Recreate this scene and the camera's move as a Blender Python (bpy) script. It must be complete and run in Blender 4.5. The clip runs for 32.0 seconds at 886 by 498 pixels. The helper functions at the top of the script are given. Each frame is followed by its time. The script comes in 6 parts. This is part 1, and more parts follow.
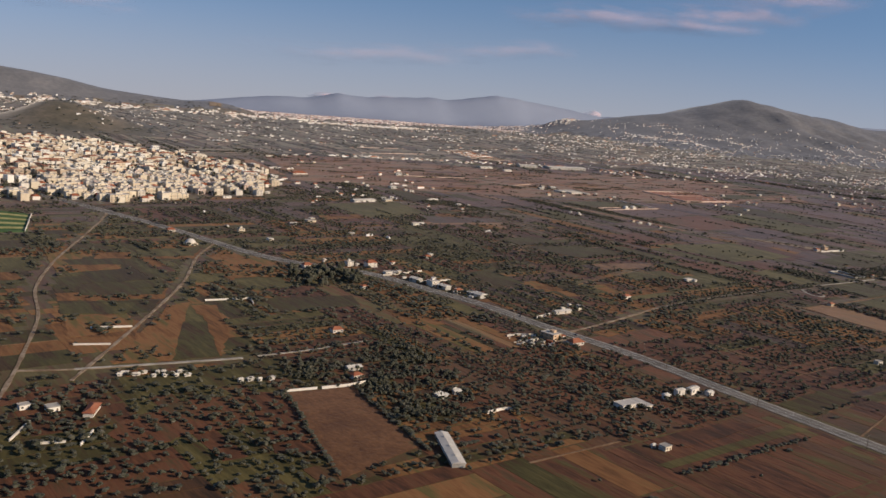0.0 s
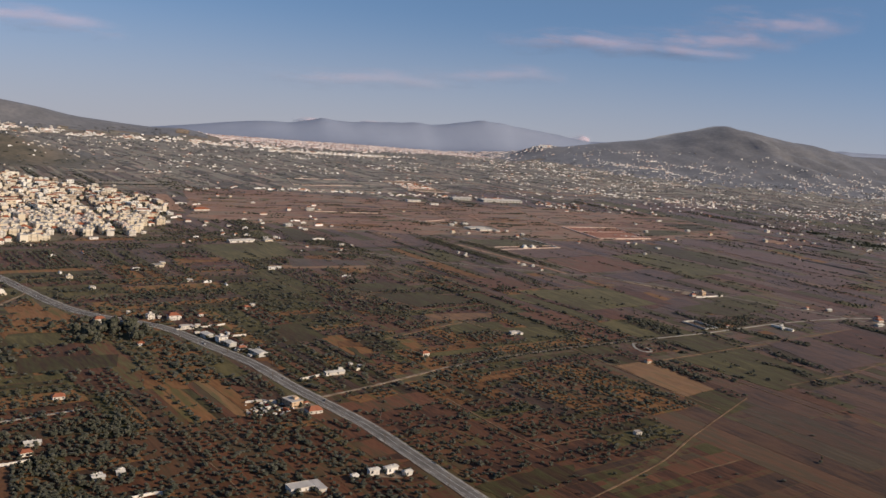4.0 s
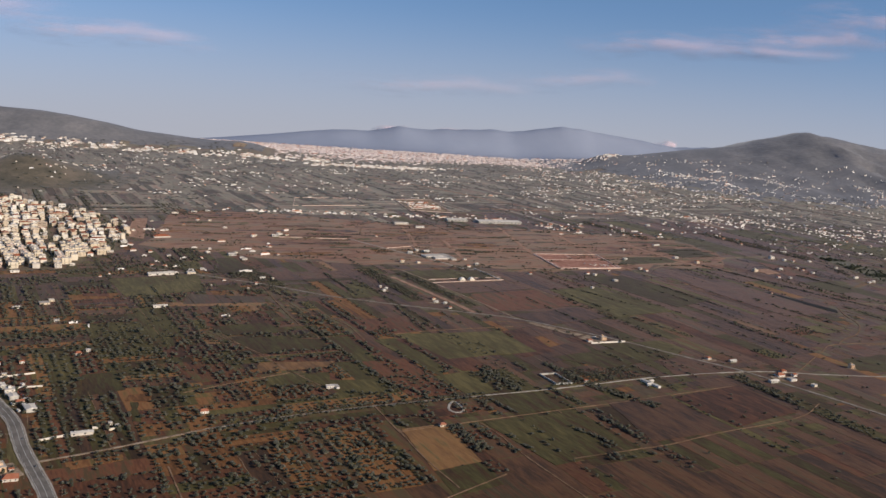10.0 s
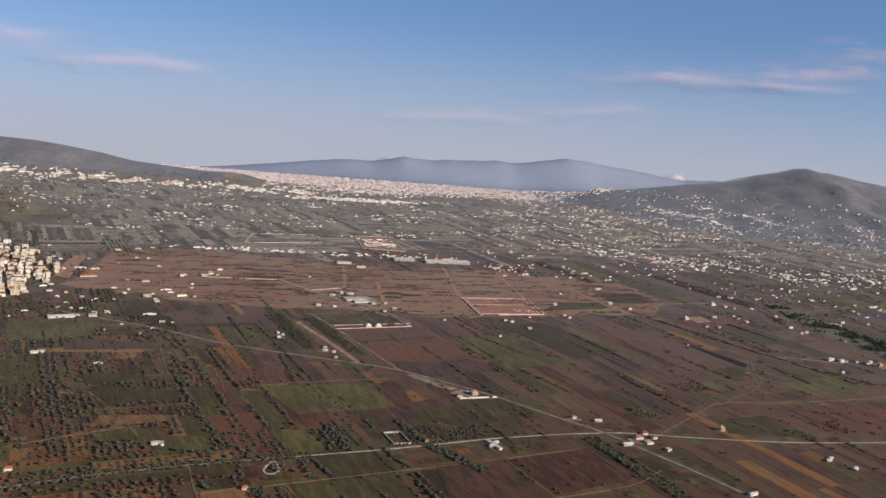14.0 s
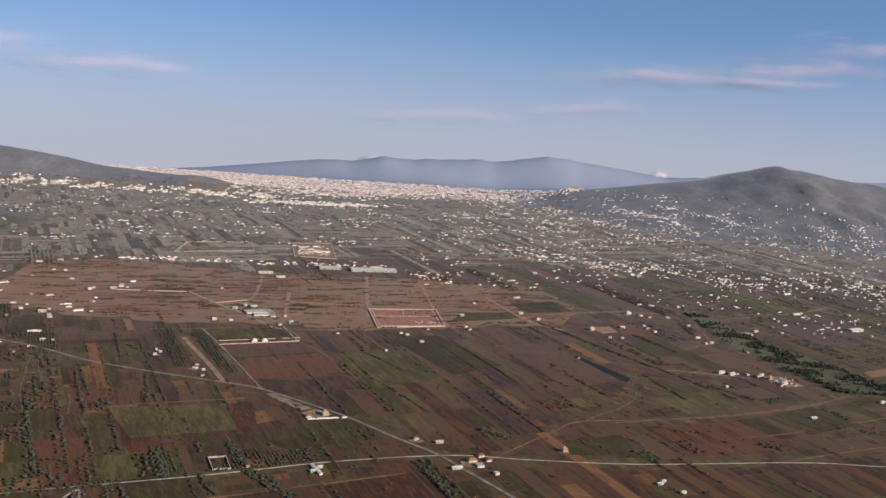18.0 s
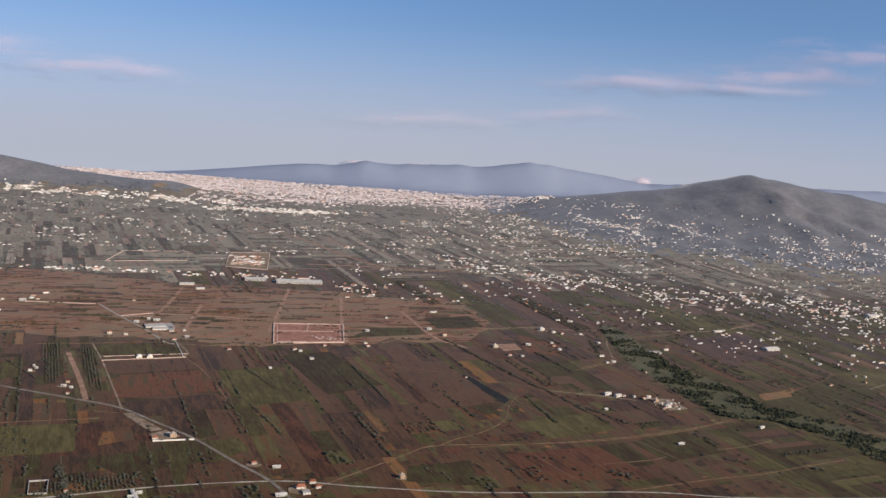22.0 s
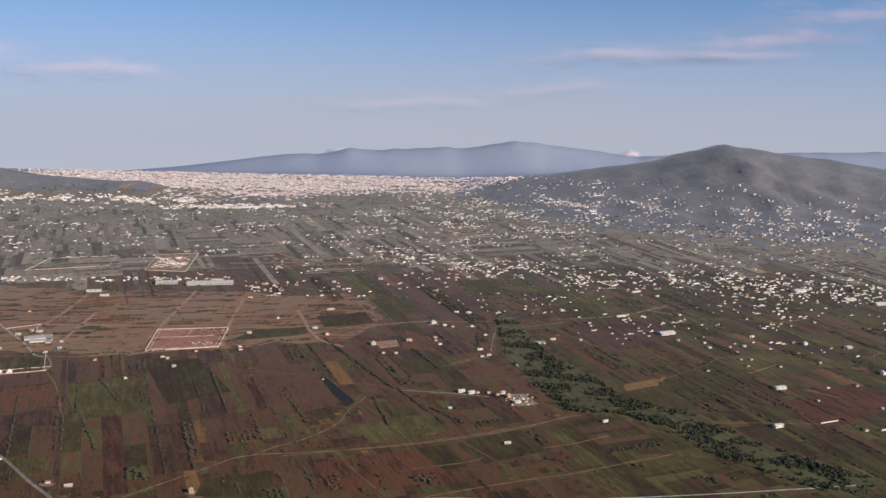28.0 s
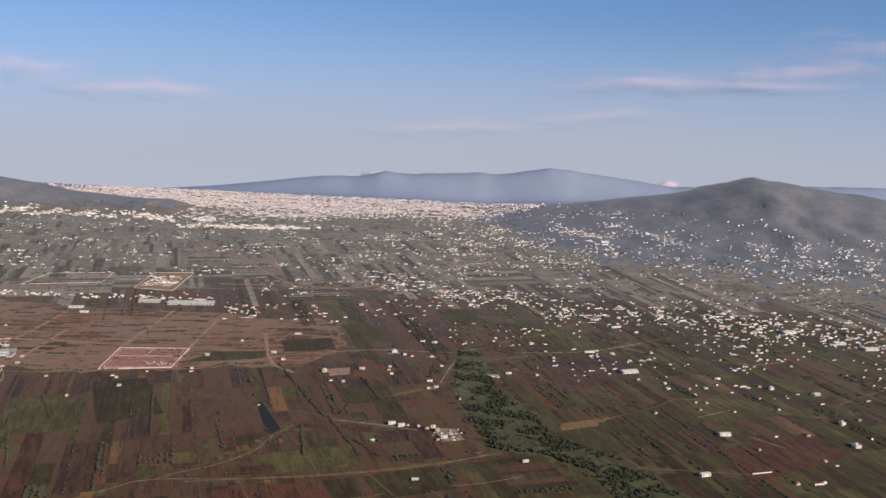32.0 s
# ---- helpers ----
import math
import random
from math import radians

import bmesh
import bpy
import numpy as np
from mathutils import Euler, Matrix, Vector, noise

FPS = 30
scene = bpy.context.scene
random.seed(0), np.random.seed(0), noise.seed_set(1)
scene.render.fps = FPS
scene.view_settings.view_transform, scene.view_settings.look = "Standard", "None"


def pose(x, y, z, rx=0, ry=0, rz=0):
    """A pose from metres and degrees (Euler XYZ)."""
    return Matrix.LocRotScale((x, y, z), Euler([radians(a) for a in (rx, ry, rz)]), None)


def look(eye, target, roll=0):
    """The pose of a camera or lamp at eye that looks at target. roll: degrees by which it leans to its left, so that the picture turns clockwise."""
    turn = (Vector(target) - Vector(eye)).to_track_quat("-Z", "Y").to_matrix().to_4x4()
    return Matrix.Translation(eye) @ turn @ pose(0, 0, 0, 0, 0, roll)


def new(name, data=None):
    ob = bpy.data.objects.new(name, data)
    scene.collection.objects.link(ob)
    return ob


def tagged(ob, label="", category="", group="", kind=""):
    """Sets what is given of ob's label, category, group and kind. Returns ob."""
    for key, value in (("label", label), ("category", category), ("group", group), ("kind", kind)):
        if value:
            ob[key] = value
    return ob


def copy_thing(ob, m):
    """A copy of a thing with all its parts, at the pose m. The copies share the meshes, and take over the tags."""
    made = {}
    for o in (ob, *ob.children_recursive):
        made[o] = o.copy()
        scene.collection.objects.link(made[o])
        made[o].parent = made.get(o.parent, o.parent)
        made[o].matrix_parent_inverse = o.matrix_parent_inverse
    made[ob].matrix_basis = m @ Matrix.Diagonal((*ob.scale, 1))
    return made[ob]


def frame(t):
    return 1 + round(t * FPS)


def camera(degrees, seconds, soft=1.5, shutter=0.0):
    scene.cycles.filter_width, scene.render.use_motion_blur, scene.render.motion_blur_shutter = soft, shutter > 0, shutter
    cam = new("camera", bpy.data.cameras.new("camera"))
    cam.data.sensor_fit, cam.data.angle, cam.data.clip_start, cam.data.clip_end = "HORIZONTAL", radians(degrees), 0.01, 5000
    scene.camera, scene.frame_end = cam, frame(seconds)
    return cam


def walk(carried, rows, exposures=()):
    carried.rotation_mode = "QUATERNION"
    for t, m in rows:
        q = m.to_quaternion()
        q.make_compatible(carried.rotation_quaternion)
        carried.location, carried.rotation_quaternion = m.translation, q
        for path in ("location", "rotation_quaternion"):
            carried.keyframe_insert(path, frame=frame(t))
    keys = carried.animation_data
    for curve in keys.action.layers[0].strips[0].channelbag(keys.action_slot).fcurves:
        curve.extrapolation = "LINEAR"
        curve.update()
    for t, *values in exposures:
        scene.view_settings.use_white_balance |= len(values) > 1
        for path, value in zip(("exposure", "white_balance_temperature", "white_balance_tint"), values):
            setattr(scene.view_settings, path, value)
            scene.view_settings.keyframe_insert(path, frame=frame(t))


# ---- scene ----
cam = camera(51.21, 32.0, soft=1.55)
# seconds, eye, target, roll
PATH = [
    (0, (-593.45, 42.84, 132.59), (-565.352, 137.094, 114.513), 5.033),
    (0.5, (-575.35, 40.37, 136.38), (-547.496, 134.759, 118.639), 5.418),
    (1, (-557.21, 37.97, 140.25), (-530.460, 132.496, 121.579), 4.347),
    (1.5, (-539.04, 35.64, 144.20), (-512.485, 130.404, 126.478), 5.223),
    (2, (-520.82, 33.37, 148.21), (-495.605, 128.273, 129.287), 5.485),
    (2.5, (-502.57, 31.18, 152.29), (-477.036, 126.296, 134.945), 6.270),
    (3, (-484.27, 29.05, 156.43), (-458.788, 123.916, 137.679), 4.883),
    (3.5, (-465.95, 27.00, 160.62), (-440.050, 121.973, 143.041), 5.101),
    (5.5, (-392.31, 19.49, 177.89), (-368.977, 115.651, 163.414), 5.557),
    (6, (-373.83, 17.80, 182.31), (-353.082, 114.419, 167.001), 5.345),
    (6.5, (-355.32, 16.18, 186.76), (-336.127, 113.109, 171.391), 5.324),
    (7, (-336.78, 14.63, 191.24), (-319.015, 111.866, 176.076), 5.140),
    (7.5, (-318.21, 13.16, 195.74), (-301.665, 110.261, 178.507), 3.358),
    (8, (-299.63, 11.76, 200.27), (-284.088, 109.300, 184.636), 4.343),
    (8.5, (-281.01, 10.44, 204.81), (-266.537, 108.121, 189.055), 5.010),
    (9, (-262.38, 9.19, 209.36), (-248.628, 106.889, 193.064), 4.656),
    (9.5, (-243.73, 8.02, 213.93), (-231.193, 105.846, 197.412), 4.600),
    (10, (-225.06, 6.93, 218.50), (-213.465, 104.679, 200.888), 4.212),
    (10.5, (-206.37, 5.91, 223.07), (-195.380, 103.654, 205.026), 3.844),
    (11, (-187.67, 4.97, 227.63), (-177.598, 102.816, 209.595), 3.198),
    (11.5, (-168.95, 4.11, 232.19), (-160.169, 102.321, 215.507), 4.370),
    (12, (-150.21, 3.33, 236.74), (-141.681, 101.607, 220.318), 4.553),
    (12.5, (-131.46, 2.63, 241.27), (-123.822, 100.744, 223.496), 3.655),
    (13, (-112.71, 2.01, 245.78), (-105.788, 100.352, 229.004), 4.440),
    (13.5, (-93.94, 1.47, 250.27), (-86.710, 100.024, 234.928), 4.741),
    (15.5, (-18.79, 0.13, 267.92), (-13.462, 98.698, 251.926), 4.166),
    (16, (0.00, 0.00, 272.24), (5.046, 98.530, 255.908), 4.292),
    (16.5, (18.81, -0.04, 276.50), (24.719, 98.384, 259.867), 3.934),
    (17, (37.61, -0.01, 280.72), (42.655, 98.459, 264.009), 4.056),
    (17.5, (56.41, 0.12, 284.88), (60.525, 98.706, 268.654), 4.323),
    (18, (75.21, 0.33, 288.98), (80.152, 98.870, 272.717), 4.046),
    (18.5, (94.01, 0.62, 293.02), (99.011, 99.207, 277.034), 4.407),
    (19, (112.80, 1.00, 296.99), (117.667, 99.602, 281.052), 4.611),
    (19.5, (131.59, 1.47, 300.89), (135.459, 100.004, 284.291), 3.966),
    (20, (150.37, 2.02, 304.72), (154.460, 100.754, 289.375), 5.013),
    (20.5, (169.14, 2.66, 308.46), (172.892, 101.404, 293.086), 4.733),
    (21, (187.91, 3.40, 312.13), (191.465, 102.100, 296.480), 4.315),
    (21.5, (206.66, 4.21, 315.70), (209.711, 102.932, 300.032), 4.317),
    (22, (225.41, 5.12, 319.19), (228.274, 103.726, 302.776), 4.338),
    (22.5, (244.13, 6.12, 322.58), (246.306, 104.642, 305.574), 3.861),
    (23, (262.85, 7.21, 325.87), (264.575, 105.822, 309.346), 3.849),
    (23.5, (281.55, 8.39, 329.05), (282.739, 106.971, 312.305), 3.373),
    (24, (300.23, 9.66, 332.13), (300.682, 108.192, 315.063), 3.026),
    (24.5, (318.90, 11.02, 335.10), (318.565, 109.453, 317.448), 2.499),
    (25, (337.55, 12.48, 337.96), (336.414, 110.906, 320.322), 2.456),
    (25.5, (356.17, 14.03, 340.69), (355.563, 112.633, 324.062), 2.203),
    (27.5, (430.44, 21.16, 350.36), (428.453, 119.419, 331.894), 1.178),
    (28, (448.95, 23.18, 352.44), (446.888, 121.314, 333.328), 1.127),
    (28.5, (467.42, 25.30, 354.38), (464.906, 123.435, 335.342), 1.310),
    (29, (485.87, 27.51, 356.17), (483.086, 125.583, 336.837), 1.186),
    (29.5, (504.28, 29.82, 357.81), (501.045, 127.881, 338.489), 1.224),
    (30, (522.67, 32.23, 359.29), (517.431, 130.281, 340.377), 1.251),
    (30.5, (541.02, 34.73, 360.61), (534.574, 132.957, 343.005), 1.750),
    (31, (559.33, 37.33, 361.77), (552.775, 135.675, 344.859), 2.523),
    (31.5, (577.61, 40.04, 362.77), (569.373, 138.203, 345.575), 2.094),
    (32, (595.85, 42.84, 363.59), (586.199, 140.928, 346.697), 2.131),
]
walk(cam, [(t, look(eye, target, roll)) for t, eye, target, roll in PATH], [(0, 0.02, 6900, 12), (8, 0.11, 6600, 11), (18, 0.26, 6360, 11), (26, 0.26, 6260, 11), (32, 0.26, 6220, 11)])

# ---------------------------------------------------------------- light
SUN_AZ, SUN_EL = 122.0, 24.0      # degrees clockwise from +y, and above the horizon
world = bpy.data.worlds.new("sky")
scene.world = world
world.use_nodes = True
wn, wl = world.node_tree.nodes, world.node_tree.links
wn.clear()


def wnode(kind, **values):
    n = wn.new(kind)
    for key, value in values.items():
        n.inputs[key].default_value = value
    return n


def wmath(op, a, b=0.0, c=0.0):
    n = wn.new("ShaderNodeMath")
    n.operation = op
    for k, v in enumerate((a, b, c)):
        if isinstance(v, (int, float)):
            n.inputs[k].default_value = v
        else:
            wl.new(v, n.inputs[k])
    return n.outputs[0]


def wmix(fac, a, b):
    n = wn.new("ShaderNodeMix")
    n.data_type = "RGBA"
    for key, v in (("Factor", fac), ("A", a), ("B", b)):
        slots = [s for s in n.inputs if s.name == key]
        slot = slots[0] if key == "Factor" else slots[-2] if len(slots) > 2 else slots[-1]
        if key != "Factor":
            slot = [s for s in slots if s.type == "RGBA"][0]
        if isinstance(v, (int, float, tuple)):
            slot.default_value = v
        else:
            wl.new(v, slot)
    return [s for s in n.outputs if s.type == "RGBA"][0]


coord = wnode("ShaderNodeTexCoord")
parts_of = wnode("ShaderNodeSeparateXYZ")
wl.new(coord.outputs["Generated"], parts_of.inputs[0])
dx, dy, dz = parts_of.outputs
lift = wmath("MAXIMUM", wmath("ADD", dz, 0.22), 0.10)
joined = wnode("ShaderNodeCombineXYZ")
for k, v in enumerate((dx, dy, lift)):
    wl.new(v, joined.inputs[k])
air = wn.new("ShaderNodeTexSky")
air.sky_type = "NISHITA"
air.sun_disc = False
air.sun_elevation, air.sun_rotation = radians(SUN_EL), radians(SUN_AZ)
air.altitude, air.air_density, air.dust_density, air.ozone_density = 200, 1.0, 0.4, 3.0
wl.new(joined.outputs[0], air.inputs["Vector"])
low = wn.new("ShaderNodeMapRange")
low.interpolation_type = "SMOOTHSTEP"
for key, v in (("From Min", 0.10), ("From Max", -0.08), ("To Min", 0.0), ("To Max", 0.92)):
    low.inputs[key].default_value = v
wl.new(dz, low.inputs["Value"])
clear = wn.new("ShaderNodeVectorMath")
clear.operation = "MULTIPLY"
clear.inputs[1].default_value = (0.94, 1.0, 1.05)
wl.new(air.outputs[0], clear.inputs[0])
hazy = wmix(low.outputs[0], clear.outputs[0], (3.45, 3.45, 3.85, 1))
back = wnode("ShaderNodeBackground", Strength=0.112)
wl.new(hazy, back.inputs[0])
wl.new(back.outputs[0], wn.new("ShaderNodeOutputWorld").inputs[0])

sun = new("sun", bpy.data.lights.new("sun", "SUN"))
sun.data.energy, sun.data.angle, sun.data.color = 4.4, radians(0.6), (1.0, 0.865, 0.69)
sx, sy = math.sin(radians(SUN_AZ)), math.cos(radians(SUN_AZ))
sun.matrix_world = look((sx * 500, sy * 500, 500 * math.tan(radians(SUN_EL))), (0, 0, 0))

# ---------------------------------------------------------------- materials
rng = np.random.default_rng(7)


def material(name, stops, size=1.0, rough=0.9, bump=0.0, vary="", spread=0.5, detail=6.0, fine=0.0, sheen=0.0, metal=0.0, rows=0.0, grained=0.8, blue=(0.92, 0.92, 1.0)):
    """A ramp of base colours over noise of that size in metres. vary: 'object' or 'island' shifts the ramp piece by piece by spread."""
    m = bpy.data.materials.new(name)
    m.use_nodes = True
    nodes, links = m.node_tree.nodes, m.node_tree.links
    bsdf = nodes["Principled BSDF"]
    bsdf.inputs["Roughness"].default_value = rough
    bsdf.inputs["Metallic"].default_value = metal
    bsdf.inputs["Specular IOR Level"].default_value = 0.25
    # tinted sheen pales surfaces at grazing angles, imitating a veil of haze
    if sheen:
        bsdf.inputs["Sheen Weight"].default_value = sheen
        bsdf.inputs["Sheen Roughness"].default_value = 0.27
        bsdf.inputs["Sheen Tint"].default_value = (*blue, 1)
    place = nodes.new("ShaderNodeNewGeometry")
    warp = nodes.new("ShaderNodeMapping")
    if rows:
        # plough lines along the strips
        warp.vector_type = "TEXTURE"
        warp.inputs["Rotation"].default_value = (0, 0, radians(22))
        warp.inputs["Scale"].default_value = (1, rows, 1)
    links.new(place.outputs["Position"], warp.inputs["Vector"])
    tex = nodes.new("ShaderNodeTexNoise")
    tex.inputs["Scale"].default_value = 1.0 / size
    tex.inputs["Detail"].default_value = detail
    tex.inputs["Roughness"].default_value = 0.62
    links.new(place.outputs["Position"], tex.inputs["Vector"])
    value = tex.outputs[0]

    def calc(op, a, b):
        n = nodes.new("ShaderNodeMath")
        n.operation = op
        for k, v in enumerate((a, b)):
            if isinstance(v, (int, float)):
                n.inputs[k].default_value = v
            else:
                links.new(v, n.inputs[k])
        return n.outputs[0]

    value = calc("ADD", calc("MULTIPLY", calc("SUBTRACT", value, 0.5), 2.2), 0.5)
    if fine:
        grain = nodes.new("ShaderNodeTexNoise")
        grain.inputs["Scale"].default_value = 1.0 / fine
        grain.inputs["Detail"].default_value = 5.0
        links.new(warp.outputs[0], grain.inputs["Vector"])
        value = calc("ADD", value, calc("MULTIPLY", calc("SUBTRACT", grain.outputs[0], 0.5), grained))
    if vary:
        if vary == "object":
            chance = nodes.new("ShaderNodeObjectInfo").outputs["Random"]
        else:
            chance = calc("FRACT", calc("ADD", place.outputs["Random Per Island"], nodes.new("ShaderNodeObjectInfo").outputs["Random"]), 0.0)
        value = calc("ADD", calc("MULTIPLY", value, 1.0 - spread), calc("MULTIPLY", chance, spread))
    ramp = nodes.new("ShaderNodeValToRGB")
    links.new(value, ramp.inputs[0])
    while len(ramp.color_ramp.elements) < len(stops):
        ramp.color_ramp.elements.new(0.5)
    for e, (p, c) in zip(ramp.color_ramp.elements, stops):
        e.position, e.color = p, (*c, 1)
    links.new(ramp.outputs[0], bsdf.inputs["Base Color"])
    if bump:
        b = nodes.new("ShaderNodeBump")
        b.inputs["Strength"].default_value = 0.6
        b.inputs["Distance"].default_value = bump
        links.new(value, b.inputs["Height"])
        links.new(b.outputs[0], bsdf.inputs["Normal"])
    return m


# scrub and rock, greyed and lightened with painted distance haze
M_hills = material("hazed_scrub_and_rock", [(0.0, (0.136, 0.136, 0.144)), (0.4, (0.160, 0.159, 0.167)), (0.75, (0.192, 0.186, 0.192)), (1.1, (0.225, 0.214, 0.214))], 70, bump=1.6, fine=12.0, grained=1.3, sheen=0.12, blue=(0.85, 0.9, 1.0))
M_knoll = material("knoll_scrub", [(0.1, (0.070, 0.064, 0.046)), (0.5, (0.110, 0.094, 0.068)), (0.9, (0.165, 0.132, 0.098))], 40, bump=0.6, fine=6.0, sheen=0.22, blue=(1.0, 0.95, 0.95))
# distance haze is painted into this blue-grey base colour
M_range = material("haze_blue_mountain", [(0.1, (0.235, 0.272, 0.362)), (0.9, (0.280, 0.318, 0.410))], 300, sheen=0.02, blue=(0.62, 0.78, 1.0))


def cover(name, soil, green, amount, patch=14.0, grain=1.6, sheen=0.27, blue=(0.98, 0.9, 1.0), tone_spread=0.5, stretch=7.0, gain=1.25):
    """Soil with a patchy cover of green: two ramps mixed by noise at three sizes, shifted field by field."""
    m = bpy.data.materials.new(name)
    m.use_nodes = True
    nodes, links = m.node_tree.nodes, m.node_tree.links
    bsdf = nodes["Principled BSDF"]
    # sheen stands in for haze: fields pale at low viewing angles
    for key, v in (("Roughness", 0.95), ("Specular IOR Level", 0.2), ("Sheen Weight", sheen), ("Sheen Roughness", 0.27), ("Sheen Tint", (*blue, 1))):
        bsdf.inputs[key].default_value = v
    place = nodes.new("ShaderNodeNewGeometry")
    along = nodes.new("ShaderNodeMapping")
    along.vector_type = "TEXTURE"
    along.inputs["Rotation"].default_value = (0, 0, radians(22))
    along.inputs["Scale"].default_value = (1, stretch, 1) if stretch > 1 else (1 / stretch, 1, 1)
    links.new(place.outputs["Position"], along.inputs["Vector"])

    def calc(op, a, b):
        n = nodes.new("ShaderNodeMath")
        n.operation = op
        for k, v in enumerate((a, b)):
            if isinstance(v, (int, float)):
                n.inputs[k].default_value = v
            else:
                links.new(v, n.inputs[k])
        return n.outputs[0]

    def swing(vector, size, detail, gain):
        t = nodes.new("ShaderNodeTexNoise")
        t.inputs["Scale"].default_value, t.inputs["Detail"].default_value, t.inputs["Roughness"].default_value = 1.0 / size, detail, 0.6
        links.new(vector, t.inputs["Vector"])
        return calc("MULTIPLY", calc("SUBTRACT", t.outputs[0], 0.5), gain)

    chance = calc("FRACT", calc("ADD", place.outputs["Random Per Island"], nodes.new("ShaderNodeObjectInfo").outputs["Random"]), 0.0)
    chance = calc("SUBTRACT", chance, 0.5)
    patches, rows, broad = swing(along.outputs[0], patch * 0.45, 5.0, 2.8), swing(along.outputs[0], grain, 4.0, 1.3), swing(place.outputs["Position"], patch * 5, 3.0, 1.2)
    value = calc("ADD", calc("ADD", patches, rows), calc("ADD", broad, calc("ADD", calc("MULTIPLY", chance, 0.6), amount)))
    soft = nodes.new("ShaderNodeMapRange")
    soft.interpolation_type = "SMOOTHSTEP"
    soft.inputs["From Min"].default_value, soft.inputs["From Max"].default_value = 0.2, 0.8
    links.new(value, soft.inputs["Value"])
    tone = calc("ADD", calc("ADD", calc("MULTIPLY", rows, 0.8), calc("MULTIPLY", chance, tone_spread)), calc("ADD", calc("MULTIPLY", broad, 0.7), calc("MULTIPLY", patches, 0.48)))
    tone = calc("ADD", calc("MULTIPLY", tone, gain), 0.46)
    mix = nodes.new("ShaderNodeMix")
    mix.data_type = "RGBA"
    links.new(soft.outputs[0], mix.inputs[0])
    for stops, slot in ((soil, 6), (green, 7)):
        ramp = nodes.new("ShaderNodeValToRGB")
        links.new(tone, ramp.inputs[0])
        while len(ramp.color_ramp.elements) < len(stops):
            ramp.color_ramp.elements.new(0.5)
        for k, (e, c) in enumerate(zip(ramp.color_ramp.elements, stops)):
            e.position, e.color = k / (len(stops) - 1), (*c, 1)
        links.new(ramp.outputs[0], mix.inputs[slot])
    links.new(mix.outputs[2], bsdf.inputs["Base Color"])
    b = nodes.new("ShaderNodeBump")
    b.inputs["Strength"].default_value, b.inputs["Distance"].default_value = 0.6, 0.2
    links.new(tone, b.inputs["Height"])
    links.new(b.outputs[0], bsdf.inputs["Normal"])
    return m


RED = [(0.039, 0.017, 0.008), (0.091, 0.034, 0.015), (0.160, 0.060, 0.027), (0.275, 0.117, 0.055)]
BROWN = [(0.031, 0.016, 0.007), (0.071, 0.032, 0.013), (0.127, 0.055, 0.022), (0.226, 0.101, 0.044)]
ORANGE = [(0.092, 0.040, 0.015), (0.170, 0.074, 0.027), (0.250, 0.115, 0.045), (0.340, 0.170, 0.074)]
GREEN = [(0.019, 0.018, 0.006), (0.042, 0.036, 0.010), (0.070, 0.057, 0.017), (0.120, 0.094, 0.032)]
DARK = [(0.013, 0.010, 0.006), (0.026, 0.020, 0.008), (0.045, 0.032, 0.013), (0.083, 0.054, 0.023)]
M_ground = cover("earth_and_scrub", BROWN, GREEN, 0.42, 20.0, 3.0)
M_bare = cover("bare_brown_earth", [(0.070, 0.030, 0.012), (0.105, 0.045, 0.018), (0.140, 0.062, 0.025), (0.190, 0.088, 0.038)], DARK, -0.25, stretch=1.5)
M_darkcrop = cover("dark_vine_rows", BROWN, DARK, 0.45)
M_crop = cover("olive_green_crop", BROWN, GREEN, 0.74, sheen=0.2, blue=(0.98, 0.93, 0.82))
M_brownsoil = cover("brown_ploughed_soil", BROWN, DARK, 0.2)
M_redsoil = cover("red_soil", RED, DARK, 0.2, sheen=0.22, blue=(1.0, 0.85, 0.88))
M_stubble = cover("dry_stubble", [(0.10, 0.052, 0.018), (0.17, 0.085, 0.029), (0.24, 0.120, 0.041), (0.31, 0.160, 0.06)], GREEN, 0.05)
M_scrub = cover("weedy_fallow", RED, GREEN, 0.36, sheen=0.22, blue=(1.0, 0.88, 0.88))
M_orange = cover("dry_orange_fallow", ORANGE, GREEN, 0.16, sheen=0.16, blue=(1.0, 0.84, 0.72))
# far soil and scrub, base tones lifted to imitate haze over distance
M_plain = cover("hazed_plain_scrub", [(0.082, 0.064, 0.048), (0.192, 0.132, 0.096), (0.324, 0.221, 0.163), (0.480, 0.336, 0.252)], [(0.043, 0.050, 0.035), (0.098, 0.101, 0.072), (0.163, 0.154, 0.110), (0.246, 0.211, 0.156)], 0.5, 40.0, 8.0, 0.16, (1.0, 0.96, 0.98), 0.5, 0.35, gain=1.6)
# the same haze-lifted tones for the distant field strips
M_farfield = cover("hazed_dry_fields", [(0.082, 0.060, 0.044), (0.192, 0.130, 0.094), (0.330, 0.222, 0.162), (0.504, 0.348, 0.258)], [(0.041, 0.048, 0.032), (0.094, 0.096, 0.067), (0.158, 0.149, 0.106), (0.246, 0.211, 0.154)], 0.5, 34.0, 7.0, 0.16, (1.0, 0.96, 0.98), 0.9, gain=1.6)
M_fallow = cover("dry_red_fallow", [(0.078, 0.036, 0.017), (0.190, 0.086, 0.044), (0.318, 0.154, 0.082), (0.470, 0.250, 0.142)], [(0.030, 0.026, 0.013), (0.070, 0.052, 0.028), (0.125, 0.088, 0.048), (0.200, 0.136, 0.080)], 0.36, 34.0, 4.0, 0.18, (1.0, 0.92, 1.0), 0.5, 0.2, 2.3)
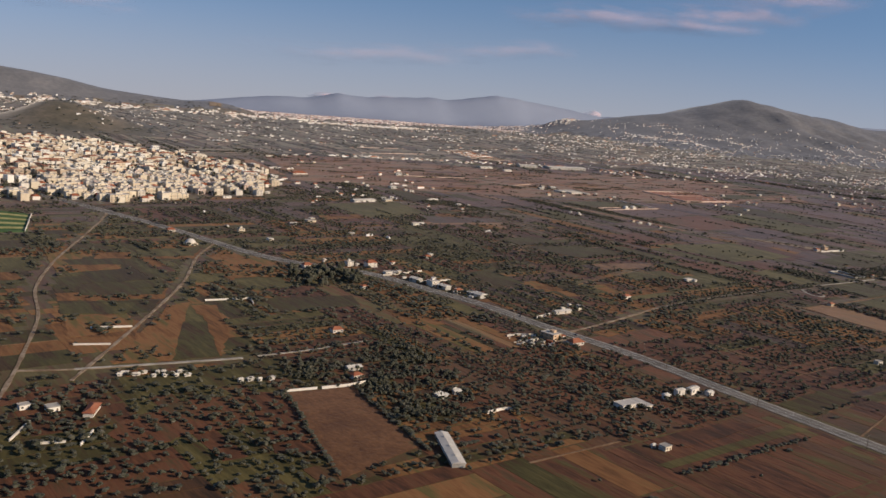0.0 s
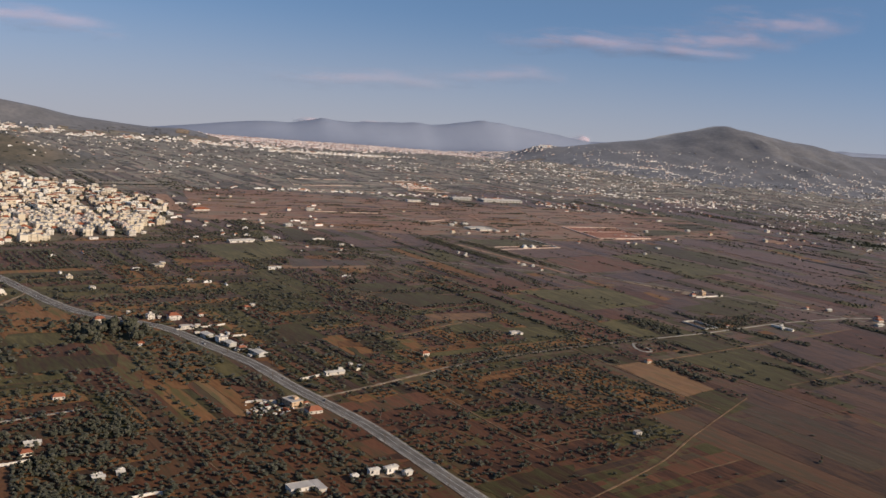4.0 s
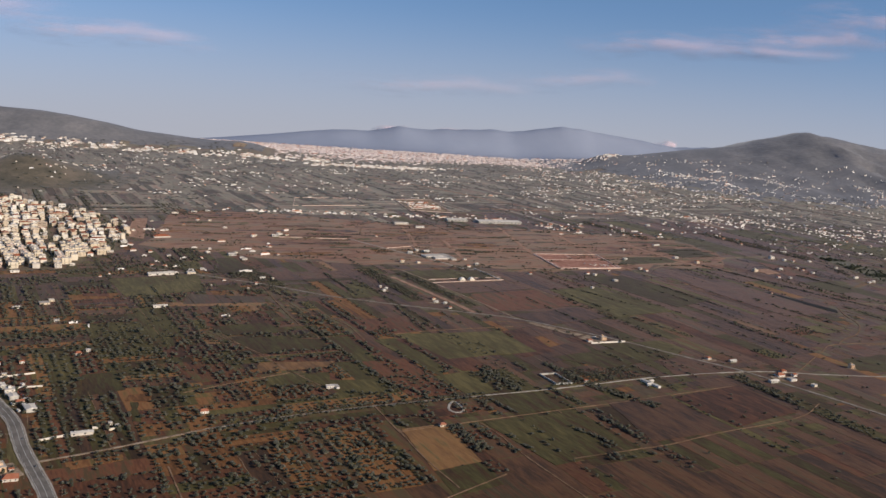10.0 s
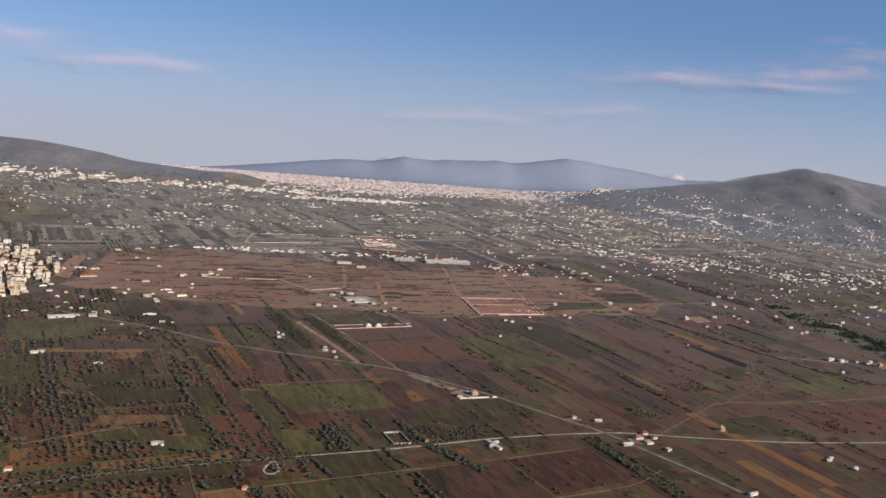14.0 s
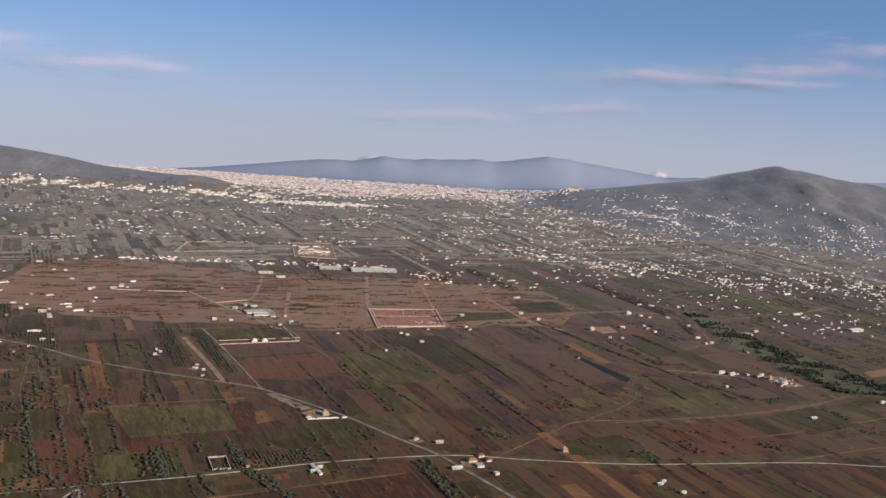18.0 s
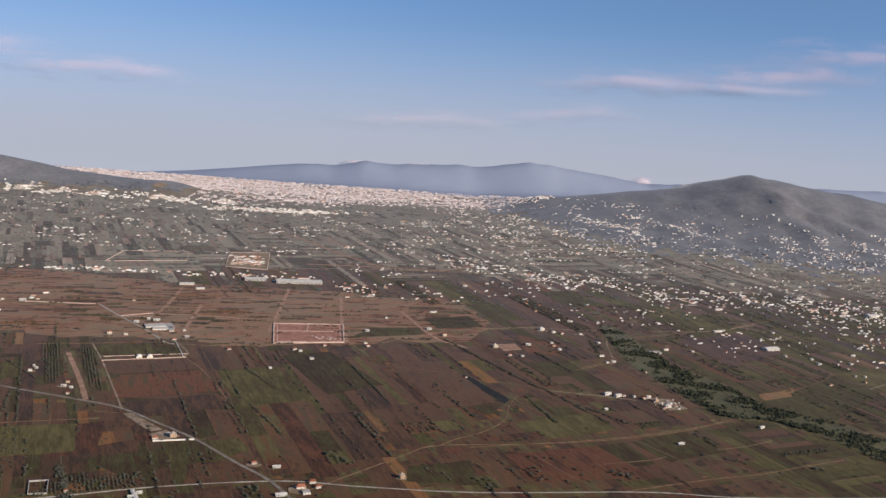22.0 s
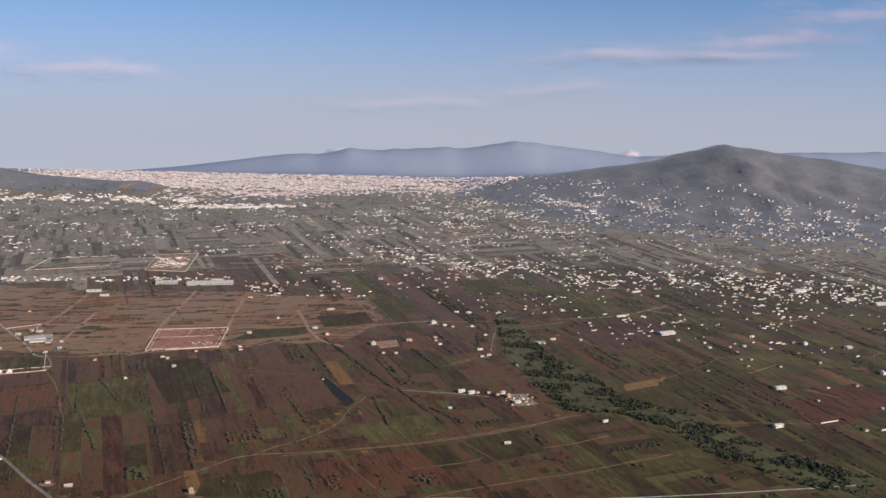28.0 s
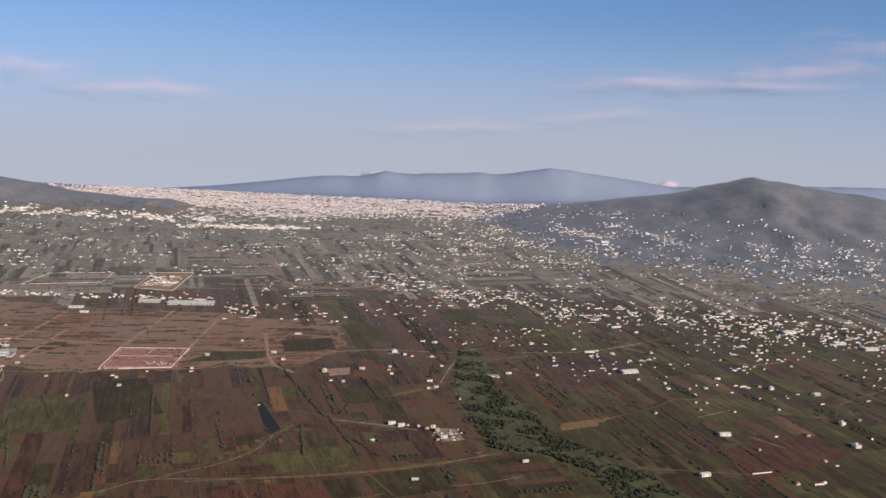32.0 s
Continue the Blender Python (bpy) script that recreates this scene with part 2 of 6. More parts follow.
M_track = material("trodden_brown_earth", [(0.2, (0.120, 0.072, 0.040)), (0.5, (0.185, 0.112, 0.066)), (0.85, (0.270, 0.172, 0.105))], 8, bump=0.05, fine=1.0)
M_meadow = cover("stream_meadow", BROWN, [(0.026, 0.030, 0.009), (0.048, 0.050, 0.016), (0.074, 0.071, 0.024), (0.110, 0.098, 0.038)], 0.8)
M_turf = material("sports_turf", [(0.2, (0.045, 0.09, 0.03)), (0.6, (0.07, 0.13, 0.045)), (0.9, (0.10, 0.15, 0.06))], 9, fine=1.0)
M_yellow = material("dry_yellow_turf", [(0.2, (0.30, 0.27, 0.10)), (0.8, (0.42, 0.38, 0.16))], 9, fine=1.0)
M_asphalt = material("worn_asphalt", [(0.2, (0.117, 0.104, 0.092)), (0.5, (0.159, 0.142, 0.126)), (0.85, (0.217, 0.194, 0.171))], 9, rough=0.95, fine=1.2)
M_dirt = material("pale_dirt_track", [(0.2, (0.17, 0.115, 0.075)), (0.5, (0.26, 0.19, 0.13)), (0.85, (0.34, 0.27, 0.2))], 8, bump=0.05, fine=1.0)
M_earth = material("bare_tan_earth", [(0.2, (0.244, 0.143, 0.095)), (0.5, (0.325, 0.194, 0.133)), (0.85, (0.415, 0.261, 0.186))], 8, bump=0.05, fine=1.0)
M_pinkearth = material("bare_pink_earth", [(0.1, (0.23, 0.108, 0.075)), (0.5, (0.33, 0.160, 0.112)), (0.9, (0.44, 0.235, 0.170))], 9, bump=0.05, fine=1.2, grained=1.2)
M_gravel = material("pale_gravel", [(0.2, (0.25, 0.22, 0.18)), (0.5, (0.36, 0.32, 0.27)), (0.85, (0.46, 0.42, 0.36))], 6, bump=0.05, fine=0.8)
M_lane = material("grey_brown_lane", [(0.2, (0.15, 0.12, 0.095)), (0.5, (0.21, 0.175, 0.14)), (0.85, (0.29, 0.25, 0.21))], 8, fine=1.0)
M_paint = material("road_paint", [(0.2, (0.55, 0.55, 0.52)), (0.8, (0.75, 0.75, 0.72))], 3, rough=0.7)
M_concrete = material("concrete", [(0.2, (0.30, 0.28, 0.25)), (0.5, (0.42, 0.40, 0.36)), (0.85, (0.52, 0.5, 0.46))], 4, fine=0.6)
M_white = material("white_render", [(0.1, (0.490, 0.436, 0.373)), (0.4, (0.666, 0.607, 0.532)), (0.8, (0.784, 0.730, 0.653))], 6, vary="object", spread=0.55, fine=0.9)
M_cream = material("cream_render", [(0.1, (0.54, 0.43, 0.31)), (0.4, (0.67, 0.57, 0.43)), (0.85, (0.77, 0.69, 0.56))], 6, vary="object", spread=0.6, fine=0.9)
M_rose = material("rose_render", [(0.1, (0.50, 0.36, 0.29)), (0.45, (0.64, 0.49, 0.41)), (0.9, (0.74, 0.62, 0.54))], 6, vary="object", spread=0.6, fine=0.9)
M_pinkwall = material("pink_cement_wall", [(0.1, (0.500, 0.351, 0.286)), (0.5, (0.650, 0.481, 0.403)), (0.9, (0.775, 0.611, 0.520))], 6, fine=0.8)
M_ochre = material("ochre_render", [(0.1, (0.418, 0.276, 0.168)), (0.5, (0.551, 0.377, 0.242)), (0.9, (0.627, 0.460, 0.315))], 5, fine=0.8)
M_houses = material("far_house_render", [(0.03, (0.28, 0.23, 0.19)), (0.2, (0.50, 0.44, 0.38)), (0.5, (0.71, 0.66, 0.61)), (0.95, (0.84, 0.82, 0.79))], 8, vary="island", spread=0.9)
M_townwalls = material("town_render", [(0.03, (0.32, 0.25, 0.20)), (0.2, (0.55, 0.44, 0.33)), (0.45, (0.69, 0.60, 0.47)), (0.7, (0.76, 0.70, 0.60)), (0.95, (0.82, 0.79, 0.74))], 8, vary="island", spread=0.85, fine=1.0)
# facade tones dulled to pinkish grey, with distance haze painted in
M_city = material("hazed_city_render", [(0.05, (0.26, 0.22, 0.22)), (0.3, (0.42, 0.355, 0.35)), (0.65, (0.58, 0.51, 0.50)), (0.95, (0.78, 0.71, 0.70))], 8, vary="island", spread=0.9, sheen=0.2)
M_flatroof = material("flat_roof_screed", [(0.1, (0.30, 0.27, 0.24)), (0.5, (0.44, 0.40, 0.36)), (0.9, (0.58, 0.54, 0.49))], 4, vary="object", spread=0.6, fine=0.8)
M_tile = material("red_roof_tiles", [(0.1, (0.22, 0.075, 0.04)), (0.5, (0.32, 0.11, 0.06)), (0.9, (0.40, 0.17, 0.10))], 3, bump=0.05, fine=0.5, vary="object", spread=0.4)
M_tiles = material("far_red_roof_tiles", [(0.1, (0.20, 0.08, 0.05)), (0.5, (0.30, 0.12, 0.07)), (0.9, (0.38, 0.19, 0.12))], 3, vary="island", spread=0.6)
M_metal = material("galvanised_roof_sheet", [(0.1, (0.445, 0.410, 0.368)), (0.5, (0.594, 0.550, 0.488)), (0.9, (0.721, 0.670, 0.589))], 5, rough=0.65, fine=0.7)
M_glass = material("window_glass", [(0.2, (0.02, 0.024, 0.03)), (0.8, (0.05, 0.06, 0.07))], 3, rough=0.12)
M_wood = material("weathered_pole_wood", [(0.2, (0.12, 0.085, 0.06)), (0.8, (0.22, 0.17, 0.13))], 2, fine=0.4)
M_bark = material("olive_bark", [(0.2, (0.06, 0.048, 0.036)), (0.8, (0.13, 0.105, 0.08))], 0.6, bump=0.03)
M_leaf = material("olive_leaves", [(0.1, (0.031, 0.034, 0.021)), (0.45, (0.063, 0.064, 0.043)), (0.75, (0.103, 0.098, 0.069)), (0.95, (0.167, 0.144, 0.113))], 1.6, bump=0.2, vary="object", spread=0.35, fine=0.35, sheen=0.12, blue=(0.95, 0.86, 1.0))
M_leaves = material("grove_leaves", [(0.1, (0.028, 0.030, 0.018)), (0.45, (0.055, 0.056, 0.037)), (0.75, (0.091, 0.085, 0.061)), (0.95, (0.144, 0.124, 0.097))], 1.6, bump=0.2, vary="island", spread=0.4, fine=0.35, sheen=0.12, blue=(0.95, 0.86, 1.0))
# the strong sheen greys these far leaves in place of haze
M_woods = material("far_wood_leaves", [(0.1, (0.037, 0.043, 0.031)), (0.45, (0.062, 0.065, 0.048)), (0.75, (0.092, 0.090, 0.065)), (0.95, (0.131, 0.117, 0.085))], 6, vary="island", spread=0.5, sheen=0.42)
M_pine = material("dark_evergreen_leaves", [(0.1, (0.020, 0.024, 0.014)), (0.5, (0.040, 0.045, 0.025)), (0.9, (0.074, 0.074, 0.044))], 2.0, bump=0.3, vary="island", spread=0.4, fine=0.5)
M_water = material("still_dark_water", [(0.2, (0.018, 0.018, 0.019)), (0.8, (0.030, 0.030, 0.030))], 8, rough=0.9)
M_car = material("car_paint", [(0.0, (0.6, 0.6, 0.6)), (0.45, (0.75, 0.75, 0.74)), (0.6, (0.06, 0.07, 0.09)), (0.85, (0.30, 0.04, 0.03))], 2, rough=0.3, vary="object", spread=0.95)
M_rubber = material("tyre_rubber", [(0.2, (0.02, 0.02, 0.02)), (0.8, (0.035, 0.035, 0.035))], 1)

# ---------------------------------------------------------------- helpers
def smooth(a, b, x):
    k = np.clip((x - a) / (b - a), 0, 1)
    return k * k * (3 - 2 * k)


def waves(x, y, size, seed):
    """Cheap smooth noise in -1..1 from turned sines."""
    r = np.random.default_rng(seed)
    total = 0
    for k in range(5):
        a, p, f = r.uniform(0, 6.28), r.uniform(0, 6.28), 6.28 / size * r.uniform(0.6, 1.7)
        total = total + np.sin((np.cos(a) * x + np.sin(a) * y) * f + p)
    return total / 3.2


def ridge(x, table):
    xs, zs = zip(*table)
    return np.interp(x, xs, zs)


YMITTOS = [(-3200, 150), (-2000, 130), (-1500, 95), (-1175, 72), (-1040, 70), (-955, 62), (-865, 49), (-780, 31), (-660, 20), (-580, 15), (-505, 19), (-460, 14), (-410, 1), (-330, -6)]
FAR_RANGE = [(-2600, -120), (-1200, -100), (-707, -50), (-485, -20), (-352, 0), (-241, 13), (-108, 18), (2, 41), (113, 36), (246, 46), (379, 55), (445, 48), (555, 68), (643, 84), (721, 80), (777, 69), (889, 61), (1001, 46), (1114, 32), (1300, 40), (1700, 60), (3000, 90)]
PENTELI = [(450, 0), (600, 34), (673, 48), (808, 72), (926, 90), (994, 99), (1077, 126), (1144, 140), (1190, 155), (1218, 161), (1262, 152), (1330, 147), (1391, 136), (1454, 126), (1540, 122), (1600, 108), (1720, 92), (2000, 100), (3600, 120)]


def height(x, y):
    """The ground's height: a plain, a small hill, three ranges and the lower basin behind them."""
    x, y = np.asarray(x, float), np.asarray(y, float)
    fold = waves(x, y, 160, 3) * 0.5 + waves(x, y, 70, 4) * 0.3 + waves(x, y, 34, 5) * 0.14
    z = -0.014 * np.maximum(y - 2250, 0) - 0.03 * np.maximum(y - 2650, 0) - 0.25 * np.maximum(y - 3420, 0)
    z = z + 42 * np.exp(-(((x + 775) / 95) ** 2 + ((y - 1720) / 120) ** 2)) * (1 + 0.15 * fold)
    side = y - 2630 - 40 * waves(x, x * 0, 500, 8)
    ym = np.exp(-(side / np.where(side < 0, 135, 150)) ** 2)
    z = np.maximum(z, z + (ridge(x, YMITTOS) - z) * ym * (1 + 0.16 * fold * (1 - ym)))
    side = y - 2800
    pe = np.exp(-(np.abs(side) / np.where(side < 0, 420, 520)) ** 1.7)
    knob = (waves(x, y * 0.1, 70, 16) * 1.6 + waves(x, y * 0.1, 30, 17) * 0.7) * smooth(700, 1000, x)
    z = z + (ridge(x, PENTELI) + knob) * pe * (1 + 0.4 * fold * (1 - pe))
    crest = waves(x, y * 0, 75, 12) * 2.2 + waves(x, y * 0, 31, 13) * 1.5
    z = z + 18 * np.exp(-(((x - 578) / 70) ** 2 + ((y - 2790) / 80) ** 2))
    fr = np.exp(-((y - 3620) / np.where(y < 3620, 110, 420)) ** 2)
    z = z + (ridge(x, FAR_RANGE) + crest * smooth(-500, -50, x) * smooth(3540, 3610, y) - z) * fr
    return z


def mesh_of(name, verts, faces, mat, normals=False):
    """A mesh from arrays; all faces have as many corners."""
    verts, faces = np.asarray(verts, np.float32).reshape(-1, 3), np.asarray(faces, np.int32)
    me = bpy.data.meshes.new(name)
    me.vertices.add(len(verts))
    me.vertices.foreach_set("co", verts.ravel())
    n, k = faces.shape
    me.loops.add(n * k)
    me.loops.foreach_set("vertex_index", faces.ravel())
    me.polygons.add(n)
    me.polygons.foreach_set("loop_start", np.arange(0, n * k, k, dtype=np.int32))
    me.polygons.foreach_set("use_smooth", np.full(n, normals))
    me.update(calc_edges=True)
    me.validate()
    me.materials.append(mat)
    return me


def under(name, me, parent=None, label="", m=None):
    ob = new(name, me)
    if parent is not None:
        ob.parent = parent
    if m is not None:
        ob.matrix_basis = m
    if label:
        ob["label"] = label
    return ob


def part(name, bm, mat, parent, label=""):
    me = bpy.data.meshes.new(name)
    bm.to_mesh(me)
    bm.free()
    me.materials.append(mat)
    return under(name, me, parent, label)


def empty(name, x=0.0, y=0.0, z=0.0, turn=0.0):
    ob = new(name)
    ob.matrix_basis = pose(x, y, z, 0, 0, turn)
    return ob


BOX_V = np.array([(-.5, -.5, 0), (.5, -.5, 0), (.5, .5, 0), (-.5, .5, 0), (-.5, -.5, 1), (.5, -.5, 1), (.5, .5, 1), (-.5, .5, 1)])
BOX_F = np.array([(4, 5, 6, 7), (0, 1, 5, 4), (1, 2, 6, 5), (2, 3, 7, 6), (3, 0, 4, 7)])


def turned(v, cx, cy, cz, sx, sy, sz, deg):
    """Copies of a unit shape, sized, turned and placed: arrays of one value each copy."""
    a = np.radians(deg)
    p = v[None] * np.stack([sx, sy, sz], -1)[:, None]
    x = p[..., 0] * np.cos(a)[:, None] - p[..., 1] * np.sin(a)[:, None] + cx[:, None]
    y = p[..., 0] * np.sin(a)[:, None] + p[..., 1] * np.cos(a)[:, None] + cy[:, None]
    return np.stack([x, y, p[..., 2] + cz[:, None]], -1)


def faces_of(f, n, count):
    return (f[None] + (np.arange(n) * count)[:, None, None]).reshape(-1, f.shape[1])


def cuboid(bm, x0, x1, y0, y1, z0, z1, bevel=0.0):
    got = bmesh.ops.create_cube(bm, size=1.0)["verts"]
    bmesh.ops.transform(bm, matrix=Matrix.LocRotScale(((x0 + x1) / 2, (y0 + y1) / 2, (z0 + z1) / 2), None, (x1 - x0, y1 - y0, z1 - z0)), verts=got)
    if bevel:
        edges = list({e for v in got for e in v.link_edges})
        bmesh.ops.bevel(bm, geom=edges, offset=bevel, segments=1, affect="EDGES")
    return bm


def box_bm(*dims, bevel=0.0):
    return cuboid(bmesh.new(), *dims, bevel=bevel)


def curve_points(points, step=6.0):
    """A smooth line through the given points, sampled evenly enough."""
    p = np.array(points, float)
    p = np.vstack([2 * p[0] - p[1], p, 2 * p[-1] - p[-2]])
    out = []
    for a, b, c, d in zip(p, p[1:], p[2:], p[3:]):
        n = max(2, int(np.hypot(*(c - b)) / step))
        t = np.linspace(0, 1, n, endpoint=False)[:, None]
        out.append(0.5 * (2 * b + (c - a) * t + (2 * a - 5 * b + 4 * c - d) * t ** 2 + (3 * b - a - 3 * c + d) * t ** 3))
    return np.vstack([*out, p[-2][None]])


def ribbon(line, width, top, thick, offset=0.0, rough=0.0):
    """Vertices and faces of a strip with a top and two sides along a line."""
    p = np.asarray(line)
    d = np.gradient(p, axis=0)
    d /= np.maximum(np.hypot(d[:, 0], d[:, 1])[:, None], 1e-6)
    n = np.stack([-d[:, 1], d[:, 0]], 1)
    w = width / 2 * (1 + rough * np.sin(np.arange(len(p)) * 1.7) * np.sin(np.arange(len(p)) * 0.61))
    a, b = p + n * (offset + w[:, None] if np.ndim(w) else offset + w), p + n * (offset - (w[:, None] if np.ndim(w) else w))
    zz = height(p[:, 0], p[:, 1])
    rows = [np.column_stack([a, zz + top - thick]), np.column_stack([a, zz + top]), np.column_stack([b, zz + top]), np.column_stack([b, zz + top - thick])]
    k = len(p)
    faces = [(r * k + i, r * k + i + 1, (r + 1) * k + i + 1, (r + 1) * k + i) for r in range(3) for i in range(k - 1)]
    return np.vstack(rows), np.array(faces)


def near_line(x, y, line):
    """Distance of points from a polyline."""
    p = np.asarray(line, float)
    q = np.stack([np.asarray(x, float), np.asarray(y, float)], -1)
    best = np.full(q.shape[:-1], 1e9)
    for a, b in zip(p, p[1:]):
        ab = b - a
        t = np.clip(((q - a) @ ab) / (ab @ ab), 0, 1)
        best = np.minimum(best, np.hypot(*np.moveaxis(q - a - t[..., None] * ab, -1, 0)))
    return best


def inside(x, y, poly):
    x, y = np.asarray(x, float), np.asarray(y, float)
    hit = np.zeros(x.shape, bool)
    for (ax, ay), (bx, by) in zip(poly, poly[1:] + poly[:1]):
        cross = ((ay > y) != (by > y)) & (x < (bx - ax) * (y - ay) / (by - ay + 1e-9) + ax)
        hit ^= cross
    return hit


# ---------------------------------------------------------------- plan
HIGHWAY = [(-760, 985), (-690, 905), (-646, 848), (-596, 780), (-542, 697), (-512, 666), (-482, 649), (-462, 633), (-436, 595), (-412, 559), (-394, 520), (-377, 488), (-361, 457), (-345, 415), (-330, 375), (-312, 330), (-290, 270), (-262, 190), (-230, 90), (-190, -40), (-120, -260), (-40, -520)]
ROAD_F = [(-379, 501), (-348, 520), (-296, 556), (-250, 581), (-214, 597), (-165, 616), (-112, 635), (-62, 653), (-18, 671), (28, 690), (90, 709), (139, 719), (195, 717), (290, 720), (435, 742), (514, 743), (640, 760), (800, 790)]
ROAD_G = [(-420, 1010), (-297, 958), (-236, 923), (-178, 901), (-102, 879), (-52, 863), (-6, 831), (40, 795), (83, 752), (118, 719), (143, 684), (172, 643), (205, 590), (240, 520)]
TRACKS = [
    [(-646, 848), (-649, 793), (-658, 707), (-664, 646), (-665, 580), (-656, 521), (-654, 466), (-654, 415), (-658, 330)],
    [(-562, 733), (-577, 676), (-586, 604), (-600, 541), (-617, 476), (-631, 424)],
    [(-653, 437), (-624, 440), (-562, 454)],
    [(-46, 860), (-88, 949), (-117, 1010), (-148, 1069)],
    [(-116, 1007), (-34, 1039), (-57, 1096), (-98, 1130), (-155, 1213)],
]
FIELD_TRACKS = [
    [(150, 700), (224, 785), (253, 815), (313, 829), (384, 846), (444, 868), (511, 900), (561, 936), (577, 942)],
    [(261, 819), (274, 835), (302, 860), (327, 899), (335, 943), (348, 980)],
    [(146, 1068), (211, 1054), (282, 1045)], [(340, 1023), (419, 998), (452, 993)], [(516, 983), (549, 965), (561, 936)],
    [(540, 1320), (565, 1303), (599, 1237), (625, 1193), (663, 1176), (719, 1133)],
    [(634, 1026), (660, 1053), (693, 1070), (752, 1122), (797, 1159), (945, 1125), (986, 1184), (1064, 1257)],
    [(540, 1275), (570, 1290), (627, 1323), (695, 1360), (766, 1417), (818, 1459)],
    [(498, 1262), (494, 1191), (490, 1155), (440, 1104)],
    [(-310, 499), (-291, 447), (-277, 419)], [(-315, 345), (-231, 403), (-191, 439), (-120, 500)],
    [(-468, 332), (-423, 349)], [(-315, 765), (-258, 681), (-230, 643)],
    [(6, 821), (-37, 845), (-69, 848)], [(-174, 565), (-146, 577)], [(-179, 565), (-167, 523), (-150, 480)],
    [(-124, 580), (-114, 559), (-105, 530), (-80, 470)],
    [(154, 1486), (193, 1475), (215, 1468)], [(431, 1094), (455, 1112), (476, 1134)], [(555, 1365), (626, 1440), (672, 1517)], [(710, 929), (764, 934), (824, 935)],
    [(-177, 561), (-121, 585), (-52, 614), (-23, 626), (-4, 634), (45, 656), (93, 677)], [(-74, 525), (-30, 542), (-4, 552), (39, 575), (113, 610), (146, 642)], [(-169, 788), (-130, 806), (-56, 831)],
    [(-297, 948), (-260, 826), (-234, 767)], [(-322, 619), (-290, 644), (-254, 670)], [(-328, 772), (-280, 717), (-260, 682), (-242, 663)], [(-302, 1172), (-297, 1101)], [(-294, 964), (-258, 866), (-215, 819), (-196, 766)], [(-193, 606), (-183, 573), (-175, 549)], [(146, 1147), (176, 1090)],
]
BOUNDS = [          # trodden earth bounds between the eastern fields
    [(288, 818), (340, 835), (406, 856), (465, 881), (522, 910), (571, 941)],
    [(423, 744), (507, 781), (555, 799), (606, 825), (652, 847)],
    [(409, 798), (456, 815), (474, 827)],
    [(342, 962), (377, 908), (406, 856)],
    [(336, 829), (364, 781), (391, 741)],
    [(453, 864), (480, 827), (508, 791)],
    [(514, 841), (536, 817), (554, 794), (591, 754)],
    [(557, 1300), (622, 1195), (719, 1134)],
    [(530, 853), (563, 867), (597, 888)],
]
PALE_TRACKS = [
    [(284, 1426), (302, 1361), (338, 1294)], [(6, 1598), (138, 1643), (330, 1681), (413, 1699), (560, 1730)], [(110, 1401), (136, 1380), (161, 1392), (168, 1411), (166, 1427)],
    [(489, 1159), (494, 1224), (498, 1244)], [(589, 1321), (632, 1331), (686, 1351), (733, 1386), (766, 1414)], [(733, 1386), (764, 1362)], [(848, 1040), (876, 1015)], [(857, 1344), (906, 1332), (965, 1361)],
    [(797, 1095), (841, 1130)], [(190, 1157), (247, 1217), (290, 1248), (338, 1270), (400, 1291), (490, 1299), (531, 1333)], [(377, 1004), (440, 998), (482, 990)],
]
BROAD_TRACKS = [
    [(-160, 1026), (-118, 944), (-86, 877)], [(-127, 1402), (-118, 1227), (-153, 1203)], [(30, 1434), (40, 1228), (44, 1169)],
    [(115, 1401), (131, 1238), (146, 1150)], [(-118, 1227), (-51, 1233), (39, 1228)], [(-74, 1294), (-60, 1140)],
    [(209, 1337), (258, 1201), (300, 1160)], [(339, 1751), (267, 1679), (142, 1669), (30, 1650)], [(162, 1674), (70, 1790), (-15, 1920), (-160, 2080)],
]
TOWN = [(-735, 880), (-640, 892), (-560, 965), (-510, 985), (-478, 1090), (-485, 1235), (-560, 1345), (-650, 1420), (-760, 1490), (-980, 1480), (-1010, 1000)]
RAVINE = [(500, 1330), (503, 1230), (508, 1130), (538, 1035), (566, 950), (618, 950), (662, 912), (692, 850), (740, 800), (790, 760), (830, 800), (770, 850), (730, 900), (705, 945), (670, 972), (634, 995), (613, 1055), (563, 1147), (536, 1264), (530, 1340)]
COMPOUND = [(57, 1120), (42, 1215), (133, 1233), (142, 1146)]
POND = [(282, 1041), (294, 1043), (338, 964), (331, 948)]
BROWN_FIELD = [(-547, 408), (-517, 414), (-504, 350), (-538, 324)]
SPORTS = [(-728, 830), (-701, 819), (-693, 744), (-715, 738)]

# ---------------------------------------------------------------- ground
gx = np.unique(np.concatenate([np.arange(-6000, -1800, 300), np.arange(-1800, 2400, 24), np.arange(2400, 6001, 300)])).astype(float)
gy = np.unique(np.concatenate([np.arange(-3000, 100, 300), np.arange(100, 1400, 50), np.arange(1400, 4300, 24), np.arange(4300, 6001, 300)])).astype(float)
X, Y = np.meshgrid(gx, gy)
Z = height(X, Y)
nx, ny = len(gx), len(gy)
ii, jj = np.meshgrid(np.arange(nx - 1), np.arange(ny - 1))
quad = np.stack([jj * nx + ii, jj * nx + ii + 1, (jj + 1) * nx + ii + 1, (jj + 1) * nx + ii], -1).reshape(-1, 4)
ground = under("ground", mesh_of("ground", np.stack([X, Y, Z], -1), quad, M_ground, True))
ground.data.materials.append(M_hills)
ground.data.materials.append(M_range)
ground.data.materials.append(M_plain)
ground.data.materials.append(M_knoll)
fx, fy = X[:-1, :-1].ravel() + 12, Y[:-1, :-1].ravel() + 12
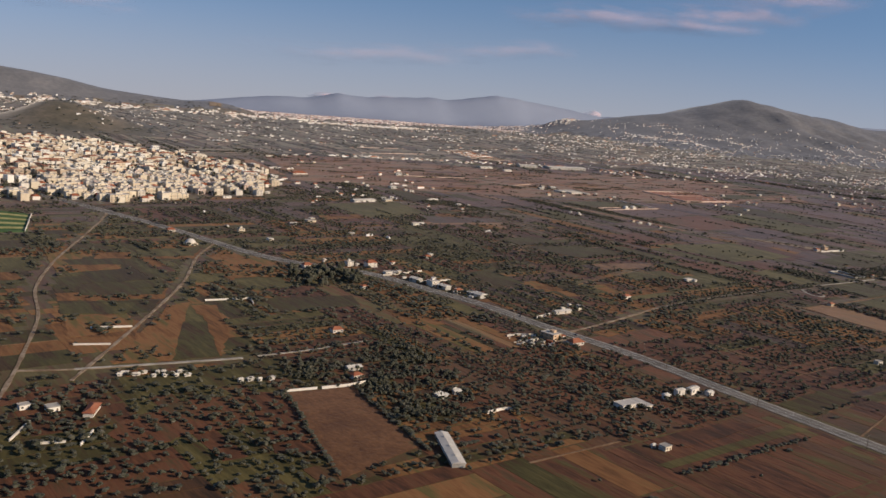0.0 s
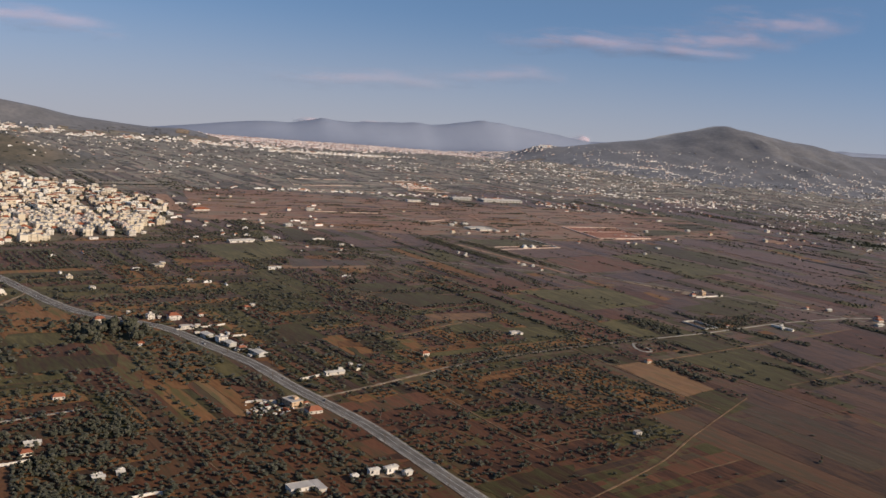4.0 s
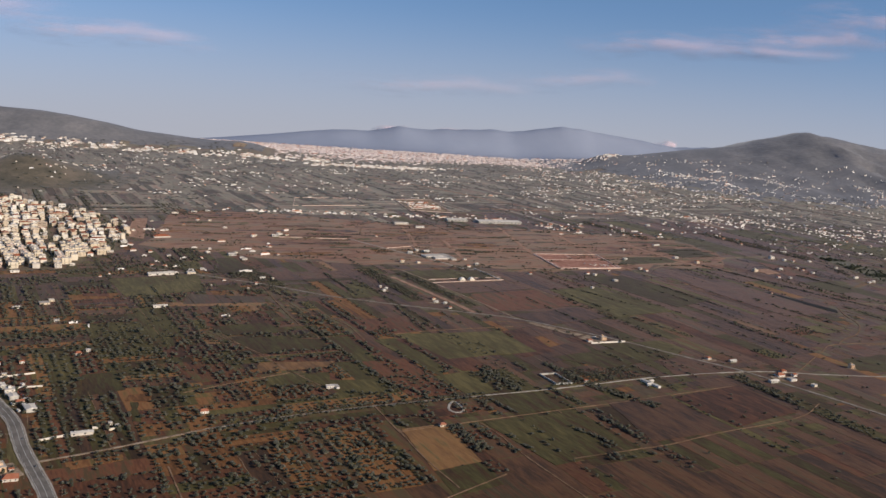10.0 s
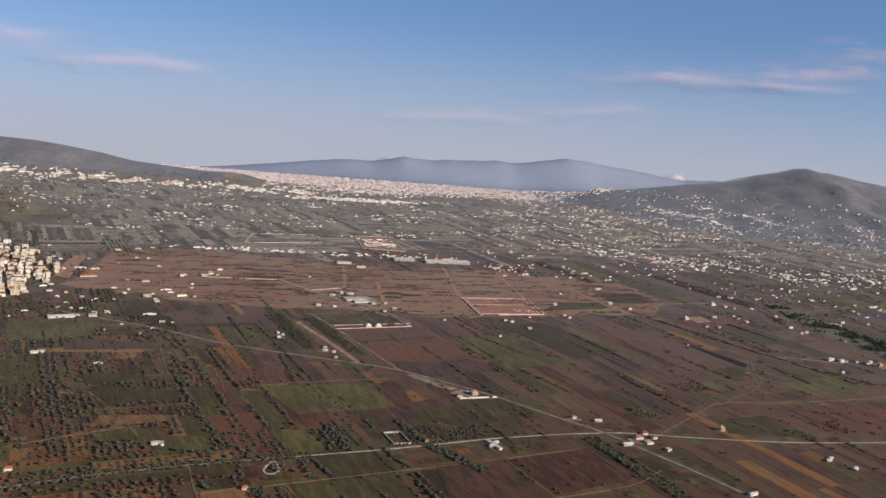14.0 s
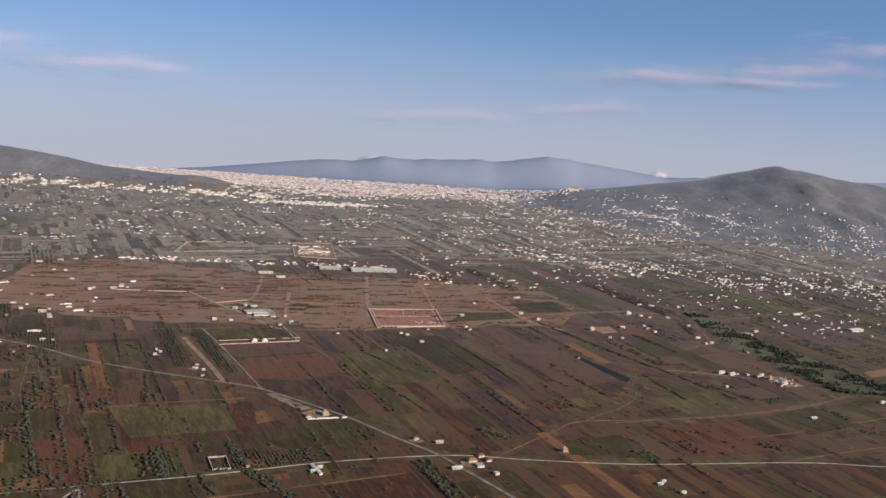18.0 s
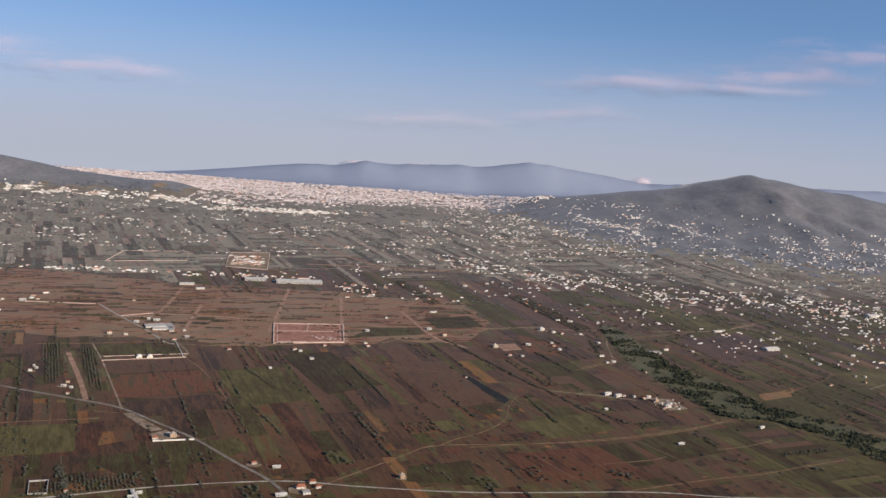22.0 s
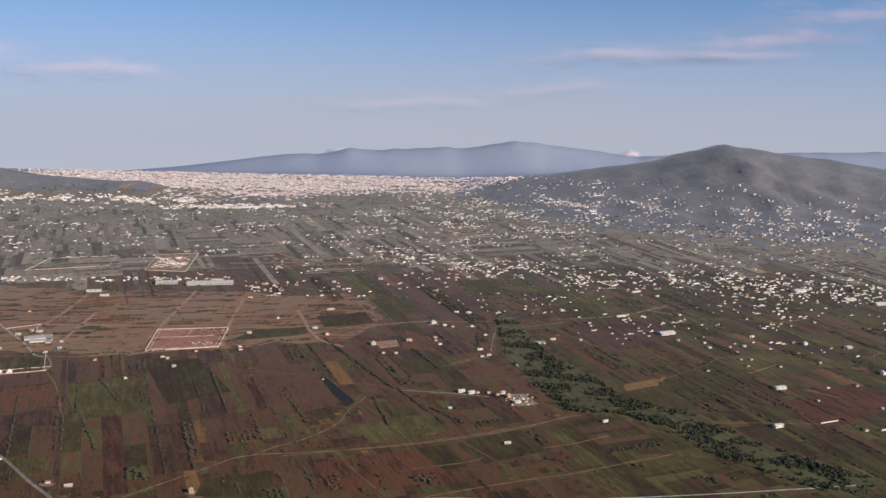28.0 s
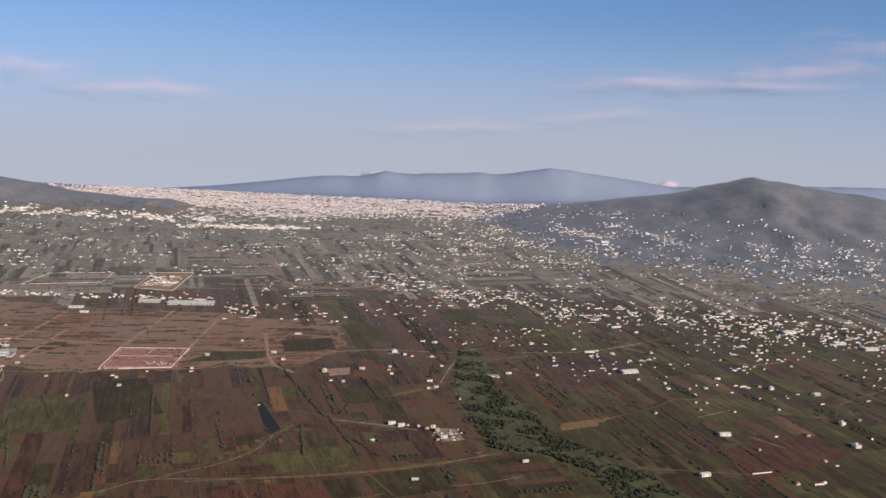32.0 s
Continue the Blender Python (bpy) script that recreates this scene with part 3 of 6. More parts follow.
fz = height(fx, fy)
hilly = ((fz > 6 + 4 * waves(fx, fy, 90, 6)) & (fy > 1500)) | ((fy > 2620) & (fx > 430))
# farther ground takes the haze-tinted hill, range and plain materials
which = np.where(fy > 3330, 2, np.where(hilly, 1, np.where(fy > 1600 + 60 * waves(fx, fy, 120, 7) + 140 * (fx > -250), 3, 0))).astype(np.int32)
which = np.where(np.hypot((fx + 775) / 190, (fy - 1720) / 235) < 1 + 0.12 * waves(fx, fy, 80, 9), 4, which).astype(np.int32)
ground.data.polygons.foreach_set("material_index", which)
tagged(ground, "red-brown plain with scrub, rising into bare hills", "ground", kind="structure")

ROADS = [(HIGHWAY, 9), (ROAD_F, 5), (ROAD_G, 5)] + [(t, 4) for t in TRACKS] + [(t, 3) for t in FIELD_TRACKS + BOUNDS] + [(t, 7) for t in BROAD_TRACKS] + [(t, 3) for t in PALE_TRACKS]


def free_of_plan(x, y, gap=0.0):
    ok = ~inside(x, y, TOWN) & ~inside(x, y, RAVINE) & ~inside(x, y, COMPOUND) & ~inside(x, y, POND) & ~inside(x, y, SPORTS) & ~inside(x, y, BROWN_FIELD)
    for line, w in ROADS:
        ok &= near_line(x, y, line) > w / 2 + gap
    return ok


# field strips in one turned grid; a strip that meets a road is halved until its pieces are clear
TURN = radians(22)
cu, su = math.cos(TURN), math.sin(TURN)


def to_xy(a, b):
    return a * cu - b * su, a * su + b * cu


def clear_of(c):
    good = np.ones(len(c), bool)
    for a in (-.5, 0, .5):
        for b in (-.5, -.25, 0, .25, .5):
            good &= free_of_plan(*to_xy(c[:, 0] + a * c[:, 2], c[:, 1] + b * c[:, 3]), 0.8)
    return good


# blocks of the grid, each cut into strips one way or the other
first = []
u = -1100.0
while u < 2500:
    across = rng.uniform(45, 110) * (1.0 if u < 650 else 1.4)
    v = -300 + rng.uniform(-60, 0)
    while v < 2700:
        bx, by = to_xy(u + across / 2, v + 50)
        deep = rng.uniform(40, 120) if bx < -200 else rng.uniform(90, 230)
        sideways = rng.random() < (0.55 if bx < -200 and by < 1000 else 0.16 if bx < 60 else 0.07)
        usual = rng.choice([7.0, 10.0, 14.0, 22.0], p=[0.25, 0.35, 0.25, 0.15])
        tone, at, end = rng.random(), 0.0, deep if sideways else across
        while at < end - 1:
            w = min(usual * rng.uniform(0.6, 1.5), end - at)
            if end - at - w < 3:
                w = end - at
            if sideways:
                first.append((u + across / 2, v + at + w / 2, across, w, tone))
            else:
                first.append((u + at + w / 2, v + deep / 2, w, deep, tone))
            at += w
        v += deep
    u += across
todo, cells = np.array(first), []
for depth in range(7):
    good = clear_of(todo)
    cells.append(todo[good])
    bad = todo[~good]
    along = bad[:, 3] > bad[:, 2]
    kids = []
    for side in (-0.25, 0.25):
        k = bad.copy()
        k[along, 1] += side * bad[along, 3]
        k[along, 3] *= 0.5
        k[~along, 0] += side * bad[~along, 2]
        k[~along, 2] *= 0.5
        kids.append(k)
    todo = np.vstack(kids)
cells = np.vstack(cells)
cx, cy = to_xy(cells[:, 0], cells[:, 1])
FALLOW = [(-462, 1140), (-330, 1105), (-160, 1098), (-19, 1104), (60, 1112), (181, 1150), (300, 1190), (335, 1300), (315, 1420), (120, 1440), (-120, 1425), (-330, 1450), (-468, 1440)]
ok = (cy > 120) & ~inside(cx, cy, FALLOW) & (height(cx, cy) < 3) & ((cy < 1600 + 150 * waves(cx, cy, 130, 15)) | ((cy < 2450) & (rng.random(len(cy)) < 0.7 * smooth(2600, 1700, cy)))) & (cx > -1300) & (cx < 1900) & (cells[:, 2] > 1.5) & (cells[:, 3] > 1.5)
cells, cx, cy = cells[ok], cx[ok], cy[ok]
order = np.argsort(np.hypot(cx - np.clip(cx, -593, 700), cy) + 2000 * (cy < 290 + 0.35 * (cx + 600)))
cells, cx, cy = cells[order], cx[order], cy[order]
n = len(cells)
margin = rng.choice([0.15, 0.3, 0.5, 1.2], n, p=[0.45, 0.3, 0.15, 0.1])
cells[:, 2] = np.maximum(cells[:, 2] - margin, 0.5 * cells[:, 2])
cells[:, 3] = np.maximum(cells[:, 3] - rng.choice([0.3, 0.6, 1.4], n), 0.5 * cells[:, 3])

# what grows where: groves west, strips in the middle, fallow round the walled plots, greener in the east
west = smooth(-60, -260, cx) * smooth(960, 700, cy)
east = smooth(520, 640, cx)
luck = (cells[:, 4] * 0.35 + rng.random(n) * 0.65 + 0.1 * waves(cx, cy, 260, 14)) % 1.0
kind_p = np.stack([0.18 - 0.08 * west, 0.24 - 0.10 * west + 0.5 * east - 0.13 * smooth(-60, 80, cx) * (1 - east), 0.36 - 0.19 * west - 0.1 * east, 0.06 + 0.32 * west - 0.03 * east, 0.008 + 0.004 * west, 0.12 + 0.16 * west + 0 * east], -1)
kind_p = kind_p.clip(0.005)
kind_p /= kind_p.sum(1, keepdims=True)
crop_kind = (luck[:, None] > kind_p.cumsum(1)).sum(1).clip(0, 5)
FIELD_MATS = [M_darkcrop, M_crop, M_brownsoil, M_redsoil, M_stubble, M_scrub, M_farfield, M_orange]
crop_kind = np.where((cx < -535) & (cy < 780) & (cy > 440), np.where(luck < 0.45, 7, np.where(luck < 0.85, 1, crop_kind)), crop_kind)
spare = np.where((cy < 500) & (cx > -440), 0.5, rng.random(n))
crop_kind = np.where((spare < 0.05 + 0.27 * west * (cx > -535)) & (cy < 1120) & (cx < 480), 7, crop_kind)
crop_kind = np.where((spare > 0.94 - 0.20 * west) & (cy < 1120), 1, crop_kind)
# strips beyond this line take the haze-lifted far field material
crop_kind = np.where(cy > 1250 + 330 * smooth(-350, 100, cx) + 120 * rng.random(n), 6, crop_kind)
tops = 0.54 + 0.05 * rng.random(n)
slab = turned(BOX_V, cx, cy, np.full(n, -0.5), cells[:, 2], cells[:, 3], tops, np.full(n, 22.0))
slab[..., 2] += height(slab[..., 0], slab[..., 1])
FIELDS = 280
for k in range(FIELDS):
    c = slab[k] - [cx[k], cy[k], 0]
    under("field", mesh_of("field", c, BOX_F, FIELD_MATS[crop_kind[k]]), ground, m=pose(cx[k], cy[k], 0))
for q, m in enumerate(FIELD_MATS):
    pick = np.where(crop_kind == q)[0]
    pick = pick[pick >= FIELDS]
    rest = under("distant_fields", mesh_of("distant_fields", slab[pick], faces_of(BOX_F, len(pick), 8), m), ground)
    tagged(rest, kind="stuff")

qx, qy = np.meshgrid(np.linspace(-512, -480, 15), np.linspace(2540, 2600, 15))
qx = qx + 3 * waves(qx, qy, 14, 71)
qz = height(qx, qy) + 0.8 + 0.5 * waves(qx, qy, 6, 72)
qi, qj = np.meshgrid(np.arange(14), np.arange(14))
qf = np.stack([qj * 15 + qi, qj * 15 + qi + 1, (qj + 1) * 15 + qi + 1, (qj + 1) * 15 + qi], -1).reshape(-1, 4)
tagged(under("quarry_face", mesh_of("quarry_face", np.stack([qx, qy, qz], -1), qf, M_dirt)), "pale bare quarry face at the end of a ridge", "rock face", kind="structure")

# ---------------------------------------------------------------- roads
def road(name, line, width, mat, label, category, top=0.26, rough=0.0):
    v, f = ribbon(curve_points(line), width, top, 0.5, rough=rough)
    return tagged(under(name, mesh_of(name, v, f, mat)), label, category, kind="structure")


road("road_shoulder", HIGHWAY, 9.0, M_gravel, "pale gravel shoulder along the country road", "road shoulder", 0.24, 0.06)
highway = road("road", HIGHWAY, 7.2, M_asphalt, "grey asphalt country road with pale edge lines", "road", 0.32)
for off in (-3.1, 0.0, 3.1):
    v, f = ribbon(curve_points(HIGHWAY), 0.13, 0.335, 0.05, offset=off)
    under("edge_line", mesh_of("edge_line", v, f, M_paint), highway)
road("lane", ROAD_F[:3], 1.9, M_dirt, "pale lane leaving the country road", "lane", 0.27, 0.2)
road("lane", ROAD_F[2:7], 1.5, M_lane, "narrow grey-brown lane between olive groves", "lane", 0.272, 0.3)
road("lane", ROAD_F[6:], 1.35, M_gravel, "narrow pale lane between the fields", "lane", 0.275, 0.3)
road("lane", ROAD_G, 3.2, M_lane, "grey country lane between vineyards", "lane", 0.28, 0.05)
for k, t in enumerate(TRACKS):
    road("dirt_track", t, 1.7 if k < 3 else 2.0, M_dirt, "pale dirt track", "track", 0.26, 0.35)
road("lane", [(-631, 439), (-592, 447), (-561, 454)], 2.0, M_gravel, "straight pale lane between olive groves", "lane", 0.285, 0.1)
road("lane", [(-554, 457), (-530, 466), (-498, 482)], 1.6, M_gravel, "straight pale lane between olive groves", "lane", 0.285, 0.1)
for t in FIELD_TRACKS + BOUNDS:
    road("dirt_track", t, 0.85, M_track, "narrow dirt track between fields", "track", 0.25, 0.3)
for t in PALE_TRACKS:
    road("dirt_track", t, 1.7, M_dirt, "pale dirt track past farm buildings", "track", 0.255, 0.2)
road("lane", [(-207, 1259), (-156, 1198), (-106, 1142), (-69, 1093), (-57, 1090)], 2.6, M_gravel, "pale lane past a walled farm yard", "lane", 0.262, 0.15)
for t in ([(-206, 1053), (-147, 1069), (-100, 1087), (-57, 1090), (-20, 1092), (57, 1111)], [(-57, 1090), (-31, 1039), (0, 993), (28, 940), (56, 884)], [(-187, 1371), (-190, 1320), (-182, 1278)]):
    road("dirt_track", t, 1.5, M_track, "narrow dirt track between fields", "track", 0.257, 0.25)
for t in BROAD_TRACKS:
    road("earth_road", t, 5.4, M_earth, "broad bare earth road", "track", 0.245, 0.2)

# pale paths trodden along some of the field edges
edge_v, edge_f, at = [], [], 0
for k in np.where((rng.random(n) < 0.09) & (cy > 330) & (cy < 1500))[0]:
    a, b, w, l = cells[k][:4]
    ends = [(a - w / 2, b - l / 2), (a - w / 2, b + l / 2)] if l > w else [(a - w / 2, b - l / 2), (a + w / 2, b - l / 2)]
    p = np.array([to_xy(*ends[0]), to_xy(*ends[1])])
    if np.hypot(*(p[1] - p[0])) < 25:
        continue
    bend = p[0] + (p[1] - p[0]) * np.linspace(0, 1, 9)[:, None] + rng.normal(0, 0.25, (9, 2))
    v, f = ribbon(bend, rng.uniform(0.3, 0.6), 0.13, 0.2)
    edge_v.append(v)
    edge_f.append(f + at)
    at += len(v)
tagged(under("field_paths", mesh_of("field_paths", np.vstack(edge_v), np.vstack(edge_f), M_track), ground), kind="stuff")

# ---------------------------------------------------------------- fields, water and yards of their own
edge_rng = np.random.default_rng(77)
BARE = []          # fields on which no trees stand


def plot(name, poly, mat, label, category, top=0.5, parent=None, ragged=0.0):
    """A thin bed of earth over a polygon, with sides."""
    if name in ("crop_field", "stubble_field", "bare_ground") or mat in (M_brownsoil, M_bare):
        BARE.append(list(poly))
    if ragged:
        out = []
        for (ax, ay), (bx, by) in zip(poly, list(poly[1:]) + list(poly[:1])):
            for q in range(6):
                stray = 0.0 if q == 0 else ragged
                out.append((ax + (bx - ax) * q / 6 + edge_rng.normal(0, stray), ay + (by - ay) * q / 6 + edge_rng.normal(0, stray)))
        poly = out
    k = len(poly)
    bm = bmesh.new()
    zz = [float(height(x, y)) for x, y in poly]
    up = [bm.verts.new((x, y, z + top)) for (x, y), z in zip(poly, zz)]
    lo = [bm.verts.new((x, y, z - 0.3)) for (x, y), z in zip(poly, zz)]
    bm.faces.new(up)
    for i in range(k):
        bm.faces.new((lo[i], lo[(i + 1) % k], up[(i + 1) % k], up[i]))
    bmesh.ops.recalc_face_normals(bm, faces=bm.faces)
    ob = part(name, bm, mat, parent)
    return tagged(ob, label, category, kind="structure") if parent is None else ob


plot("ploughed_field", BROWN_FIELD, M_bare, "bare brown ploughed field behind a white wall", "field", 0.105)
plot("stubble_field", [(-177, 565), (-147, 577), (-132, 517), (-162, 502)], M_stubble, "dry tan stubble field", "field", 0.105)
plot("crop_field", [(-162, 501), (-132, 516), (-124, 486), (-153, 470)], M_crop, "dark green crop plot", "field", 0.105)
plot("crop_field", [(-396, 649), (-374, 659), (-360, 621), (-384, 606)], M_crop, "dark green crop plot among olive trees", "field", 0.105)
plot("crop_field", [(-421, 326), (-337, 360), (-331, 356), (-416, 323)], M_crop, "narrow green crop strip", "field", 0.105)
plot("fallow_land", FALLOW, M_fallow, "broad stretch of bare pinkish-brown fallow land", "field", 0.1, None, 8.0)
band_rng = np.random.default_rng(131)
bands = {id(m): (m, [], [], [0]) for m in (M_scrub, M_crop, M_orange, M_brownsoil, M_fallow)}
for k in range(230):
    x, y = band_rng.uniform(-480, 360), 1085 + 370 * band_rng.random()
    long, wide, lean = band_rng.uniform(14, 75), band_rng.uniform(3, 13), radians(band_rng.normal(11, 4))
    d = np.linspace(-0.5, 0.5, 15) * long
    line = np.stack([x + d * math.cos(lean), y + d * math.sin(lean) + 1.2 * waves(x + d, y + 0 * d, 17, 41)], -1)
    if not inside(line[:, 0], line[:, 1] + 16, FALLOW).all() or inside(line[:, 0], line[:, 1], COMPOUND).any():
        continue
    m = (M_scrub, M_crop, M_orange, M_brownsoil, M_fallow)[int(band_rng.choice(5, p=[0.26, 0.22, 0.16, 0.16, 0.2]))]
    v, f = ribbon(line, wide, 0.105 + 0.0005 * k, 0.2, rough=0.45)
    _, vs, fs, at = bands[id(m)]
    vs.append(v)
    fs.append(f + at[0])
    at[0] += len(v)
for m, vs, fs, _ in bands.values():
    tagged(under("scrub_bands", mesh_of("scrub_bands", np.vstack(vs), np.vstack(fs), m), ground), kind="stuff")
plot("stubble_field", [(-287, 880), (-290, 866), (-384, 849), (-385, 862)], M_stubble, "long pale strip of stubble beside a white building", "field", 0.105)
plot("stubble_field", [(635, 1030), (640, 1042), (693, 1077), (691, 1065)], M_orange, "narrow dry tan strip beside a track", "field", 0.105)
plot("gravel_yard", [(338, 1184), (365, 1197), (371, 1170), (347, 1157)], M_earth, "bare tan yard among farm buildings", "yard", 0.5)
OPEN_FIELDS = [
    ("crop_field", [(-544, 565), (-489, 576), (-488, 552), (-535, 537)], M_crop, "olive-green crop field among olive trees"),
    ("crop_field", [(-556, 616), (-526, 621), (-525, 593), (-555, 584)], M_crop, "green crop field beside the road"),
    ("crop_field", [(-592, 476), (-583, 550), (-573, 551), (-571, 458), (-590, 456)], M_crop, "green crop strip between rows of olive trees"),
    ("crop_field", [(-450, 948), (-368, 989), (-350, 918), (-418, 878)], M_crop, "olive-green crop field near the town"),
    ("crop_field", [(-306, 759), (-228, 763), (-230, 735), (-273, 717), (-293, 728)], M_crop, "dark green crop field among olive groves"),
    ("ploughed_field", [(-273, 701), (-216, 727), (-210, 711), (-264, 690)], M_redsoil, "orange-brown ploughed strip"),
    ("crop_field", [(-237, 655), (-190, 662), (-180, 637), (-213, 627)], M_crop, "yellow-green crop field beside olive trees"),
    ("ploughed_field", [(-218, 775), (-205, 783), (-154, 683), (-172, 673)], M_redsoil, "long red ploughed strip"),
    ("ploughed_field", [(-351, 679), (-312, 693), (-270, 661), (-315, 641)], M_scrub, "patchy orange-brown fallow field"),
    ("bare_ground", [(-488, 1194), (-509, 1333), (-491, 1341), (-463, 1179)], M_earth, "bare tan slope at the town edge"),
    ("crop_field", [(-365, 900), (-293, 904), (-288, 881), (-362, 860)], M_darkcrop, "dark green strip of vines"),
]
for k, (name, poly, mat, label) in enumerate(OPEN_FIELDS):
    plot(name, poly, mat, label, "field", 0.11 + 0.002 * k)

for x, y, w in ((-121, 912, 7), (-172, 953, 6), (101, 747, 8), (146, 702, 12), (227, 739, 6), (411, 1278, 12), (465, 1271, 9), (480, 1135, 8), (552, 1199, 11), (749, 1099, 8), (817, 1042, 10), (-367, 541, 8), (-402, 386, 8), (-361, 400, 10)):
    a0 = edge_rng.uniform(0, 6.28)
    plot("gravel_yard", [(x + w * edge_rng.uniform(0.6, 1.1) * math.cos(a0 + q * 0.9), y + 0.7 * w * edge_rng.uniform(0.6, 1.1) * math.sin(a0 + q * 0.9)) for q in range(7)], M_dirt, "trodden pale earth round farm buildings", "yard", 0.232)
SOWN = {"g": ("crop_field", M_crop, "olive-green crop field with patches of bare soil"), "d": ("crop_field", M_darkcrop, "dark field of low vines"), "b": ("ploughed_field", M_brownsoil, "bare brown ploughed field"),
        "r": ("ploughed_field", M_redsoil, "bare red-brown soil between olive trees"), "o": ("fallow_field", M_orange, "dry orange fallow field with weeds"), "s": ("stubble_field", M_stubble, "pale tan strip of stubble")}
sown_count = 0


def sow(kind, *poly):
    """One field of its own over the strips."""
    global sown_count
    name, mat, label = SOWN[kind]
    plot(name, poly, mat, label, "field", 0.135 + 0.0012 * sown_count, None, 0.5)
    sown_count += 1


sow("g", (-107, 991), (-1, 997), (56, 884), (61, 877), (-39, 862))
sow("b", (-103, 982), (2, 988), (9, 974), (-96, 967))
sow("o", (-86, 945), (22, 954), (27, 946), (-82, 938))
sow("b", (-68, 912), (40, 921), (50, 900), (-56, 890))
sow("g", (-134, 1057), (-58, 1085), (-37, 1051), (-118, 1024))
sow("o", (-646, 521), (-623, 528), (-607, 514), (-609, 488), (-629, 486), (-640, 489))
sow("o", (-595, 547), (-584, 548), (-591, 451), (-607, 448))
sow("g", (-587, 514), (-575, 514), (-571, 457), (-592, 451))
sow("o", (-574, 658), (-534, 673), (-528, 630), (-557, 613), (-574, 627))
sow("g", (-580, 623), (-561, 629), (-562, 606), (-582, 600))
sow("g", (-557, 609), (-528, 620), (-520, 598), (-545, 583))
sow("o", (-615, 689), (-597, 717), (-573, 708), (-577, 670), (-613, 665))
sow("g", (-650, 549), (-599, 558), (-603, 532), (-646, 525))
sow("o", (-654, 568), (-595, 584), (-597, 561), (-651, 552))
sow("g", (-657, 588), (-597, 604), (-596, 587), (-654, 571))
sow("o", (-672, 671), (-645, 692), (-641, 644), (-659, 620))
sow("o", (-652, 642), (-624, 655), (-624, 633), (-652, 619))
sow("g", (-648, 664), (-624, 680), (-624, 657), (-649, 642))
sow("o", (-583, 548), (-569, 548), (-565, 494), (-570, 457), (-571, 458), (-575, 514))
sow("o", (-475, 543), (-454, 539), (-448, 514), (-471, 514))
sow("o", (-645, 522), (-613, 524), (-609, 499), (-637, 485))
sow("o", (-616, 446), (-600, 449), (-594, 509), (-601, 519))
sow("g", (-582, 624), (-565, 625), (-560, 605), (-583, 601))
sow("o", (-562, 669), (-539, 683), (-511, 644), (-531, 621), (-557, 618))
sow("g", (-618, 692), (-573, 712), (-579, 679), (-613, 670))
sow("g", (-662, 709), (-630, 703), (-631, 687), (-659, 688))
sow("o", (-642, 680), (-620, 684), (-619, 664), (-641, 659))
sow("g", (-661, 655), (-626, 664), (-622, 645), (-654, 640))
sow("o", (-654, 640), (-626, 645), (-637, 626), (-656, 624))
sow("g", (-650, 546), (-610, 552), (-616, 527), (-646, 526))
sow("g", (-642, 578), (-597, 585), (-598, 570), (-642, 564))
sow("o", (-366, 500), (-338, 514), (-336, 506), (-360, 492))
sow("r", (-613, 368), (-610, 379), (-579, 406), (-566, 403), (-562, 374), (-587, 365), (-603, 351))
sow("r", (-563, 409), (-547, 408), (-539, 345), (-557, 347))
sow("r", (-410, 402), (-382, 415), (-349, 415), (-363, 403), (-389, 398))
sow("r", (-411, 350), (-364, 365), (-348, 362), (-399, 341))
sow("o", (-405, 463), (-388, 466), (-386, 460), (-404, 454))
sow("r", (-320, 430), (-302, 430), (-296, 402), (-322, 389), (-325, 414))
sow("r", (-463, 389), (-457, 389), (-456, 337), (-468, 338))
sow("g", (-327, 384), (-292, 402), (-272, 406), (-278, 391), (-317, 370))
sow("s", (-278, 692), (-220, 703), (-225, 686), (-278, 669))
sow("g", (-269, 659), (-224, 675), (-224, 656), (-268, 635))
sow("o", (-356, 611), (-342, 617), (-340, 600), (-355, 599))
sow("g", (-352, 597), (-347, 598), (-338, 564), (-343, 564))
sow("o", (-371, 578), (-360, 579), (-357, 560), (-366, 556))
sow("r", (-357, 721), (-318, 737), (-305, 728), (-313, 702), (-347, 697))
sow("g", (-220, 629), (-213, 636), (-208, 624), (-216, 618))
sow("g", (-361, 1082), (-340, 1087), (-306, 1010), (-346, 1001))
sow("b", (-372, 1056), (-362, 1059), (-353, 1009), (-365, 1006))
sow("r", (-471, 910), (-447, 915), (-432, 878), (-454, 874))
sow("g", (-228, 767), (-210, 775), (-172, 668), (-189, 666))
sow("g", (-189, 767), (-169, 776), (-136, 700), (-139, 671))
sow("r", (-169, 782), (-148, 791), (-132, 741), (-134, 720))
sow("o", (-230, 894), (-223, 904), (-204, 854), (-210, 846))
sow("g", (-215, 973), (-191, 988), (-177, 929), (-204, 915))
sow("g", (-328, 787), (-282, 807), (-260, 782), (-309, 761))
sow("r", (-241, 563), (-224, 545), (-206, 497), (-229, 495), (-242, 532))
sow("g", (-189, 605), (-165, 611), (-164, 593), (-185, 588))
sow("g", (-147, 1058), (-84, 1084), (-66, 1045), (-126, 1022))
sow("b", (-127, 1002), (-28, 1034), (-3, 1000), (-86, 959))
sow("r", (-82, 956), (0, 995), (35, 928), (-65, 886))
sow("b", (-52, 874), (28, 919), (51, 884), (-21, 841))
sow("b", (-54, 752), (-5, 788), (0, 754), (-41, 722))
sow("g", (34, 787), (78, 803), (92, 778), (65, 746), (46, 771))
sow("g", (-41, 737), (30, 775), (53, 742), (1, 711))
sow("b", (52, 739), (103, 756), (113, 715), (54, 698))
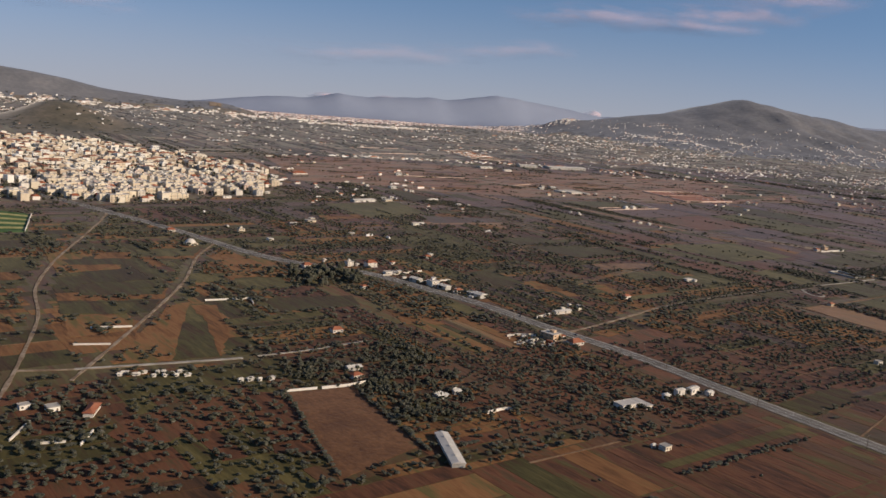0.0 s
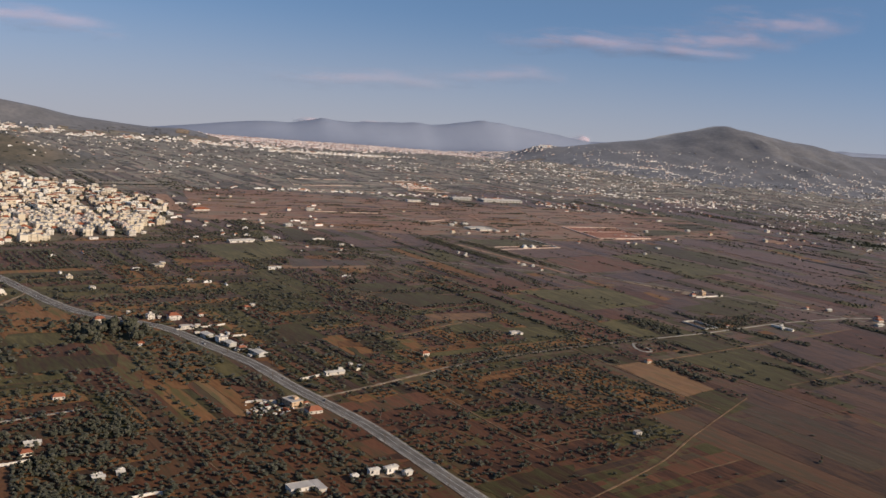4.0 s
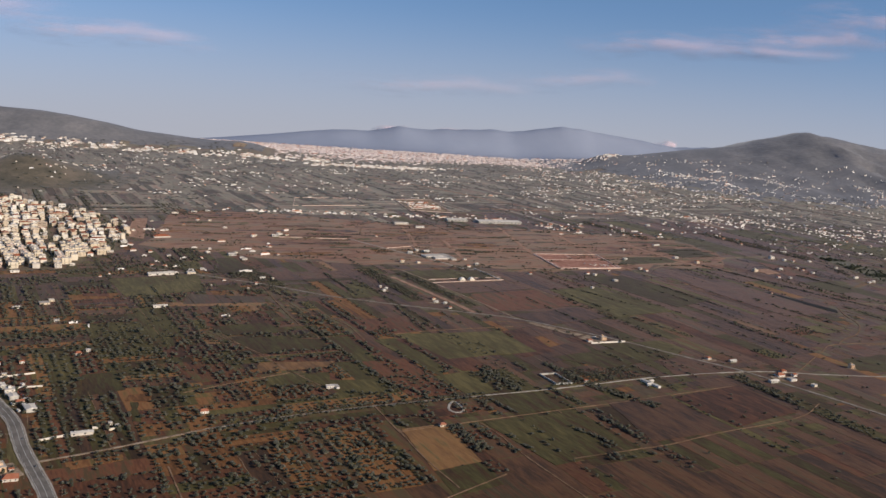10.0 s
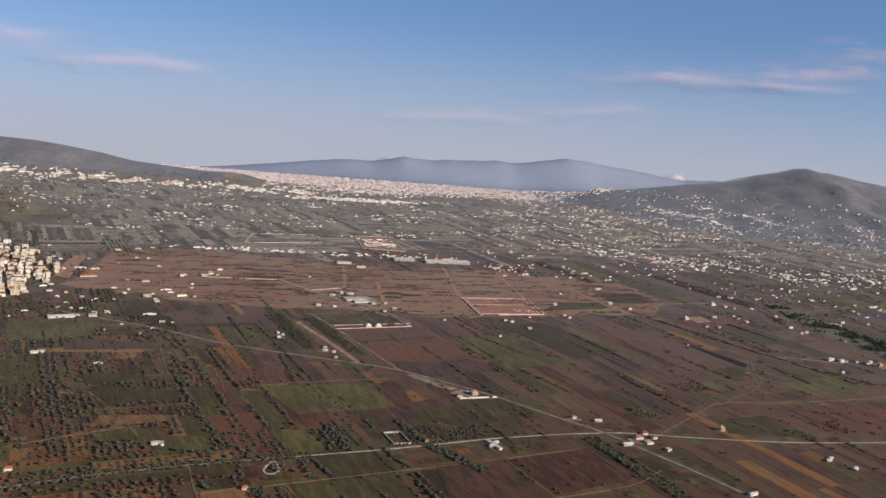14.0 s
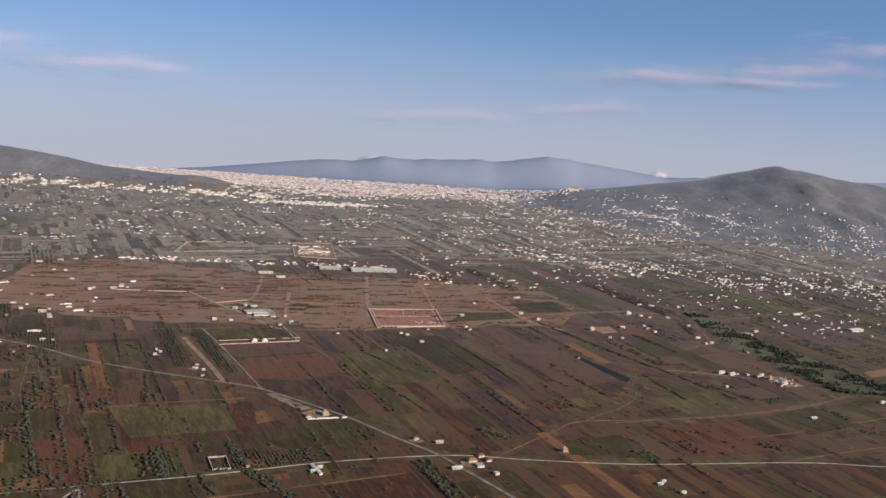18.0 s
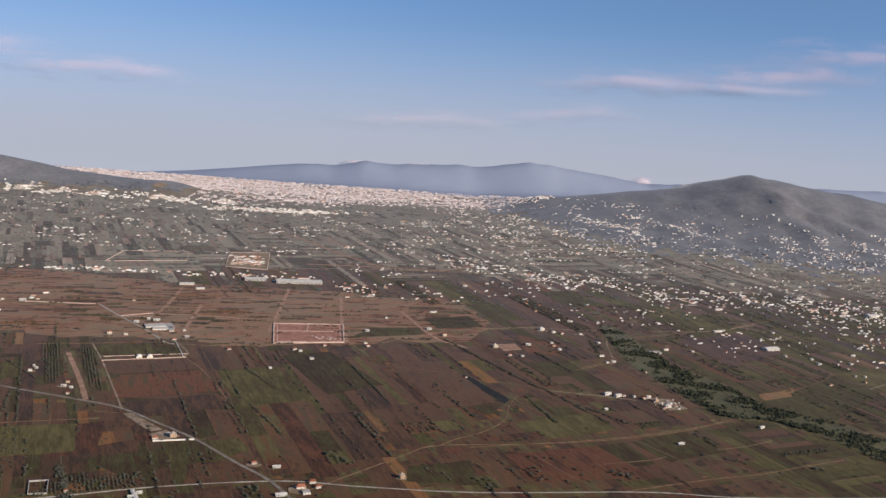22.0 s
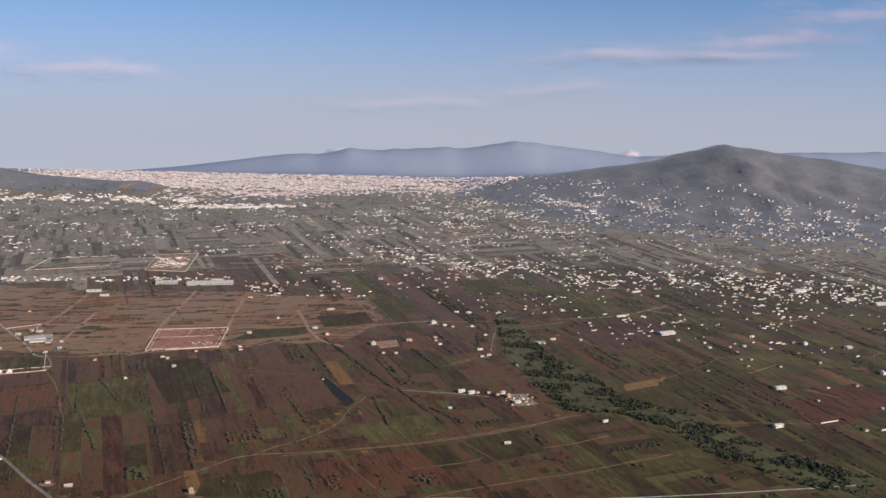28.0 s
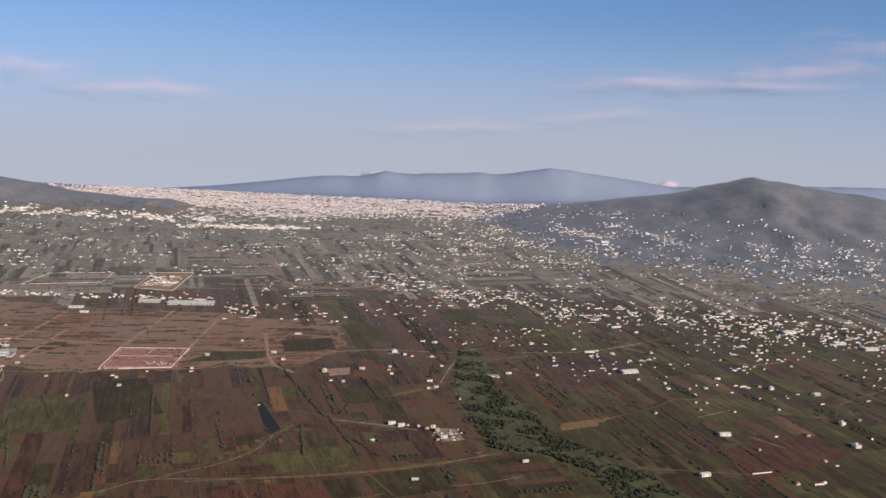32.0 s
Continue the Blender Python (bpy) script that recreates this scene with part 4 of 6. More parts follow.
sow("g", (-122, 583), (-51, 607), (-50, 534), (-88, 514))
sow("g", (-100, 637), (-63, 649), (-48, 618), (-96, 599))
sow("r", (32, 646), (97, 679), (119, 622), (57, 587))
sow("b", (-23, 628), (31, 650), (43, 579), (-14, 555))
sow("r", (-170, 770), (-124, 794), (-99, 695), (-121, 690))
sow("g", (-146, 675), (-121, 687), (-101, 645), (-123, 631))
sow("r", (-104, 791), (-50, 825), (-33, 755), (-64, 734))
sow("g", (14, 782), (58, 796), (74, 756), (37, 732))
sow("r", (-208, 830), (-162, 846), (-144, 801), (-186, 779))
sow("g", (-169, 786), (-71, 813), (-50, 751), (-130, 720))
sow("r", (-200, 704), (-165, 716), (-134, 637), (-165, 624))
sow("g", (232, 765), (287, 787), (290, 735), (231, 733))
sow("r", (318, 806), (410, 842), (449, 775), (342, 748))
sow("g", (148, 1172), (241, 1210), (239, 1248), (171, 1225))
sow("g", (15, 996), (77, 1027), (130, 920), (59, 885))
sow("g", (74, 1071), (130, 1100), (199, 986), (144, 940))
sow("b", (202, 1070), (269, 1093), (323, 949), (258, 922))
sow("g", (340, 893), (418, 937), (442, 892), (366, 852))
sow("g", (612, 994), (678, 1050), (770, 1148), (805, 1084), (693, 960))
sow("g", (777, 1149), (857, 1199), (899, 1122), (816, 1077))
sow("s", (639, 1043), (693, 1072), (677, 1041), (638, 1021))
sow("g", (242, 1303), (309, 1335), (329, 1278), (264, 1249))
sow("r", (374, 1246), (426, 1204), (418, 1154), (374, 1156))
sow("g", (447, 859), (509, 898), (539, 850), (475, 814))
sow("b", (605, 1270), (722, 1354), (749, 1249), (645, 1155))
sow("r", (805, 997), (909, 1067), (937, 1005), (818, 911))
plot("stream_meadow", RAVINE, M_meadow, "lush green meadow along a stream bed", "meadow", 0.12)
plot("sand_patch", [(-563, 371), (-560, 376), (-555, 375), (-556, 370)], M_stubble, "small patch of orange sand", "sand patch", 0.5)
plot("pond", POND, M_water, "long narrow dark irrigation pond", "pond", 0.2)
sports = plot("sports_ground", SPORTS, M_turf, "striped green sports ground with a pale wall", "sports ground", 0.5)
for k in range(4):
    a = 0.1 + 0.22 * k
    e = [np.array(p, float) for p in SPORTS]
    l0, l1 = e[0] + (e[3] - e[0]) * a, e[0] + (e[3] - e[0]) * (a + 0.09)
    r0, r1 = e[1] + (e[2] - e[1]) * a, e[1] + (e[2] - e[1]) * (a + 0.09)
    plot("dry_stripe", [tuple(l0), tuple(r0), tuple(r1), tuple(l1)], M_yellow, "", "", 0.58, sports)
plot("building_plot", COMPOUND, M_pinkearth, "walled plot of bare red soil", "plot", 0.6)
plot("gravel_yard", [(-2, 800), (10, 812), (26, 800), (12, 785)], M_dirt, "trodden earth yard beside a farmhouse", "yard", 0.25)
plot("gravel_yard", [(-41, 846), (-33, 849), (6, 813), (-3, 806)], M_dirt, "trodden pale earth beside a lane", "yard", 0.24)
plot("gravel_yard", [(-402, 492), (-392, 499), (-381, 484), (-391, 476)], M_dirt, "sandy yard beside the road", "yard", 0.25)
plot("gravel_yard", [(498, 1000), (522, 1003), (535, 972), (512, 962)], M_dirt, "pale gravel farmyard", "yard", 0.25)
ring = [(-137 + 4.6 * math.cos(a) * (1 - 0.45 * math.sin(a)), 609 + 11 * math.sin(a)) for a in np.linspace(0, 6.283, 15)]
road("turning_loop", ring, 1.7, M_gravel, "pale gravel turning loop", "track", 0.28)

# ---------------------------------------------------------------- walls
def wall_run(points, high=1.1, thick=0.35, mat=None, label="low whitewashed boundary wall", name="boundary_wall"):
    mat = mat or M_white
    root = empty(name, *points[0], float(height(*points[0])))
    tagged(root, label, "wall", "boundary walls")
    for (ax, ay), (bx, by) in zip(points, points[1:]):
        long, deg = math.hypot(bx - ax, by - ay), math.degrees(math.atan2(by - ay, bx - ax))
        bm = box_bm(0, long, -thick / 2, thick / 2, -0.3, high)
        cuboid(bm, -0.05, long + 0.05, -thick / 2 - 0.08, thick / 2 + 0.08, high, high + 0.12)
        panel = part("wall_panel", bm, mat, root)
        panel.matrix_basis = pose(ax - points[0][0], ay - points[0][1], 0.0, 0, 0, deg)
    return root


wall_run([(-546, 409), (-533, 412)], 0.9, 0.3)
wall_run([(-531, 412), (-519, 415), (-511, 419)], 1.1, 0.3)
wall_run([(-635, 473), (-619, 474)], 0.8, 0.3)
wall_run([(-575, 557), (-562, 560)], 0.9, 0.3)
wall_run([(-560, 561), (-550, 563), (-549, 551)], 1.0, 0.3)
wall_run([(-468, 380), (-460, 384), (-455, 384)], 1.2)
wall_run([(-644, 363), (-640, 380)], 0.9)
wall_run([(-635, 360), (-626, 361)], 0.8)
wall_run([(-621, 358), (-618, 370)], 0.9)
wall_run([(-630, 500), (-611, 503)], 1.0)
wall_run([(-694, 744), (-700, 818)], 1.6, label="pale wall of the sports ground")
wall_run([(-375, 538), (-388, 529)], 1.2)
wall_run([(-458, 631), (-449, 635), (-427, 648)], 1.1)
wall_run([(-435, 615), (-414, 622)], 1.0)
wall_run([(-404, 490), (-411, 494), (-420, 491)], 1.0)
wall_run([(824, 936), (845, 945)], 1.2, label="white wall beside a farm building")
wall_run([(-118, 1020), (-32, 1052)], 0.5, 0.4, mat=M_pinkwall, label="long pale boundary wall in the fields")
wall_run([(-115, 1004), (-30, 1038)], 0.7, 0.5, mat=M_pinkwall, label="long pale boundary wall in the fields")
wall_run([(-34, 1040), (-57, 1096)], 0.9, label="low pale wall beside a lane")
wall_run([(6, 783), (40, 793)], 1.3)
wall_run([(-53, 665), (-61, 687), (-48, 691), (-40, 668), (-53, 665)], 1.2, mat=M_concrete, label="roofless concrete enclosure")
wall_run(COMPOUND + COMPOUND[:1], 1.2, 1.2, mat=M_pinkwall, label="broad pinkish wall round a building plot")
mid_x, mid_y = sum(p[0] for p in COMPOUND) / 4, sum(p[1] for p in COMPOUND) / 4
inner = [(mid_x + 0.9 * (x - mid_x), mid_y + 0.86 * (y - mid_y)) for x, y in COMPOUND]
wall_run(inner + inner[:1], 0.5, 0.5, mat=M_pinkwall, label="low inner kerb of a walled building plot")
wall_run([(50, 1178), (137, 1196)], 0.8, 0.9, mat=M_pinkwall, label="pinkish wall across a building plot")
wall_run([(90, 1186), (87, 1222)], 0.8, 0.8, mat=M_pinkwall, label="pinkish wall across a building plot")
wall_run([(60, 1128), (95, 1136)], 0.8, 0.8, mat=M_pinkwall, label="low pinkish wall in a building plot")
far_plot = [(-121, 1710), (-50, 1732), (-28, 1572), (-100, 1576)]
plot("building_plot", far_plot, M_dirt, "walled works yard of pale gravel", "plot", 0.5)
wall_run([(-158, 1202), (-123, 1227), (-119, 1206), (-77, 1151)], 0.6, 0.5, mat=M_pinkwall, label="pale wall round a farm yard")
wall_run([(-300, 1243), (-253, 1249), (-210, 1256)], 0.9, 0.5, mat=M_pinkwall, label="long pale wall across fallow land")
wall_run(far_plot + far_plot[:1], 0.9, 0.8, mat=M_pinkwall, label="pinkish wall round a works yard")
plot_2 = [(-298, 1553), (-174, 1605), (-192, 1692), (-300, 1655)]
wall_run(plot_2 + plot_2[:1], 0.6, 0.6, mat=M_pinkwall, label="pinkish wall round a fallow plot")

# ---------------------------------------------------------------- houses
STOREY = 1.62


def share_window(wall, me, x, y, z, deg):
    ob = under("window", me, wall)
    ob.matrix_basis = pose(x, y, z, 0, 0, deg)


PANE = bpy.data.meshes.new("window")
_b = box_bm(-0.38, 0.38, -0.06, 0.05, 0, 0.62)
_b.to_mesh(PANE)
_b.free()
PANE.materials.append(M_glass)
DOOR = bpy.data.meshes.new("door")
_b = box_bm(-0.28, 0.28, -0.06, 0.05, 0, 1.02)
_b.to_mesh(DOOR)
_b.free()
DOOR.materials.append(M_wood)


def hip_roof(w, d, z, high, over=0.35, ridge_part=0.45):
    bm = bmesh.new()
    a, b = w / 2 + over, d / 2 + over
    base = [bm.verts.new(p) for p in ((-a, -b, z), (a, -b, z), (a, b, z), (-a, b, z))]
    eave = [bm.verts.new((v.co.x, v.co.y, z + 0.14)) for v in base]
    if w >= d:
        r = a * ridge_part
        top = [bm.verts.new((-r, 0, z + high)), bm.verts.new((r, 0, z + high))]
        sides = [(0, 1, 1, 0), (1, 2, 1, 1), (2, 3, 0, 1), (3, 0, 0, 0)]
    else:
        r = b * ridge_part
        top = [bm.verts.new((0, -r, z + high)), bm.verts.new((0, r, z + high))]
        sides = [(0, 1, 0, 0), (1, 2, 1, 0), (2, 3, 1, 1), (3, 0, 0, 1)]
    for i, j, p, q in sides:
        bm.faces.new((base[i], base[j], eave[j], eave[i]))
        bm.faces.new((eave[i], eave[j], top[p]) if p == q else (eave[i], eave[j], top[p], top[q]))
    bm.faces.new(base[::-1])
    bmesh.ops.recalc_face_normals(bm, faces=bm.faces)
    return bm


def gable_roof(w, d, z, high, over=0.3):
    bm = bmesh.new()
    a, b = w / 2 + over, d / 2 + over
    rows = []
    for x in (-a, a):
        rows.append([bm.verts.new((x, -b, z)), bm.verts.new((x, -b, z + 0.12)), bm.verts.new((x, 0, z + high + 0.12)), bm.verts.new((x, b, z + 0.12)), bm.verts.new((x, b, z))])
    for i in range(5):
        j = (i + 1) % 5
        bm.faces.new((rows[0][i], rows[0][j], rows[1][j], rows[1][i]))
    bm.faces.new(rows[0])
    bm.faces.new(rows[1][::-1])
    bmesh.ops.recalc_face_normals(bm, faces=bm.faces)
    return bm


def flat_roof(w, d, z, over=0.1, rim=0.28):
    bm = box_bm(-w / 2 - over, w / 2 + over, -d / 2 - over, d / 2 + over, z, z + 0.16)
    t = 0.14
    cuboid(bm, -w / 2 - over, w / 2 + over, -d / 2 - over, -d / 2 - over + t, z + 0.16, z + rim)
    cuboid(bm, -w / 2 - over, w / 2 + over, d / 2 + over - t, d / 2 + over, z + 0.16, z + rim)
    cuboid(bm, -w / 2 - over, -w / 2 - over + t, -d / 2 - over + t, d / 2 + over - t, z + 0.16, z + rim)
    cuboid(bm, w / 2 + over - t, w / 2 + over, -d / 2 - over + t, d / 2 + over - t, z + 0.16, z + rim)
    return bm


def openings(wall, w, d, floors, per=2, door=True, full=True):
    for f in range(floors):
        z = f * STOREY + 0.55
        for i in range(per):
            x = (i + 0.5) / per * w - w / 2
            if f == 0 and door and i == per // 2:
                ob = under("door", DOOR, wall)
                ob.matrix_basis = pose(x, -d / 2, 0.05)
            else:
                share_window(wall, PANE, x, -d / 2, z, 0)
        if full:
            for i in range(max(1, per - 1)):
                y = (i + 0.5) / max(1, per - 1) * d - d / 2
                share_window(wall, PANE, w / 2, y, z, 90)


def house(name, w, d, floors, roof, wall_mat, label, group="", per=2, full=True, balcony=True, hut=False):
    root = empty(name)
    tagged(root, label, "house", group)
    h = floors * STOREY
    wall = part("wall", box_bm(-w / 2, w / 2, -d / 2, d / 2, -0.6, h, bevel=0.05), wall_mat, root)
    if roof == "flat":
        part("roof", flat_roof(w, d, h + 0.002), M_flatroof, root)
    elif roof == "hip":
        part("roof", hip_roof(w, d, h + 0.002, min(w, d) * 0.28), M_tile, root, "red tiled roof")
    else:
        part("roof", gable_roof(w, d, h + 0.002, d * 0.22), M_metal, root, "pale metal sheet roof")
    openings(wall, w, d, floors, per, True, full)
    if balcony:
        for f in range(1, floors):
            bm = box_bm(-w * 0.42, w * 0.42, -d / 2 - 0.75, -d / 2 - 0.002, f * STOREY - 0.1, f * STOREY + 0.04)
            cuboid(bm, -w * 0.42, w * 0.42, -d / 2 - 0.75, -d / 2 - 0.68, f * STOREY + 0.04, f * STOREY + 0.5)
            part("balcony", bm, wall_mat, root)
    if hut:
        part("stair_hut", box_bm(-w * 0.12, w * 0.2, 0, d * 0.34, h + 0.165, h + 1.35), wall_mat, root)
    return root


def shed(name, w, d, h, wall_mat, roof_mat, label, high=0.22, category="shed"):
    root = empty(name)
    tagged(root, label, category)
    wall = part("wall", box_bm(-w / 2, w / 2, -d / 2, d / 2, -0.6, h), wall_mat, root)
    r = part("roof", gable_roof(w, d, h + 0.002, d * high), roof_mat, root)
    n = max(2, int(w / 3))
    for i in range(n):
        bm = box_bm(-0.5, 0.5, -0.06, 0.05, 0, min(1.4, h * 0.6))
        ob = part("shutter" if i % 2 else "window", bm, M_metal if i % 2 else M_glass, wall)
        ob.matrix_basis = pose((i + 0.5) / n * w - w / 2, -d / 2, 0.2 if i % 2 else h * 0.35)
    for i in range(3):
        part("ridge_vent", box_bm(w * (i - 1) * 0.3 - 0.3, w * (i - 1) * 0.3 + 0.3, -0.3, 0.3, h + d * high - 0.05, h + d * high + 0.4), M_metal, r)
    return root


def put(root, x, y, turn):
    root.matrix_basis = pose(x, y, float(height(x, y)) + 0.15, 0, 0, turn)
    return root


def place_house(x, y, size, kind, turn):
    s = max(2.7, size)
    if kind == "h":
        roof = rng.choice(["flat", "flat", "hip"])
        floors = 1 if s < 5.6 else int(rng.choice([1, 1, 2]))
        mat, tone = (M_white, "white") if rng.random() < 0.75 else (M_cream, "cream")
        w = min(s * 0.85, 8.5)
        ob = house("house", w, w * rng.uniform(0.7, 0.95), floors, roof, mat, f"{tone} rendered farmhouse with a {'red tiled' if roof == 'hip' else 'flat'} roof", "farmhouses", hut=roof == "flat" and floors == 2)
    elif kind in "rR":
        long = 1.9 if kind == "R" else 1.2
        ob = house("house", s * 0.8 * (long if kind == "R" else 1), s * 0.62, 1, "hip", M_white, "white low house with a red tiled roof", "farmhouses", per=3)
    elif kind == "o":
        ob = house("house", s * 0.8, s * 0.66, 2, "flat", M_ochre, "ochre two-storey house with a flat roof", "farmhouses", per=3, hut=True)
    elif kind == "a":
        ob = house("apartment_block", s, s * 0.45, 4, "flat", M_cream, "long cream apartment block at the town's edge", "", per=6, hut=True)
    elif kind == "L":
        ob = house("house", s * 0.75, s * 0.4, 1, "flat", M_white, "white L-shaped house with flat roofs", "farmhouses", per=4)
        part("wing", box_bm(s * 0.38, s * 0.62, -s * 0.45, s * 0.2, -0.6, STOREY * 0.9), M_white, ob)
        part("wing_roof", box_bm(s * 0.37, s * 0.64, -s * 0.47, s * 0.22, STOREY * 0.9 + 0.002, STOREY * 0.9 + 0.2), M_flatroof, ob)
    elif kind == "d":
        ob = empty("storage_dome")
        tagged(ob, "white domed storage building in the fields", "dome")
        bm = bmesh.new()
        bmesh.ops.create_uvsphere(bm, u_segments=16, v_segments=8, radius=s * 0.38)
        bmesh.ops.scale(bm, vec=(1, 1, 0.8), verts=bm.verts)
        bmesh.ops.translate(bm, vec=(0, 0, 1.1), verts=bm.verts)
        part("dome", bm, M_white, ob)
        part("base_wall", box_bm(-s * 0.4, s * 0.4, -s * 0.4, s * 0.4, -0.6, 1.3), M_cream, ob)
        under("door", DOOR, ob).matrix_basis = pose(0, -s * 0.4, 0.05)
    elif kind == "w":
        ob = shed("long_building", s * 0.95, max(2.6, s * 0.26), 1.7, M_white, M_metal, "long low white farm building with a pale roof", 0.16, "farm building")
    elif kind == "b":
        ob = shed("barn", s * 0.85, s * 0.42, 2.6, M_white, M_metal, "large white barn with a pale metal roof", 0.14, "barn")
    elif kind == "g":
        ob = shed("shed", s * 0.95, max(2.0, s * 0.42), 1.5, M_concrete, M_metal, "grey shed with a pale metal roof", 0.2)
    else:
        ob = shed("workshop", s * 0.85, s * 0.6, 2.2, M_concrete, M_metal, "grey workshop with a shallow metal roof", 0.1, "workshop")
    return put(ob, x, y, turn)


WEST = "-507,646,5,h -476,660,4,h -461,660,6,h -453,638,6,L -439,617,6,s -430,607,5,h -425,598,6,s -418,590,4,h -408,578,7,s -367,541,13,w -396,488,7.5,o -386,478,6.5,r -513,437,5,g -514,426,4,r -511,498,5,r -482,399,3.6,g -474,404,2.4,g -634,392,3.6,h -644,394,3.4,h -402,386,10,L -378,395,3,w -369,399,4,b -361,401,5,b -354,398,4,w -641,907,18,a -595,768,5,h -581,719,7,d -409,340,3.2,h -303,583,4.4,r -223,640,6,L -221,443,3.2,h -150,572,3.2,h -478,595,3.2,h -542,774,4,h -522,746,3.4,h -479,839,7,h -380,846,13,w -405,981,28,w -376,994,11,h -411,695,3.5,h"
MIDDLE = "-172,953,5.5,h -121,912,7,g -109,890,5,h -80,1026,8,d -69,1029,8,d 20,797,9,o 6,790,8,r 101,749,7,r 121,744,9,g 22,671,6,g 26,679,6,g -28,674,4,h -129,1175,10,s -101,1162,34,L -91,1150,26,L -143,1114,8,h -123,1114,7,h -62,1106,8,h -50,1120,8,s 10,1080,7,r 86,1099,7,h 94,1093,6,h 111,1064,8,h 70,1017,5,h 250,1240,11,s 271,1212,8,h 167,1209,9,s 173,1136,7,h 146,708,12,r 152,698,9,h 133,691,12,g 164,684,6,h 227,739,7,o -306,1248,14,s -334,1236,8,h -439,1097,7,h -375,1112,7,h -304,957,5,h -329,1081,9,h -346,1103,14,s -293,1118,6,h -307,1168,6,h 201,605,10,w 293,680,7,g -61,1150,6,h"
EAST = "411,1281,14,h 427,1273,9,h 465,1271,9,h 483,1229,8,h 477,1133,7,h 486,1139,9,w 452,1003,9,b 463,999,9,b 470,1001,6,h 482,1001,6,h 492,997,8,h 504,990,9,o 513,973,8,b 498,1001,6,b 519,984,7,h 507,966,6,h 522,977,7,h 552,1199,14,L 573,1216,13,w 685,1345,26,w 733,1258,27,b 749,1099,8,h 817,1042,15,b 776,924,12,b 863,920,8,h 846,1003,5,h 955,1034,14,h 911,1059,8,h 848,1253,13,w 807,1178,6,h 816,1148,6,h 963,1212,18,s 908,984,5,h 497,861,9,g 600,925,10,w 293,1031,3.4,h 519,1101,4,h 337,1173,12,h 382,1193,13,s 416,1211,8,h 910,1223,11,h 964,1336,7,h 899,1321,8,h 633,1287,6,h 1011,1534,27,b 735,1502,28,w 610,1217,8,h 1073,1481,22,b 1112,1458,26,b 844,1123,7,h 962,1105,12,h 987,1124,7,h"
MORE = "-300,984,10,w -476,850,7,h -496,819,9,w -333,1090,8,h -376,1133,7,h -377,1076,7,r -414,1078,9,h -307,1120,6,h -332,1246,8,h -301,1265,12,h -445,1199,22,R -480,1147,14,s -481,1085,12,w -175,970,5,h -122,925,7,h -406,704,5,h -532,1221,10,r -519,1199,11,r -514,1225,11,r -510,1247,10,r -516,1167,10,r -505,1178,12,r -500,1208,10,r -519,1265,9,h -529,1316,10,h -564,1398,9,h -566,1332,9,h -514,1299,9,h -488,1235,8,h -463,1399,16,w -439,1419,14,w -421,1434,12,w -423,1348,9,h -406,1347,9,h -544,959,14,w -501,1005,9,w -452,783,7,h -107,1189,16,s -119,1194,9,s -168,1290,7,h -291,1261,8,h 190,1288,7,h 120,1124,7,r 353,1138,9,r 369,1137,8,h 257,1343,18,w 250,1427,7,h 237,1519,12,s 289,1427,8,h 312,1549,14,s 349,1482,8,r 438,1267,8,h 417,1197,8,h 423,1181,8,h 475,1162,12,w 232,1427,7,h 352,1583,10,h 363,1601,7,h 406,1445,9,h 416,1398,8,h 443,1344,12,w 461,1342,14,w 426,1439,8,h 440,950,7,g 112,1498,9,r 127,1490,9,r 100,1478,8,r 143,1491,8,r 115,1453,7,h 136,1451,8,s 742,1227,7,h 775,1218,7,h 776,1197,10,h 804,1122,7,h 803,1147,5,h 886,1180,7,h 897,1231,8,h 658,1281,6,h 739,1313,6,h 633,1303,8,h 699,1282,5,h 804,1200,5,h 892,1302,8,h 957,1359,8,h 900,1142,6,h 825,1208,9,h 696,1354,7,h 774,1360,8,h 764,1475,10,w -457,664,4,h -443,670,5,h -470,661,3.5,h -445,641,5,h -426,620,4,s -413,582,3.5,s -491,673,3.4,h -355,558,3.4,h -350,554,3.2,h -389,488,4,r -378,1006,9,w -367,1014,8,w -343,1117,7,h -289,983,5,h -169,962,5,g -112,908,6,g 154,719,9,r 160,710,7,r 297,685,5,g 307,665,6,w 169,1148,8,h"
for text in (WEST, MIDDLE, EAST, MORE):
    for item in text.split():
        x, y, s, kind = item.split(",")
        along = 22 + float(rng.uniform(-7, 7))
        if float(y) < 680 and float(x) < -340:
            along = -58 + float(rng.uniform(-6, 6)) if kind in "so" else along
        place_house(float(x), float(y), float(s) * (1.45 if text is WEST and kind not in "aw" else 1.0 if text is WEST or kind in "bLd" else 0.62 if text in (EAST, MORE) and float(y) > 880 else 0.76), kind, along)
put(house("house", 11, 3.6, 1, "hip", M_white, "long white house with a bright red tiled roof", "farmhouses", per=6), -620, 389, 80)
put(shed("poultry_shed", 28, 4.8, 1.5, M_concrete, M_flatroof, "long narrow poultry shed with a pale roof", 0.12, "shed"), -494.5, 344, 87)
for k in range(15):
    x, y = -613 + 1.9 * k + float(rng.normal(0, 0.5)), 428 + float(rng.choice([0.0, 2.4, 4.6])) + 0.12 * k
    put(shed("coop", float(rng.uniform(1.2, 2.8)), 1.1, 0.8, M_white, M_metal, "low white poultry coop among olive trees", 0.15, "coop"), x, y, 22 + float(rng.uniform(-8, 8)))
